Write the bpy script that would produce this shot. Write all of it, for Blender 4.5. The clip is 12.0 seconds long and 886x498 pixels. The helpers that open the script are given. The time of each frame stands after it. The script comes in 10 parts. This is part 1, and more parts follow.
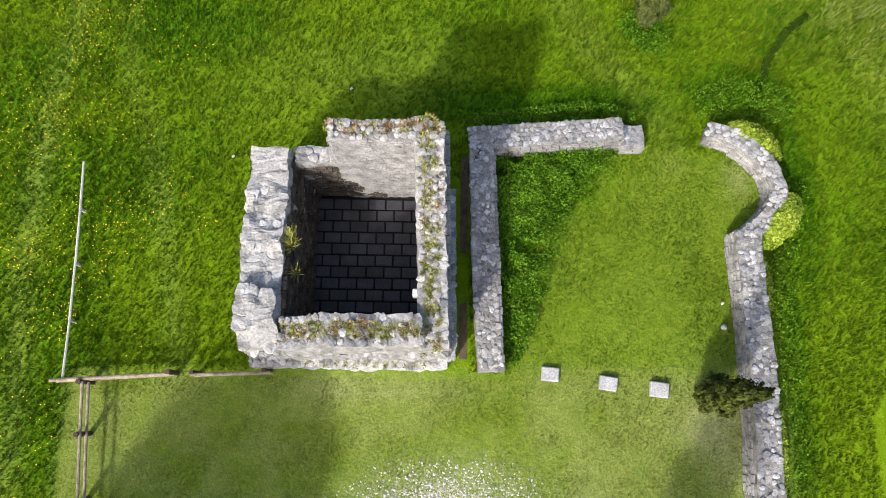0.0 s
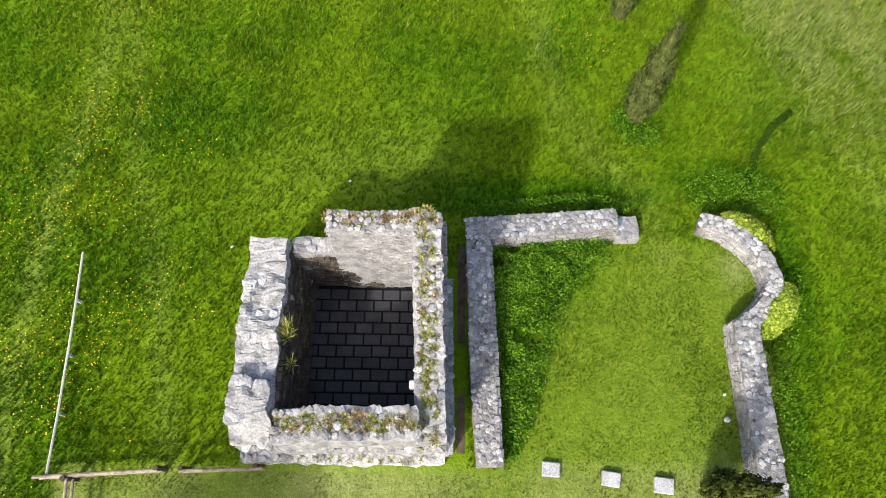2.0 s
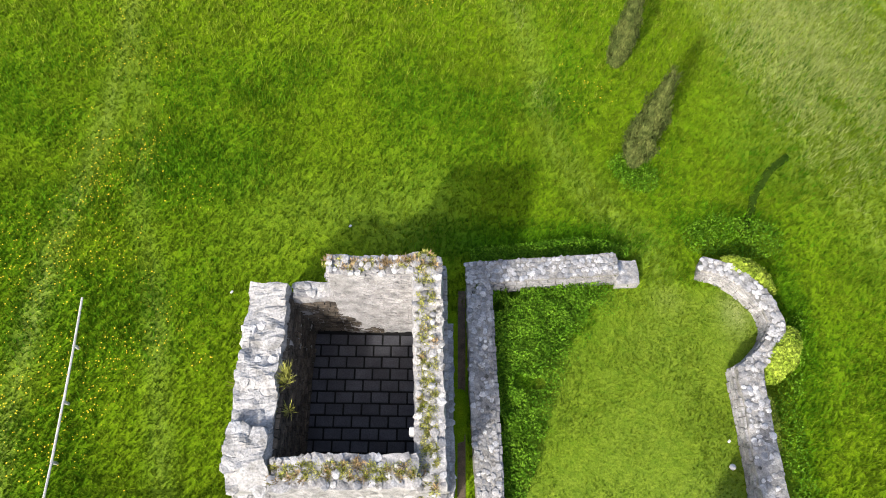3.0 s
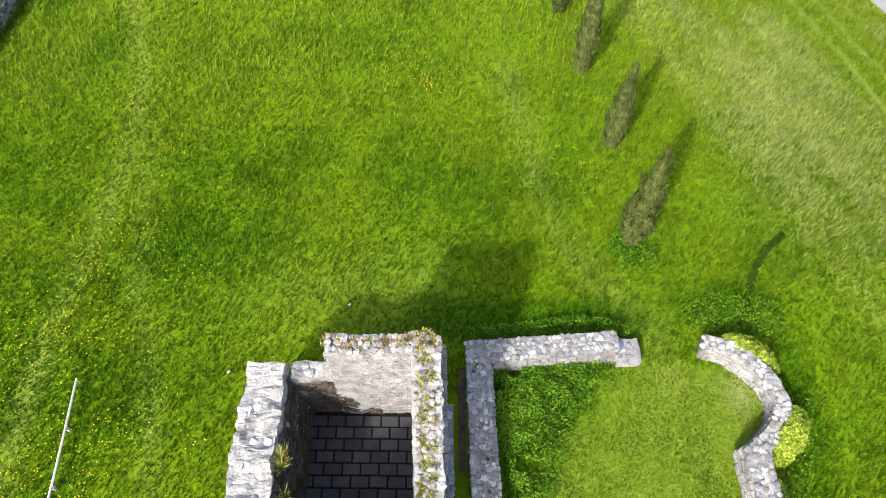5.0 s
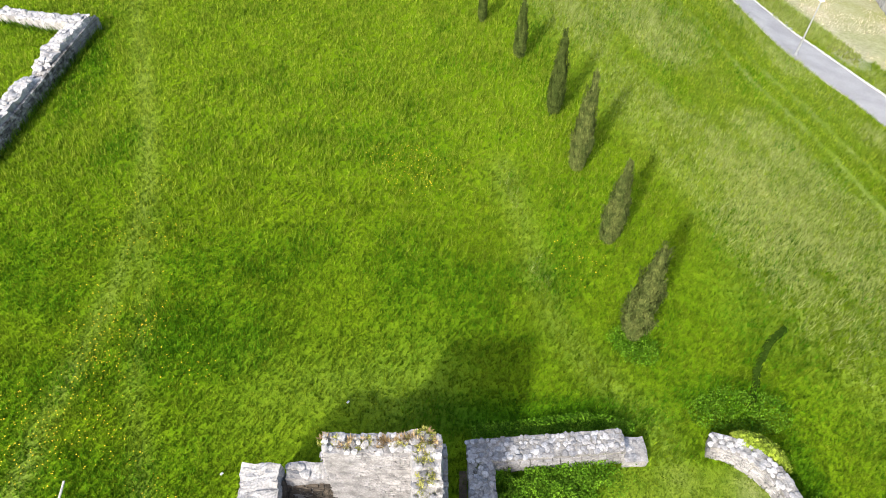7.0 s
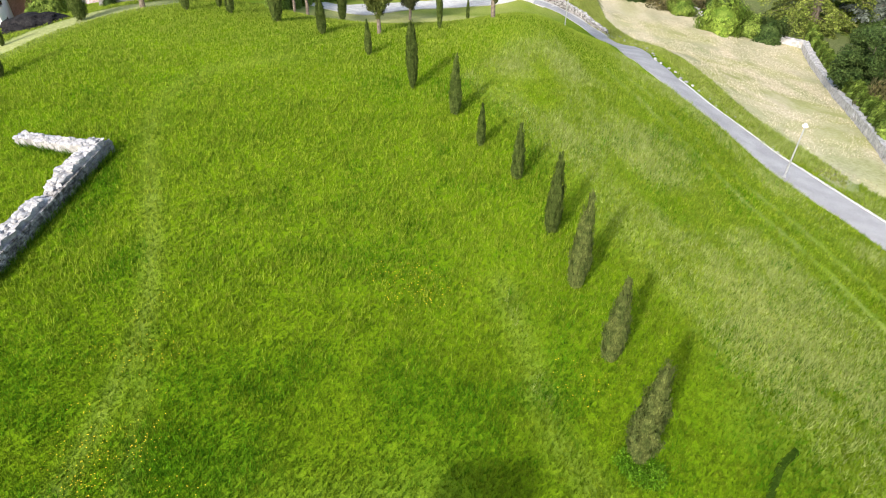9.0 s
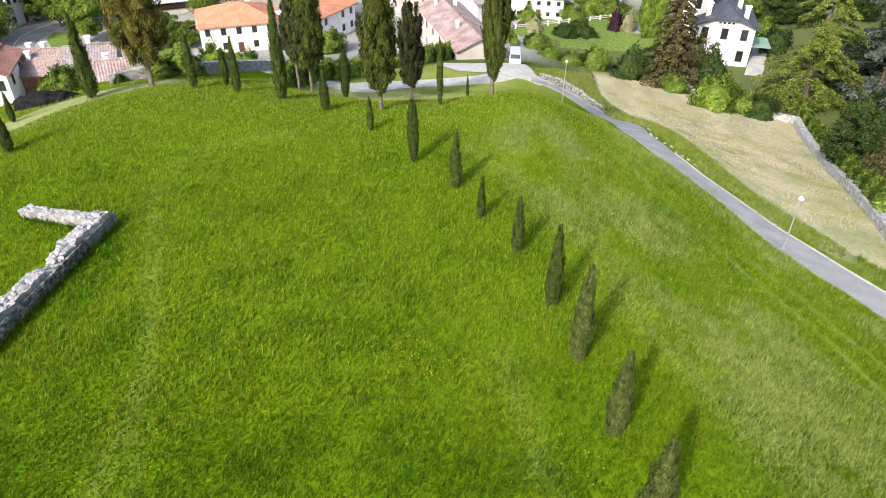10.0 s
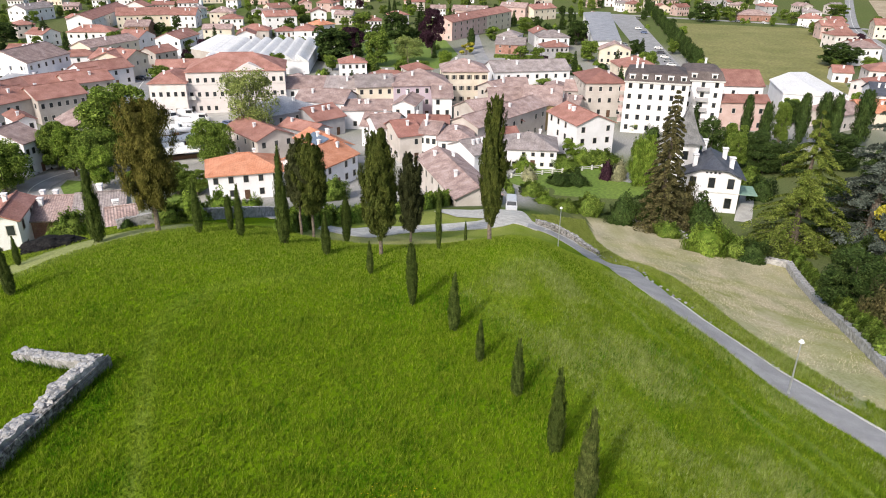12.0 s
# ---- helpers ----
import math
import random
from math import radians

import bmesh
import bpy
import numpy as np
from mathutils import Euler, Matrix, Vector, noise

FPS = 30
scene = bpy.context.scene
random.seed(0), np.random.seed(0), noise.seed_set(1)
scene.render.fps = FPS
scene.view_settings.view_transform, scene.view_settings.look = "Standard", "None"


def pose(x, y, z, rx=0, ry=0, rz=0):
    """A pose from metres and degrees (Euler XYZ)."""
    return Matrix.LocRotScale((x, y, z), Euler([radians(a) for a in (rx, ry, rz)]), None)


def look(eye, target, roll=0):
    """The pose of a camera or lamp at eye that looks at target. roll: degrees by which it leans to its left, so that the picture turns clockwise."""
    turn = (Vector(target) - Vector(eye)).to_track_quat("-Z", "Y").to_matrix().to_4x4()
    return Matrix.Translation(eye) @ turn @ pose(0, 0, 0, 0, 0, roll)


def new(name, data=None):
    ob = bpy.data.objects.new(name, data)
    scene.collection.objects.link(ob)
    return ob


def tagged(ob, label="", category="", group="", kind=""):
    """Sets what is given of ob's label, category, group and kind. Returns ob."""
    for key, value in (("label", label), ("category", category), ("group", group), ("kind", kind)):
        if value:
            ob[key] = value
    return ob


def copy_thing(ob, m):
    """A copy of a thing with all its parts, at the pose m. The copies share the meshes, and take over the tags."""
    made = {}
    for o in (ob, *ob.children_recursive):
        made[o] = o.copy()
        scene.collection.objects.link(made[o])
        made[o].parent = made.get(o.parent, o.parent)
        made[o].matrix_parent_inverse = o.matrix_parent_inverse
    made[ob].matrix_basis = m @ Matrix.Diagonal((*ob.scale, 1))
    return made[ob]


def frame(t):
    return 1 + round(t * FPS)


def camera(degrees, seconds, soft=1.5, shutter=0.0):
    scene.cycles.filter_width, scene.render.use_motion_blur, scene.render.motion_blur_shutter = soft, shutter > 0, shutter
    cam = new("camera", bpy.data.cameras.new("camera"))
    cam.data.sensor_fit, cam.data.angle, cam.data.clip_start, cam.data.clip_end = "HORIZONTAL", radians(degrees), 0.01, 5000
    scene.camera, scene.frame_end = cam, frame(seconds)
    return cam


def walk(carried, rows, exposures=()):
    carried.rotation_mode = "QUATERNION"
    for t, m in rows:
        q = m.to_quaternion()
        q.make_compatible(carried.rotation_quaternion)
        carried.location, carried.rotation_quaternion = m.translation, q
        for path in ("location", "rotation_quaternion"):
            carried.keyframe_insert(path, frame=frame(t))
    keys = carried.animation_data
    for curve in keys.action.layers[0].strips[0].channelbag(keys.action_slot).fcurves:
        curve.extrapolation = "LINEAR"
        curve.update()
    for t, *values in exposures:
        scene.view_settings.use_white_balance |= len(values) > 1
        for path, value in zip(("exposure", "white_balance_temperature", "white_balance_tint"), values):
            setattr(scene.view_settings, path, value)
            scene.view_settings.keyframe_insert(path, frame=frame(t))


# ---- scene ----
from functools import lru_cache
from collections import defaultdict

EYE = 24.5
cam = camera(65.0, 12.0, soft=1.0)
PATH = [
    (0, 13.180, -0.492, 0.896),
    (0.5, 15.046, -0.552, 0.869),
    (1, 16.919, -0.581, 0.833),
    (1.5, 18.782, -0.646, 0.810),
    (2, 20.580, -0.694, 0.755),
    (2.5, 22.427, -0.696, 0.712),
    (3, 24.254, -0.643, 0.632),
    (5, 30.693, -0.604, 0.463),
    (5.5, 32.484, -0.603, 0.455),
    (6, 34.440, -0.558, 0.407),
    (6.5, 36.457, -0.540, 0.367),
    (7, 38.521, -0.494, 0.296),
    (7.2, 39.395, -0.524, 0.241),
    (9, 48.153, -0.560, 0.345),
    (9.5, 51.040, -0.514, 0.348),
    (10, 54.080, -0.492, 0.343),
    (10.5, 57.105, -0.483, 0.317),
    (11, 60.062, -0.514, 0.292),
    (11.5, 62.940, -0.631, 0.309),
    (12, 65.795, -0.601, 0.270),
]
walk(cam, [(t, pose(0, 0, EYE, rx, ry, rz)) for t, rx, ry, rz in PATH], [(0, 0.94), (3, 1.17), (5, 1.31), (6, 1.28), (7.2, 1.27), (9, 1.22), (9.5, 1.11), (10, 0.94), (10.5, 0.77), (11, 0.63), (11.5, 0.49), (12, 0.41)])

# ---- light: high hazy sun from behind the camera on its left, blue sky with thin cloud ----
SUN_EL, SUN_AZ = 36.5, 210.5
world = bpy.data.worlds.new("sky")
scene.world = world
world.use_nodes = True
wn = world.node_tree.nodes
wl = world.node_tree.links
sky = wn.new("ShaderNodeTexSky")
sky.sky_type = "NISHITA"
sky.sun_disc = False
sky.sun_elevation, sky.sun_rotation = radians(SUN_EL), radians(SUN_AZ)
sky.air_density, sky.dust_density = 1.0, 4.0
wn["Background"].inputs[1].default_value = 0.15
wl.new(sky.outputs[0], wn["Background"].inputs[0])
sun_data = bpy.data.lights.new("sun", "SUN")
sun_data.energy, sun_data.angle, sun_data.color = 2.6, radians(3.0), (1.0, 0.96, 0.90)
sun = new("sun", sun_data)
sa, se = radians(SUN_AZ), radians(SUN_EL)
SUN_DIR = Vector((math.sin(sa) * math.cos(se), math.cos(sa) * math.cos(se), math.sin(se)))
sun.matrix_world = look(SUN_DIR * 100, (0, 0, 0))

# ---- materials ----
MATS = {}


def mat(name, c1, c2, scale=1.0, rough=0.9, bump=0.3, fine=25.0, c3=None, rand=0.12, metal=0.0, soft=0.0, tiles=None, spec=0.3, dist=0.02, island=0.0, grain_amp=0.28):
    """A surface that varies between c1 and c2 over 1/scale metres, with fine grain, and from object to object."""
    if name in MATS:
        return MATS[name]
    m = bpy.data.materials.new(name)
    m.use_nodes = True
    n, l = m.node_tree.nodes, m.node_tree.links
    b = n["Principled BSDF"]
    geo = n.new("ShaderNodeNewGeometry")
    n1 = n.new("ShaderNodeTexNoise")
    n1.inputs["Scale"].default_value, n1.inputs["Detail"].default_value = scale, 5
    l.new(geo.outputs["Position"], n1.inputs["Vector"])
    n2 = n.new("ShaderNodeTexNoise")
    n2.inputs["Scale"].default_value, n2.inputs["Detail"].default_value = fine, 4
    l.new(geo.outputs["Position"], n2.inputs["Vector"])
    ramp = n.new("ShaderNodeValToRGB")
    e = ramp.color_ramp.elements
    e[0].position, e[0].color = 0.32, (*c1, 1)
    e[1].position, e[1].color = 0.68, (*c2, 1)
    if c3:
        k = e.new(0.5)
        k.color = (*c3, 1)
    l.new(n1.outputs[0], ramp.inputs[0])
    col = ramp.outputs[0]
    grain = n.new("ShaderNodeMapRange")
    grain.inputs[1].default_value, grain.inputs[2].default_value = 0.3, 0.7
    grain.inputs[3].default_value, grain.inputs[4].default_value = 1 - grain_amp, 1 + grain_amp
    l.new(n2.outputs[0], grain.inputs[0])
    val = grain.outputs[0]
    info = n.new("ShaderNodeObjectInfo")
    for amount, source in ((rand, info.outputs["Random"]), (island, geo.outputs["Random Per Island"])):
        if amount:
            r = n.new("ShaderNodeMapRange")
            r.inputs[3].default_value, r.inputs[4].default_value = 1 - amount, 1 + amount
            l.new(source, r.inputs[0])
            x = n.new("ShaderNodeMath")
            x.operation = "MULTIPLY"
            l.new(val, x.inputs[0])
            l.new(r.outputs[0], x.inputs[1])
            val = x.outputs[0]
    hsv = n.new("ShaderNodeHueSaturation")
    l.new(col, hsv.inputs["Color"])
    l.new(val, hsv.inputs["Value"])
    l.new(hsv.outputs[0], b.inputs["Base Color"])
    b.inputs["Roughness"].default_value, b.inputs["Metallic"].default_value = rough, metal
    b.inputs["Specular IOR Level"].default_value = spec
    height = n2.outputs[0]
    if tiles:
        tc = n.new("ShaderNodeTexCoord")
        w1 = n.new("ShaderNodeTexWave")
        w1.inputs["Scale"].default_value = 0.314 / tiles
        w1.inputs["Distortion"].default_value, w1.inputs["Detail Scale"].default_value = 1.2, 1.5
        l.new(tc.outputs["Object"], w1.inputs["Vector"])
        mix = n.new("ShaderNodeMath")
        mix.operation = "ADD"
        l.new(w1.outputs[0], mix.inputs[0])
        l.new(n2.outputs[0], mix.inputs[1])
        height = mix.outputs[0]
    if bump:
        bp = n.new("ShaderNodeBump")
        bp.inputs["Strength"].default_value, bp.inputs["Distance"].default_value = bump, dist
        l.new(height, bp.inputs["Height"])
        l.new(bp.outputs[0], b.inputs["Normal"])
    if soft:
        out = n["Material Output"]
        tr = n.new("ShaderNodeBsdfTranslucent")
        l.new(hsv.outputs[0], tr.inputs[0])
        mx = n.new("ShaderNodeMixShader")
        mx.inputs[0].default_value = soft
        l.new(b.outputs[0], mx.inputs[1])
        l.new(tr.outputs[0], mx.inputs[2])
        l.new(mx.outputs[0], out.inputs[0])
    MATS[name] = m
    return m


STONE = mat("limestone", (0.160, 0.156, 0.153), (0.336, 0.328, 0.324), 2.2, bump=0.8, fine=18, rand=0.28, dist=0.03)
STONE_PALE = mat("pale_weathered_limestone", (0.194, 0.189, 0.180), (0.397, 0.389, 0.379), 2.4, bump=0.9, fine=14, rand=0.25, dist=0.04, c3=(0.331, 0.324, 0.317))
STONE_DARK = mat("lichened_stone", (0.050, 0.047, 0.042), (0.360, 0.350, 0.335), 4.0, bump=0.9, fine=16, rand=0.3, dist=0.03, island=0.45)
STONE_BLUE = mat("blue_grey_cobble", (0.130, 0.133, 0.141), (0.294, 0.294, 0.302), 3.0, bump=0.7, fine=18, rand=0.3, dist=0.03)
STONE_WHITE = mat("white_cobble", (0.288, 0.284, 0.283), (0.416, 0.412, 0.413), 3.0, bump=0.7, fine=18, rand=0.15, dist=0.03)
# inner tower faces: dark staining with their shade put into the colour too
STONE_SHADED_STAIN = mat("shaded_stained_masonry", (0.03, 0.025, 0.02), (0.10, 0.082, 0.062), 2.5, bump=0.9, fine=16, rand=0.0, dist=0.03, island=0.4)
MORTAR = mat("lime_mortar_rubble", (0.132, 0.127, 0.118), (0.300, 0.288, 0.270), 3.5, bump=1.0, fine=22, rand=0.0, dist=0.03)
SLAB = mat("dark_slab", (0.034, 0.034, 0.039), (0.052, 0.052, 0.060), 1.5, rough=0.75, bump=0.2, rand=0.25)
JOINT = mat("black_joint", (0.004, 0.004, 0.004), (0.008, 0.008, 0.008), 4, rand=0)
EARTH = mat("bare_earth", (0.055, 0.042, 0.028), (0.11, 0.085, 0.056), 3, rand=0)
WOOD = mat("weathered_rail_wood", (0.16, 0.125, 0.09), (0.34, 0.28, 0.21), 5, bump=0.5, fine=40)
WOOD_DARK = mat("dark_post_wood", (0.045, 0.030, 0.022), (0.09, 0.062, 0.045), 5, bump=0.5, fine=40)
WHITE_RAIL = mat("whitewashed_rail", (0.38, 0.37, 0.33), (0.55, 0.53, 0.48), 4, bump=0.3)
ASPHALT = mat("worn_asphalt", (0.27, 0.265, 0.265), (0.36, 0.355, 0.35), 0.6, bump=0.3, fine=40, rand=0)
STREET = mat("town_asphalt", (0.23, 0.23, 0.235), (0.33, 0.33, 0.335), 0.3, bump=0.2, fine=12, rand=0.05)
GRAVEL = mat("pale_gravel", (0.42, 0.40, 0.36), (0.60, 0.58, 0.53), 1.2, bump=0.5, fine=30, rand=0)
PAVING = mat("pale_paving", (0.34, 0.33, 0.31), (0.46, 0.45, 0.42), 0.5, bump=0.2, rand=0.05)
CONCRETE = mat("pale_concrete", (0.45, 0.44, 0.42), (0.58, 0.57, 0.55), 1.5, bump=0.3, rand=0.1)
PAINT_LINE = mat("road_paint", (0.62, 0.62, 0.60), (0.75, 0.75, 0.73), 2, rand=0)
METAL = mat("galvanised_metal", (0.42, 0.43, 0.44), (0.55, 0.56, 0.57), 3, rough=0.45, bump=0, metal=0.7, rand=0.05)
LAMP_WHITE = mat("white_lamp_glass", (0.75, 0.75, 0.73), (0.80, 0.80, 0.78), 3, rough=0.3, bump=0, rand=0)
GLASS = mat("dark_window_glass", (0.018, 0.020, 0.022), (0.035, 0.038, 0.042), 0.5, rough=0.12, bump=0, rand=0.4, spec=0.6)
FRAME = mat("window_frame", (0.42, 0.40, 0.36), (0.55, 0.53, 0.49), 3, rough=0.6, bump=0, rand=0.3)
SHUTTER = mat("shutter_paint", (0.10, 0.085, 0.065), (0.16, 0.14, 0.11), 3, rough=0.7, bump=0, rand=0.5)
DOOR = mat("brown_door", (0.09, 0.05, 0.03), (0.14, 0.08, 0.05), 3, rand=0.4)
SOLAR = mat("solar_panel", (0.10, 0.14, 0.20), (0.15, 0.19, 0.25), 1, rough=0.25, bump=0, rand=0, spec=0.6)
TYRE = mat("tyre_rubber", (0.015, 0.015, 0.015), (0.025, 0.025, 0.025), 5, rand=0)
LENS = mat("headlight_lens", (0.55, 0.55, 0.55), (0.65, 0.65, 0.65), 3, rough=0.2, bump=0, rand=0)
CANVAS = mat("white_market_canvas", (0.66, 0.66, 0.65), (0.76, 0.76, 0.75), 1, bump=0.1, rand=0.08)
BARK = mat("grey_brown_bark", (0.09, 0.07, 0.055), (0.20, 0.165, 0.13), 4, bump=0.9, fine=20, dist=0.04)

WALLS = {
    "white": mat("white_render", (0.68, 0.67, 0.685), (0.78, 0.77, 0.79), 0.4, bump=0.1, fine=6, grain_amp=0.07, rand=0.06),
    "cream": mat("cream_render", (0.57, 0.50, 0.40), (0.66, 0.59, 0.50), 0.4, bump=0.1, fine=6, grain_amp=0.07, rand=0.06),
    "cream2": mat("pale_cream_render", (0.58, 0.53, 0.51), (0.67, 0.62, 0.61), 0.4, bump=0.1, fine=6, grain_amp=0.07, rand=0.06),
    "yellow": mat("yellow_render", (0.490, 0.350, 0.150), (0.572, 0.423, 0.212), 0.4, bump=0.1, fine=6, grain_amp=0.07, rand=0.06),
    "beige": mat("beige_render", (0.408, 0.366, 0.335), (0.522, 0.479, 0.450), 0.35, bump=0.15, fine=6, grain_amp=0.07, rand=0.1),
    "pink": mat("pink_render", (0.458, 0.325, 0.292), (0.540, 0.406, 0.380), 0.4, bump=0.1, fine=6, grain_amp=0.07, rand=0.1),
    "lilac": mat("lilac_render", (0.425, 0.341, 0.407), (0.506, 0.431, 0.495), 0.4, bump=0.1, fine=6, grain_amp=0.07, rand=0.06),
    "grey": mat("grey_render", (0.294, 0.285, 0.300), (0.408, 0.399, 0.415), 0.4, bump=0.2, fine=6, grain_amp=0.07, rand=0.08),
    "brick": mat("red_brick", (0.245, 0.122, 0.088), (0.343, 0.196, 0.159), 0.8, bump=0.3, fine=9, rand=0.1),
    "wood": mat("brown_boarding", (0.213, 0.114, 0.070), (0.294, 0.171, 0.115), 0.8, bump=0.3, fine=9, rand=0.1),
    "blue": mat("pale_blue_render", (0.343, 0.406, 0.512), (0.425, 0.488, 0.592), 0.4, bump=0.1, fine=6, grain_amp=0.07, rand=0.06),
}
ROOFS = {
    "orange": mat("orange_tiles", (0.42, 0.170, 0.095), (0.54, 0.255, 0.160), 0.5, bump=0.8, fine=5, tiles=0.33, rand=0.05, dist=0.04),
    "red": mat("red_tiles", (0.232, 0.108, 0.086), (0.345, 0.182, 0.152), 0.35, bump=0.8, fine=5, tiles=0.33, rand=0.18, dist=0.04),
    "rust": mat("rust_tiles", (0.205, 0.092, 0.075), (0.300, 0.150, 0.126), 0.35, bump=0.8, fine=5, tiles=0.33, rand=0.15, dist=0.04),
    "brown": mat("weathered_brown_tiles", (0.219, 0.156, 0.146), (0.381, 0.294, 0.277), 0.5, bump=0.9, fine=4, tiles=0.33, rand=0.14, dist=0.04, c3=(0.307, 0.223, 0.207)),
    "greybrown": mat("lichened_grey_tiles", (0.195, 0.166, 0.161), (0.326, 0.285, 0.283), 0.5, bump=0.9, fine=4, tiles=0.33, rand=0.14, dist=0.04),
    "grey": mat("grey_sheet_roof", (0.251, 0.261, 0.287), (0.344, 0.356, 0.388), 0.3, bump=0.3, fine=4, tiles=0.5, rand=0.08, dist=0.05),
    "slate": mat("dark_slate", (0.042, 0.047, 0.062), (0.079, 0.086, 0.106), 0.6, rough=0.6, bump=0.5, fine=5, tiles=0.4, rand=0.15, dist=0.04),
    "umber": mat("dark_umber_roof", (0.070, 0.056, 0.054), (0.120, 0.098, 0.094), 0.6, rough=0.7, bump=0.5, fine=5, tiles=0.4, rand=0.1, dist=0.04),
    "white": mat("white_metal_roof", (0.64, 0.63, 0.625), (0.74, 0.73, 0.725), 0.2, rough=0.6, bump=0.2, fine=3, tiles=0.6, rand=0.05, dist=0.04),
}


def leafy(name, c1, c2, scale=0.9, rand=0.14, island=0.55):
    return mat(name, c1, c2, scale, rough=0.65, bump=0.0, fine=7, rand=rand, soft=0.22, island=island, spec=0.06)


CYP_YOUNG = leafy("young_cypress_foliage", (0.034, 0.056, 0.010), (0.098, 0.130, 0.030), 3.0, island=0.30)
CYP_GREY = leafy("greyish_cypress_foliage", (0.044, 0.066, 0.015), (0.132, 0.154, 0.043), 3.0, island=0.30)
CYP_OLD = leafy("old_cypress_foliage", (0.036, 0.052, 0.010), (0.104, 0.120, 0.026), 1.6, island=0.30)
CYP_GOLD = leafy("golden_cypress_foliage", (0.052, 0.054, 0.010), (0.150, 0.134, 0.032), 1.6, island=0.30)
CYP_DARK = leafy("dark_cypress_foliage", (0.027, 0.033, 0.013), (0.066, 0.073, 0.027), 1.6, island=0.30)
LEAF_MID = leafy("mid_green_leaves", (0.072, 0.122, 0.018), (0.180, 0.240, 0.045))
LEAF_DARK = leafy("dark_green_leaves", (0.027, 0.052, 0.013), (0.068, 0.102, 0.027))
LEAF_LIGHT = leafy("spring_green_leaves", (0.089, 0.153, 0.019), (0.204, 0.276, 0.044))
LEAF_WILLOW = leafy("willow_leaves", (0.136, 0.177, 0.048), (0.264, 0.304, 0.096))
LEAF_PURPLE = leafy("copper_beech_leaves", (0.03, 0.014, 0.022), (0.07, 0.032, 0.048))
LEAF_CEDAR = leafy("cedar_needles", (0.082, 0.117, 0.019), (0.183, 0.215, 0.045))
LEAF_BLUE = leafy("blue_cedar_needles", (0.055, 0.071, 0.055), (0.116, 0.135, 0.110))
LEAF_FIR = leafy("brownish_fir_needles", (0.049, 0.053, 0.019), (0.140, 0.121, 0.053))
LEAF_GOLD = leafy("golden_leaves", (0.290, 0.275, 0.029), (0.464, 0.420, 0.072))
IVY = leafy("ivy_leaves", (0.145, 0.217, 0.017), (0.290, 0.362, 0.043), 2.0)
WEED = leafy("wall_weeds", (0.19, 0.21, 0.035), (0.40, 0.385, 0.11), 3.0)
DRY_WEED = leafy("dry_wall_weeds", (0.2, 0.14, 0.07), (0.38, 0.28, 0.15), 3.0)
FLOWER = mat("buttercup_yellow", (0.48, 0.35, 0.01), (0.62, 0.46, 0.02), 2, bump=0, rand=0)

# ---- terrain ----
HILL = ((-180, 60, 110), (-90, 50, 100), (-50, 44, 98), (-25, 52, 98), (-6, 45, 104), (6, 45, 106),
        (16, 34, 104), (31, 20, 115), (60, 18, 120), (110, 30, 120), (180, 60, 110))
DROP = 26.0


def ground_z(x, y):
    """Height of the hill: a flat top whose edge and slope vary round it, and the plain with the town at its foot."""
    x, y = np.asarray(x, float), np.asarray(y, float)
    az, r = np.degrees(np.arctan2(x, y)), np.hypot(x, y)
    edge, run = np.zeros_like(r), np.ones_like(r)
    for (a0, p0, w0), (a1, p1, w1) in zip(HILL, HILL[1:]):
        k = (az >= a0) & (az <= a1)
        u = (az - a0) / (a1 - a0)
        u = u * u * (3 - 2 * u)
        edge, run = np.where(k, p0 + (p1 - p0) * u, edge), np.where(k, w0 + (w1 - w0) * u, run)
    u = np.clip((r - edge) / run, 0, 1)
    return -DROP * u * u * (3 - 2 * u) + 1.2 * np.exp(-((x - 7) / 6) ** 2 - ((y - 57) / 6) ** 2) - 3.0 * np.exp(-((x - 6) / 20) ** 2 - ((y - 84) / 13) ** 2) - 2.6 * np.exp(-((x + 2) / 13) ** 2 - ((y - 70) / 9) ** 2)


def gz(x, y):
    return float(ground_z(x, y))


def value_noise(x, y, scale, seed=0):
    """Smooth noise from 0 to 1."""
    x, y = np.asarray(x, float) * scale, np.asarray(y, float) * scale
    i, j = np.floor(x).astype(np.int64), np.floor(y).astype(np.int64)
    u, v = x - i, y - j
    u, v = u * u * (3 - 2 * u), v * v * (3 - 2 * v)

    def h(a, b):
        n = (a * 374761393 + b * 668265263 + seed * 974711) & 0x7FFFFFFF
        n = ((n ^ (n >> 13)) * 1274126177) & 0x7FFFFFFF
        return ((n ^ (n >> 16)) & 0xFFFF) / 65535.0
    return (h(i, j) * (1 - u) + h(i + 1, j) * u) * (1 - v) + (h(i, j + 1) * (1 - u) + h(i + 1, j + 1) * u) * v


def near_line(x, y, pts):
    """Distance from a polyline."""
    best = np.full(np.shape(x), 1e9)
    for (ax, ay), (bx, by) in zip(pts, pts[1:]):
        dx, dy = bx - ax, by - ay
        t = np.clip(((x - ax) * dx + (y - ay) * dy) / (dx * dx + dy * dy), 0, 1)
        best = np.minimum(best, np.hypot(x - ax - t * dx, y - ay - t * dy))
    return best


def inside(x, y, poly):
    """Whether points lie in a polygon."""
    x, y = np.asarray(x, float), np.asarray(y, float)
    res = np.zeros(x.shape, bool)
    for (ax, ay), (bx, by) in zip(poly, poly[1:] + poly[:1]):
        cross = ((ay > y) != (by > y)) & (x < (bx - ax) * (y - ay) / ((by - ay) or 1e-9) + ax)
        res ^= cross
    return res


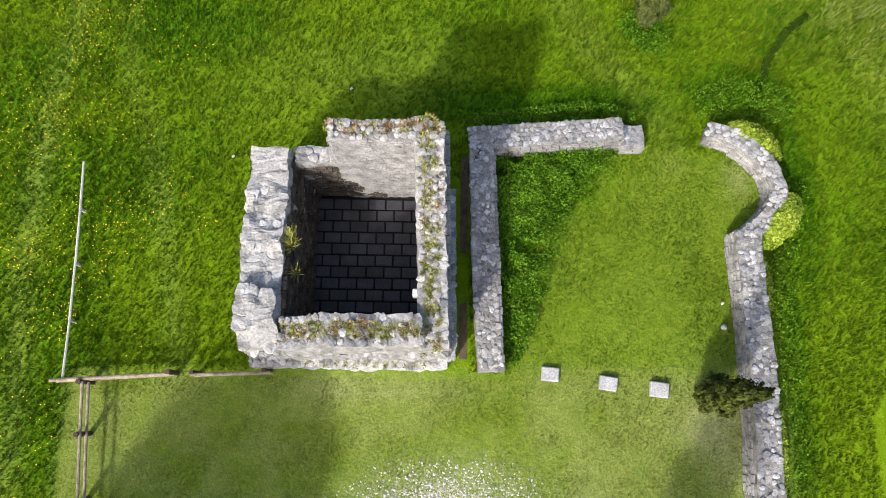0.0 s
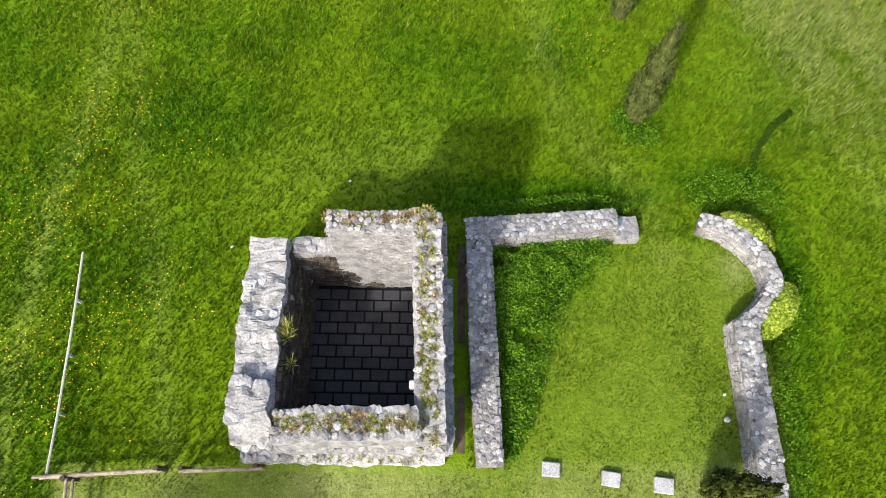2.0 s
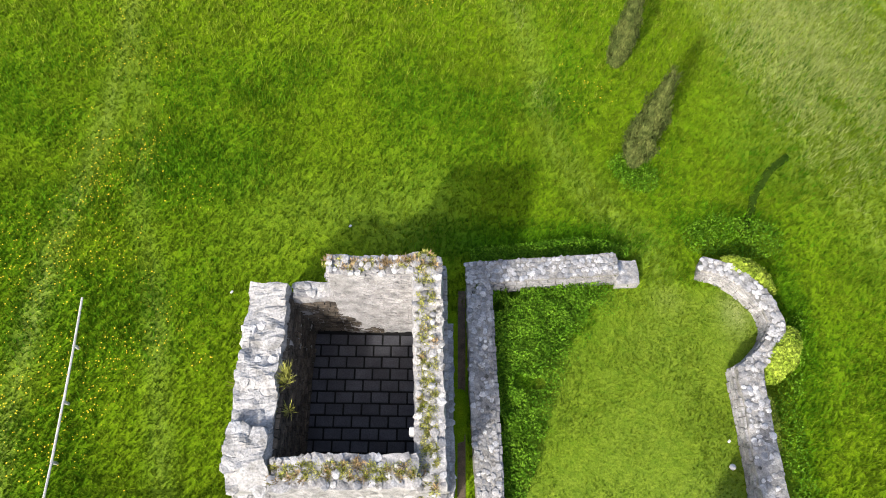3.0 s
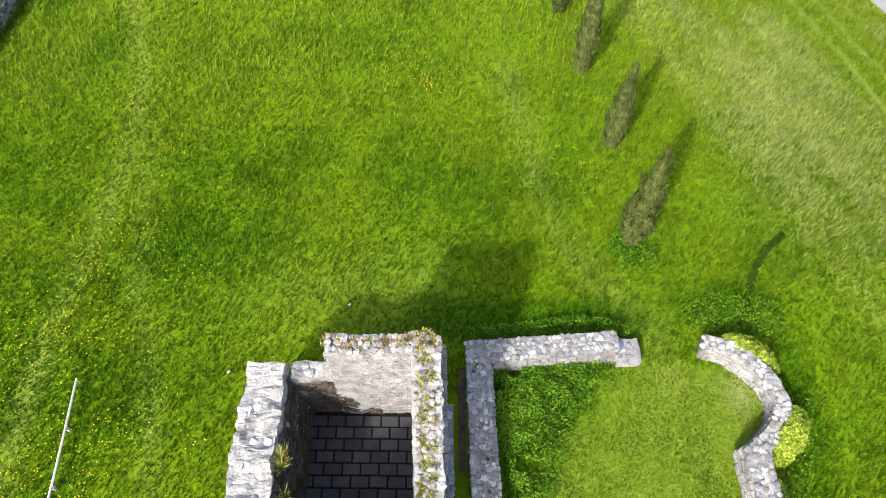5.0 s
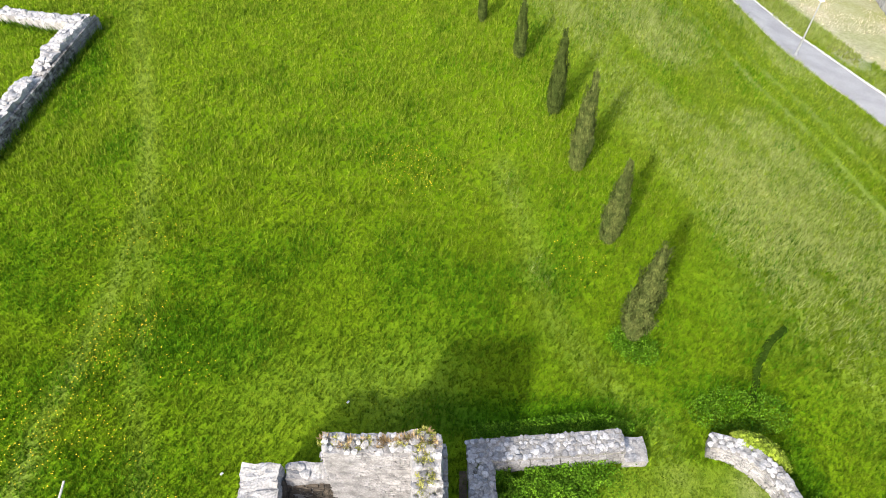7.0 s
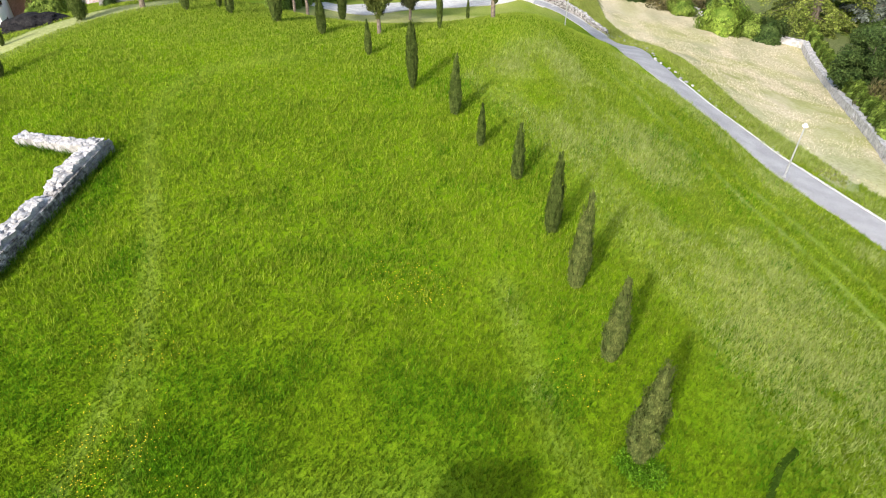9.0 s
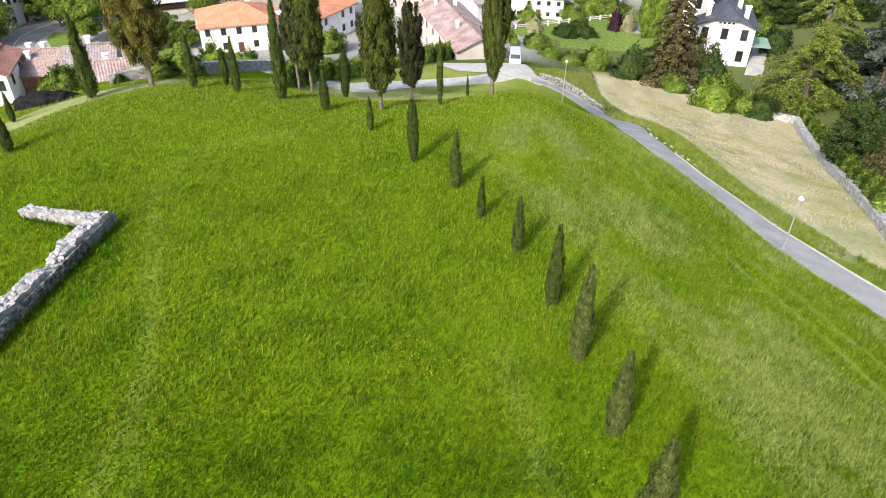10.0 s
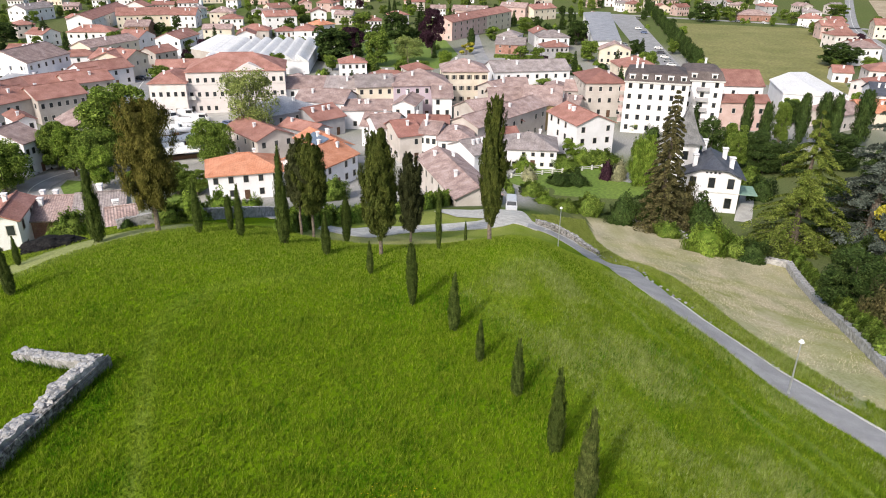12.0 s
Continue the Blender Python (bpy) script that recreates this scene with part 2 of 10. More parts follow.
# ---- mesh helpers ----
def link(name, me, material, parent=None, label=""):
    ob = new(name, me)
    if material is not None and not me.materials:
        me.materials.append(material)
    if parent is not None:
        ob.parent = parent
    if label:
        ob["label"] = label
    return ob


def part(name, bm, material, parent=None, label=""):
    me = bpy.data.meshes.new(name)
    bm.to_mesh(me)
    bm.free()
    return link(name, me, material, parent, label)


def raw(name, verts, faces, material, parent=None, label="", smooth=False):
    me = bpy.data.meshes.new(name)
    me.from_pydata([tuple(v) for v in verts], [], [tuple(f) for f in faces])
    me.validate()
    if smooth:
        me.polygons.foreach_set("use_smooth", [True] * len(me.polygons))
    return link(name, me, material, parent, label)


def bulk(name, verts, k, material, parent=None, label=""):
    """Many separate k-cornered faces from an (n * k, 3) array."""
    n = len(verts) // k
    me = bpy.data.meshes.new(name)
    me.vertices.add(n * k)
    me.vertices.foreach_set("co", np.ascontiguousarray(verts, np.float32).ravel())
    me.loops.add(n * k)
    me.loops.foreach_set("vertex_index", np.arange(n * k, dtype=np.int32))
    me.polygons.add(n)
    me.polygons.foreach_set("loop_start", np.arange(0, n * k, k, dtype=np.int32))
    me.update(calc_edges=True)
    return link(name, me, material, parent, label)


def box(bm, x0, x1, y0, y1, z0, z1, bevel=0.0):
    made = bmesh.ops.create_cube(bm, size=1, matrix=Matrix.Translation(((x0 + x1) / 2, (y0 + y1) / 2, (z0 + z1) / 2)) @ Matrix.Diagonal((x1 - x0, y1 - y0, z1 - z0, 1)))
    if bevel:
        edges = {e for v in made["verts"] for e in v.link_edges}
        bmesh.ops.bevel(bm, geom=list(edges), offset=bevel, segments=1, affect="EDGES")


def rod(bm, a, b, r0, r1=None, n=8):
    a, b = Vector(a), Vector(b)
    d = b - a
    m = Matrix.Translation((a + b) / 2) @ d.to_track_quat("Z", "Y").to_matrix().to_4x4()
    bmesh.ops.create_cone(bm, cap_ends=True, segments=n, radius1=r0, radius2=r0 if r1 is None else r1, depth=d.length, matrix=m)


def strip(name, pts, width, material, lift=0.05, step=1.5, kind="structure", category="road", label="", parent=None):
    """A road draped on the ground along a line of points."""
    line = [Vector(p) for p in pts]
    dense = []
    for i in range(len(line) - 1):
        p0, p1, p2, p3 = line[max(i - 1, 0)], line[i], line[i + 1], line[min(i + 2, len(line) - 1)]
        n = max(2, int((p2 - p1).length / step))
        for k in range(n):
            t = k / n
            dense.append(0.5 * ((2 * p1) + (p2 - p0) * t + (2 * p0 - 5 * p1 + 4 * p2 - p3) * t * t + (3 * p1 - p0 - 3 * p2 + p3) * t ** 3))
    dense.append(line[-1])
    verts, faces = [], []
    cols = 4
    for i, p in enumerate(dense):
        d = (dense[min(i + 1, len(dense) - 1)] - dense[max(i - 1, 0)]).normalized()
        side = Vector((d.y, -d.x))
        w = width * (1 + 0.03 * math.sin(i * 1.7))
        for c in range(cols + 1):
            q = p + side * w * (c / cols - 0.5)
            verts.append((q.x, q.y, gz(q.x, q.y) + lift))
        for q in (p - side * w * 0.5, p + side * w * 0.5):
            verts.append((q.x, q.y, gz(q.x, q.y) - 0.25))
    m = cols + 3
    for i in range(len(dense) - 1):
        a, b = i * m, (i + 1) * m
        for c in range(cols):
            faces.append((a + c, a + c + 1, b + c + 1, b + c))
        faces.append((a + cols + 1, a, b, b + cols + 1))
        faces.append((a + cols, a + cols + 2, b + cols + 2, b + cols))
    ob = raw(name, verts, faces, material, parent)
    return tagged(ob, label, category, kind=kind)


def patch(name, poly, material, lift=0.04, step=2.0, category="ground", label="", kind="structure"):
    """A flat area draped on the ground, with an irregular edge."""
    bm = bmesh.new()
    vs = [bm.verts.new((x, y, 0)) for x, y in poly]
    bm.faces.new(vs)
    bmesh.ops.triangulate(bm, faces=bm.faces[:])
    for _ in range(6):
        long = [e for e in bm.edges if e.calc_length() > step]
        if not long:
            break
        bmesh.ops.subdivide_edges(bm, edges=long, cuts=1)
        bmesh.ops.triangulate(bm, faces=bm.faces[:])
    for v in bm.verts:
        v.co.z = gz(v.co.x, v.co.y) + lift
    for f in bm.faces:
        if f.normal.z < 0:
            f.normal_flip()
    return tagged(part(name, bm, material), label, category, kind=kind)

# ---- the ground: one sheet from the hill to the horizon ----
TRACKS = [([(-19.7, 41), (-19.0, 38.6), (-16.9, 32.4), (-15.2, 27.2), (-14.1, 23.2), (-13.9, 20), (-14.0, 16.3), (-14.3, 14), (-14.8, 10.7), (-14.9, 7.8), (-14.8, 4.2), (-14.5, -1.2), (-14.3, -5)], 0.22, 0.50),
          ([(-14.1, 23.2), (-13.1, 19.7), (-12.1, 14.7), (-11.8, 12.4), (-11.0, 10.4), (-10.2, 7.3), (-9.6, 4.3), (-8.9, 1.5)], 0.15, 0.40),
          ([(3.0, 25), (3.9, 20.2), (4.65, 16.0), (5.9, 13.8), (7.2, 12.1), (8.2, 11.0), (8.6, 9.0)], 0.15, 0.70),
          ([(-19.0, 38.6), (-19.6, 43), (-17, 47), (-11.5, 49.5)], 0.12, 0.9)]
FURROW = [(11.1, 11.3), (12.0, 12.1), (12.4, 12.9), (12.6, 13.5), (13.0, 14.1), (13.5, 14.8), (14.4, 15.5)]
BANK = [(19.0, 92.2), (20.5, 80), (20.3, 66), (21.5, 54), (24.0, 44), (27.3, 38), (28.5, 40), (27.3, 46), (25.5, 52), (24.5, 60), (24.5, 70), (25.5, 80), (24, 100), (27, 123), (20, 118), (14, 104), (16.5, 95)]
WHEELS = ([(22.6, 17), (21.6, 22.4), (20.5, 27.6), (19.1, 32.6), (16.9, 38.2), (15.1, 42.4), (13.1, 51.7)],
          [(24.2, 18), (22.8, 25.0), (22.0, 27.1), (21.0, 31.7), (19.3, 37.1), (16.7, 42.6), (14.6, 50.5)])
ROAD = [(27.4, 27.5), (26.1, 32.5), (24.9, 35.8), (23.8, 39.8), (22.2, 45.1), (19.9, 48.9), (18.5, 53.0), (18.2, 56.0), (17.9, 59.2), (18.5, 64.7), (19.6, 80), (19.2, 87), (16.2, 91.5), (12.2, 92.8)]
DRY = [(24, 100), (27.7, 124.2), (37.4, 123.6), (46.3, 107), (56.8, 102.5), (45.9, 70.8), (36.6, 48.4), (33.5, 36), (30, 36), (28.5, 40), (27.3, 46), (25.5, 52), (24.5, 60), (24.5, 70), (25.5, 80)]


def cover(x, y):
    """Shares of dry grass, lush dark grass, mown lawn, bare gravel and town ground at places of the plan."""
    r = np.hypot(x, y)
    n1, n2, n3 = value_noise(x, y, 0.16, 1), value_noise(x, y, 0.55, 2), value_noise(x, y, 1.6, 3)
    mix = 0.5 * n1 + 0.3 * n2 + 0.2 * n3
    dry = np.zeros_like(r)
    for pts, strength, wide in TRACKS:
        dry = np.maximum(dry, strength * np.exp(-(near_line(x, y, pts) / wide) ** 2) * (0.55 + 0.7 * n2))
    # pale seeding grass on the slope beside the cypress row
    wheel = np.minimum(near_line(x, y, WHEELS[0]), near_line(x, y, WHEELS[1]))
    beyond = np.clip((near_line(x, y, ROAD) - 7.0) / 2.0, 0, 1)
    slope = np.clip((x - np.interp(y, [8, 16, 20, 26, 33, 40, 46, 55], [16.5, 12.3, 11.5, 10.0, 7.5, 4.5, 1.0, 6])) / 4.0 + 0.25, 0, 1) * np.clip((y - 8) / 12, 0, 1) * beyond * np.clip((56 - y) / 8, 0, 1)
    streak = value_noise(x * 0.8 + y * 0.35, y * 0.22 - x * 0.1, 0.9, 41)
    dry = np.maximum(dry, 0.62 * slope * np.clip(1.1 * mix + 0.8 * streak - 0.45, 0, 1))
    dry = np.maximum(dry, 0.26 * np.exp(-(wheel / 0.30) ** 2) * (0.5 + 0.6 * n2) * np.clip((60 - y) / 10, 0, 1))
    rut = np.exp(-(wheel / 0.24) ** 2) * np.clip((56 - y) / 8, 0, 1) * n2
    field = inside(x, y, DRY)
    straw = field * np.clip(0.35 + 0.6 * mix + 0.5 * value_noise(x * 0.45 - y * 0.06, y * 0.07, 1.0, 43) - 0.12, 0, 1)
    straw *= 1 - 0.75 * np.clip(2.4 * (0.6 * n1 + 0.4 * n2) - 0.95, 0, 1)
    dry = np.maximum(dry, field * np.clip(1.8 * n1 - 0.5, 0, 0.7))
    straw = np.maximum(straw, 0.12 * rut)
    verge = np.clip(1 - np.abs(near_line(x, y, ROAD) - 2.6) / 2.2, 0, 1)
    dry = np.maximum(dry, 0.45 * verge * n2 * 1.4)
    bank = inside(x, y, BANK) * 1.0
    dry = np.maximum(dry, bank * np.clip(1.5 * mix - 0.3, 0, 0.6))
    crest = np.exp(-(near_line(x, y, [(-40, 46), (-36.5, 52), (-34.5, 57), (-31.5, 61), (-27, 65)]) / 2.0) ** 2)
    straw = np.maximum(straw, 0.34 * np.clip(1.6 * crest, 0, 1))
    lawn = np.clip((1.5 - y) / 0.5, 0, 1) * np.clip((x + 13) / 0.6, 0, 1) * np.clip((12.5 - x) / 1.0, 0, 1) * (y > -40)
    room = np.clip((x - 2.2) / 0.6, 0, 1) * np.clip((12.5 - x) / 1.0, 0, 1) * np.clip((9.8 - y) / 0.5, 0, 1) * (y > -40)
    bowl = np.exp(-((x + 3) / 13) ** 4 - ((y - 72) / 9) ** 4)
    lawn = np.maximum(np.maximum(lawn, 0.85 * room), bowl)
    dry = np.maximum(dry, 0.85 * bowl * (0.6 + n2))
    straw = np.maximum(straw, 0.16 * bowl)
    dry = np.maximum(dry, 0.6 * np.exp(-((x - 1) / 15) ** 4 - ((y - 94) / 13) ** 4) * (0.5 + n2))
    fore = lawn * np.clip((1.7 - y) / 0.5, 0, 1)
    dry = np.maximum(dry, lawn * np.clip(1.5 * mix - 0.33, 0, 0.5) * np.where(y < 1.6, 0.30, 0.12))
    straw = np.maximum(straw, fore * np.clip(0.5 * mix - 0.20, 0, 0.05))
    straw = np.maximum(straw, 0.16 * np.exp(-((x + 2.5) / 4.5) ** 4 - ((y - 0.75) / 0.55) ** 2) * (0.3 + n2) + 0.20 * np.exp(-((x - 9.4) / 0.9) ** 2 - ((y + 1.0) / 1.6) ** 2) * (0.3 + n2))
    straw = np.maximum(straw, 0.2 * np.exp(-((x - 11.1) / 0.5) ** 2 - ((y - 8.6) / 0.8) ** 2) * (0.4 + n2))
    dry = np.maximum(dry, 0.09 * np.exp(-((x + 3.6) / 4.6) ** 4 - ((y - 12.4) / 2.2) ** 2) * (0.4 + n2))
    bare = np.clip(1.25 * np.exp(-((x - 0.6) / 3.2) ** 2 - ((y + 3.5) / 1.6) ** 2) * (0.55 + 0.55 * n2), 0, 1)
    bare = np.maximum(bare, 0.9 * np.exp(-((x - 27.5) / 2.0) ** 2 - ((y - 40) / 2.6) ** 2) * np.clip(1.7 * n2 - 0.1, 0, 1))
    bare = np.maximum(bare, 0.5 * np.exp(-((x - 10.0) / 1.6) ** 2 - ((y + 1.2) / 2.4) ** 2) * np.clip(1.6 * mix - 0.3, 0, 1))
    lush = 0.30 * np.clip(2.2 * (0.55 * value_noise(x, y, 0.11, 7) + 0.45 * n2) - 0.78, 0, 1) * (1 - lawn)
    lush = np.maximum(lush, 0.42 * np.clip((-7.5 - x) / 3, 0, 1) * np.clip((17 - y) / 3, 0, 1) * np.clip(1.6 * n2 + 0.5 * n1 - 0.35, 0, 1))
    for cx, cy, rx, ry, amp in ((-9.6, 14.7, 3.7, 2.8, 0.80), (-16.3, 25.2, 1.5, 3.0, 0.45), (-17.0, 10.0, 1.8, 6.0, 0.55), (-15.6, 3.0, 1.3, 3.5, 0.5), (-19.8, 31.0, 1.2, 5.0, 0.6), (7.9, 14.7, 1.0, 0.8, 0.9), (11.2, 12.2, 2.4, 1.0, 0.95), (13.2, 8.0, 0.9, 4.5, 0.75), (12.4, 1.5, 0.8, 5.0, 0.6), (5.6, 21.0, 1.2, 4.0, 0.35)):
        lush = np.maximum(lush, amp * np.exp(-(((x - cx) / rx) ** 2 + ((y - cy) / ry) ** 2) ** 1.4) * np.clip(0.35 + 0.9 * (0.5 * n2 + 0.5 * n3), 0, 1))
    lush = np.maximum(lush, 0.42 * np.exp(-((y - 17.5) / 5) ** 2) * np.clip((9 - x) / 4, 0, 1) * np.clip(1.5 * n2 + 0.5 * n3 - 0.3, 0, 1))
    wob = 1.3 * (n2 - 0.5) + 0.9 * (n3 - 0.5)
    bed = np.exp(-((x - 2.6 + wob) / 1.15) ** 2) * np.clip((y - 1.5) / 2, 0, 1) * (y < 9.7) + np.exp(-((x - 4.2 + wob) / 2.0) ** 2 - ((y - 8.3 + wob) / 1.6) ** 2)
    bed = np.maximum(bed, np.exp(-((x - 4.0) / 5.0) ** 4 - ((y - 11.4) / 0.9) ** 2))
    lush = np.maximum(lush, np.clip(bed, 0, 1) * (0.55 + 0.7 * n2))
    lawn = lawn * (1 - 0.85 * np.clip(bed, 0, 1))
    town = np.clip((np.hypot(x + 10, y - 215) - 210) / -60, 0, 1) * np.clip((y - 118) / 14, 0, 1) * np.clip(1.4 * value_noise(x, y, 0.05, 9) + 0.15, 0, 1) * (1 - np.clip((x - 16) / 6, 0, 1) * np.clip((172 - y) / 6, 0, 1))
    return np.clip(dry, 0, 1), lush, np.clip(lawn, 0, 1), np.clip(bare, 0, 1), town, straw


def ground_material():
    m = bpy.data.materials.new("meadow_ground")
    m.use_nodes = True
    n, l = m.node_tree.nodes, m.node_tree.links
    b = n["Principled BSDF"]
    geo = n.new("ShaderNodeNewGeometry")

    def tex(scale, detail=6, stretch=None):
        t = n.new("ShaderNodeTexNoise")
        t.inputs["Scale"].default_value, t.inputs["Detail"].default_value = scale, detail
        l.new(geo.outputs["Position"], t.inputs["Vector"])
        return t.outputs[0]

    def ramp(src, lo, hi, a, c):
        r = n.new("ShaderNodeValToRGB")
        e = r.color_ramp.elements
        e[0].position, e[0].color, e[1].position, e[1].color = lo, (*a, 1), hi, (*c, 1)
        l.new(src, r.inputs[0])
        return r.outputs[0]

    def blend(fac, a, c):
        x = n.new("ShaderNodeMix")
        x.data_type = "RGBA"
        l.new(fac, x.inputs[0])
        l.new(a, x.inputs[6])
        l.new(c, x.inputs[7])
        return x.outputs[2]

    def share(name):
        a = n.new("ShaderNodeAttribute")
        a.attribute_name = name
        return a.outputs["Fac"]
    fine, mid, big = tex(9), tex(3.0, 8), tex(0.12, 3)
    green = blend(big, ramp(mid, 0.3, 0.7, (0.062, 0.132, 0.003), (0.110, 0.188, 0.006)), ramp(mid, 0.3, 0.7, (0.112, 0.190, 0.005), (0.176, 0.250, 0.008)))
    lush = ramp(fine, 0.3, 0.7, (0.032, 0.104, 0.003), (0.066, 0.166, 0.005))
    lawn = ramp(mid, 0.3, 0.7, (0.076, 0.134, 0.008), (0.132, 0.190, 0.015))
    dry = ramp(fine, 0.3, 0.7, (0.270, 0.290, 0.060), (0.420, 0.410, 0.150))
    straw = ramp(mid, 0.3, 0.7, (0.46, 0.39, 0.245), (0.68, 0.60, 0.44))
    bare = ramp(fine, 0.35, 0.65, (0.27, 0.24, 0.18), (0.46, 0.43, 0.37))
    town = ramp(mid, 0.35, 0.65, (0.26, 0.255, 0.24), (0.38, 0.37, 0.35))
    col = blend(share("garden"), green, ramp(mid, 0.3, 0.7, (0.080, 0.100, 0.036), (0.145, 0.160, 0.072)))
    col = blend(share("lush"), col, lush)
    speck = n.new("ShaderNodeMapRange")
    speck.inputs[1].default_value, speck.inputs[2].default_value = 0.40, 0.56
    l.new(tex(13.0, 6), speck.inputs[0])
    pebbly = n.new("ShaderNodeMath")
    pebbly.operation = "MULTIPLY"
    l.new(share("bare"), pebbly.inputs[0])
    l.new(speck.outputs[0], pebbly.inputs[1])
    for name, c in (("lawn", lawn), ("dry", dry), ("straw", straw), ("bare", bare), ("town", town)):
        col = blend(pebbly.outputs[0] if name == "bare" else share(name), col, c)
    hsv = n.new("ShaderNodeHueSaturation")
    g = n.new("ShaderNodeMapRange")
    g.inputs[1].default_value, g.inputs[2].default_value, g.inputs[3].default_value, g.inputs[4].default_value = 0.3, 0.7, 0.75, 1.25
    l.new(tex(22, 3), g.inputs[0])
    l.new(g.outputs[0], hsv.inputs["Value"])
    l.new(col, hsv.inputs["Color"])
    l.new(hsv.outputs[0], b.inputs["Base Color"])
    b.inputs["Roughness"].default_value, b.inputs["Specular IOR Level"].default_value = 1.0, 0.0
    bp = n.new("ShaderNodeBump")
    bp.inputs["Strength"].default_value, bp.inputs["Distance"].default_value = 0.7, 0.06
    l.new(fine, bp.inputs["Height"])
    l.new(bp.outputs[0], b.inputs["Normal"])
    return m


def graded(lo, hi, a, b, step):
    """Lines of a grid: even between a and b, ever wider towards lo and hi."""
    v = list(np.arange(a, b + step / 2, step))
    s, x = step, v[-1]
    while x < hi:
        s = min(s * 1.09, 60)
        x += s
        v.append(x)
    s, x = step, v[0]
    while x > lo:
        s = min(s * 1.09, 60)
        x -= s
        v.insert(0, x)
    return np.array(v)


gx, gy = graded(-2500, 2500, -26, 30, 0.4), graded(-300, 4000, -5, 62, 0.4)
GX, GY = np.meshgrid(gx, gy)
GZ = ground_z(GX, GY) + 0.10 * (value_noise(GX, GY, 0.35, 5) - 0.5) + 0.05 * (value_noise(GX, GY, 1.3, 6) - 0.5)
nx, ny = len(gx), len(gy)
idx = np.arange(nx * ny).reshape(ny, nx)
quads = np.stack([idx[:-1, :-1], idx[:-1, 1:], idx[1:, 1:], idx[1:, :-1]], -1).reshape(-1, 4)
ground_mesh = bpy.data.meshes.new("ground")
ground_mesh.vertices.add(nx * ny)
ground_mesh.vertices.foreach_set("co", np.stack([GX, GY, GZ], -1).astype(np.float32).ravel())
ground_mesh.loops.add(quads.size)
ground_mesh.loops.foreach_set("vertex_index", quads.astype(np.int32).ravel())
ground_mesh.polygons.add(len(quads))
ground_mesh.polygons.foreach_set("loop_start", np.arange(0, quads.size, 4, dtype=np.int32))
ground_mesh.polygons.foreach_set("use_smooth", np.ones(len(quads), bool))
ground_mesh.update(calc_edges=True)
for share_name, values in zip(("dry", "lush", "lawn", "bare", "town", "straw"), cover(GX.ravel(), GY.ravel())):
    at = ground_mesh.attributes.new(share_name, "FLOAT", "POINT")
    at.data.foreach_set("value", values.astype(np.float32))
at = ground_mesh.attributes.new("garden", "FLOAT", "POINT")
at.data.foreach_set("value", np.clip((np.hypot(GX, GY) - 90) / 30, 0, 1).astype(np.float32).ravel())
tagged(link("ground", ground_mesh, ground_material()), "green grassy hill with a plain at its foot", "ground", kind="structure")

# ---- roads and squares ----
strip("road", ROAD, 2.8, ASPHALT, 0.10, 1.0, label="narrow pale grey asphalt lane climbing the hill")


# ---- grass blades ----
rng = np.random.default_rng(4)


def grass_field(name, n, x0, x1, y0, y1, tall, wide, c1, c2, keep, label, vary=0.4):
    """Tufts of grass, each of three leaning blades from one root."""
    x, y = rng.uniform(x0, x1, n), rng.uniform(y0, y1, n)
    k = keep(x, y)
    x, y = x[k], y[k]
    n = len(x)
    z = ground_z(x, y) + 0.10 * (value_noise(x, y, 0.35, 5) - 0.5)
    h = tall * rng.uniform(0.55, 1.25, n) * (0.75 + 0.5 * value_noise(x, y, 0.5, 11))
    a, lean = rng.uniform(0, 2 * np.pi, n), rng.uniform(0.15, 0.75, n)
    wind = np.array([0.20, 0.16])
    dx, dy = (np.cos(a) * lean + wind[0]) * h * 0.7, (np.sin(a) * lean + wind[1]) * h * 0.7
    s = a + rng.uniform(0.6, 2.4, n)
    sx, sy = np.cos(s) * wide * 0.5, np.sin(s) * wide * 0.5
    v = np.empty((n, 5, 3), np.float32)
    v[:, 0] = np.stack([x - sx, y - sy, z - 0.02], -1)
    v[:, 1] = np.stack([x + sx, y + sy, z - 0.02], -1)
    v[:, 2] = np.stack([x + dx, y + dy, z + h], -1)
    for k in (3, 4):
        a2, l2, h2 = rng.uniform(0, 2 * np.pi, n), rng.uniform(0.2, 1.0, n), h * rng.uniform(0.5, 0.95, n)
        v[:, k] = np.stack([x + np.cos(a2) * l2 * h2 * 0.8 + dx * 0.3, y + np.sin(a2) * l2 * h2 * 0.8 + dy * 0.3, z + h2], -1)
    faces = (np.arange(n, dtype=np.int32)[:, None, None] * 5 + np.array([[0, 1, 2], [0, 1, 3], [0, 1, 4]], np.int32)).reshape(-1)
    me = bpy.data.meshes.new(name)
    me.vertices.add(n * 5)
    me.vertices.foreach_set("co", v.ravel())
    me.loops.add(len(faces))
    me.loops.foreach_set("vertex_index", faces)
    me.polygons.add(n * 3)
    me.polygons.foreach_set("loop_start", np.arange(0, len(faces), 3, dtype=np.int32))
    me.update(calc_edges=True)
    green = mat(name + "_blades", c1, c2, 1.9, rough=0.65, bump=0.0, fine=7, rand=0, soft=0.4, island=vary, spec=0.03)
    return tagged(link(name, me, green), label, "grass", kind="stuff")


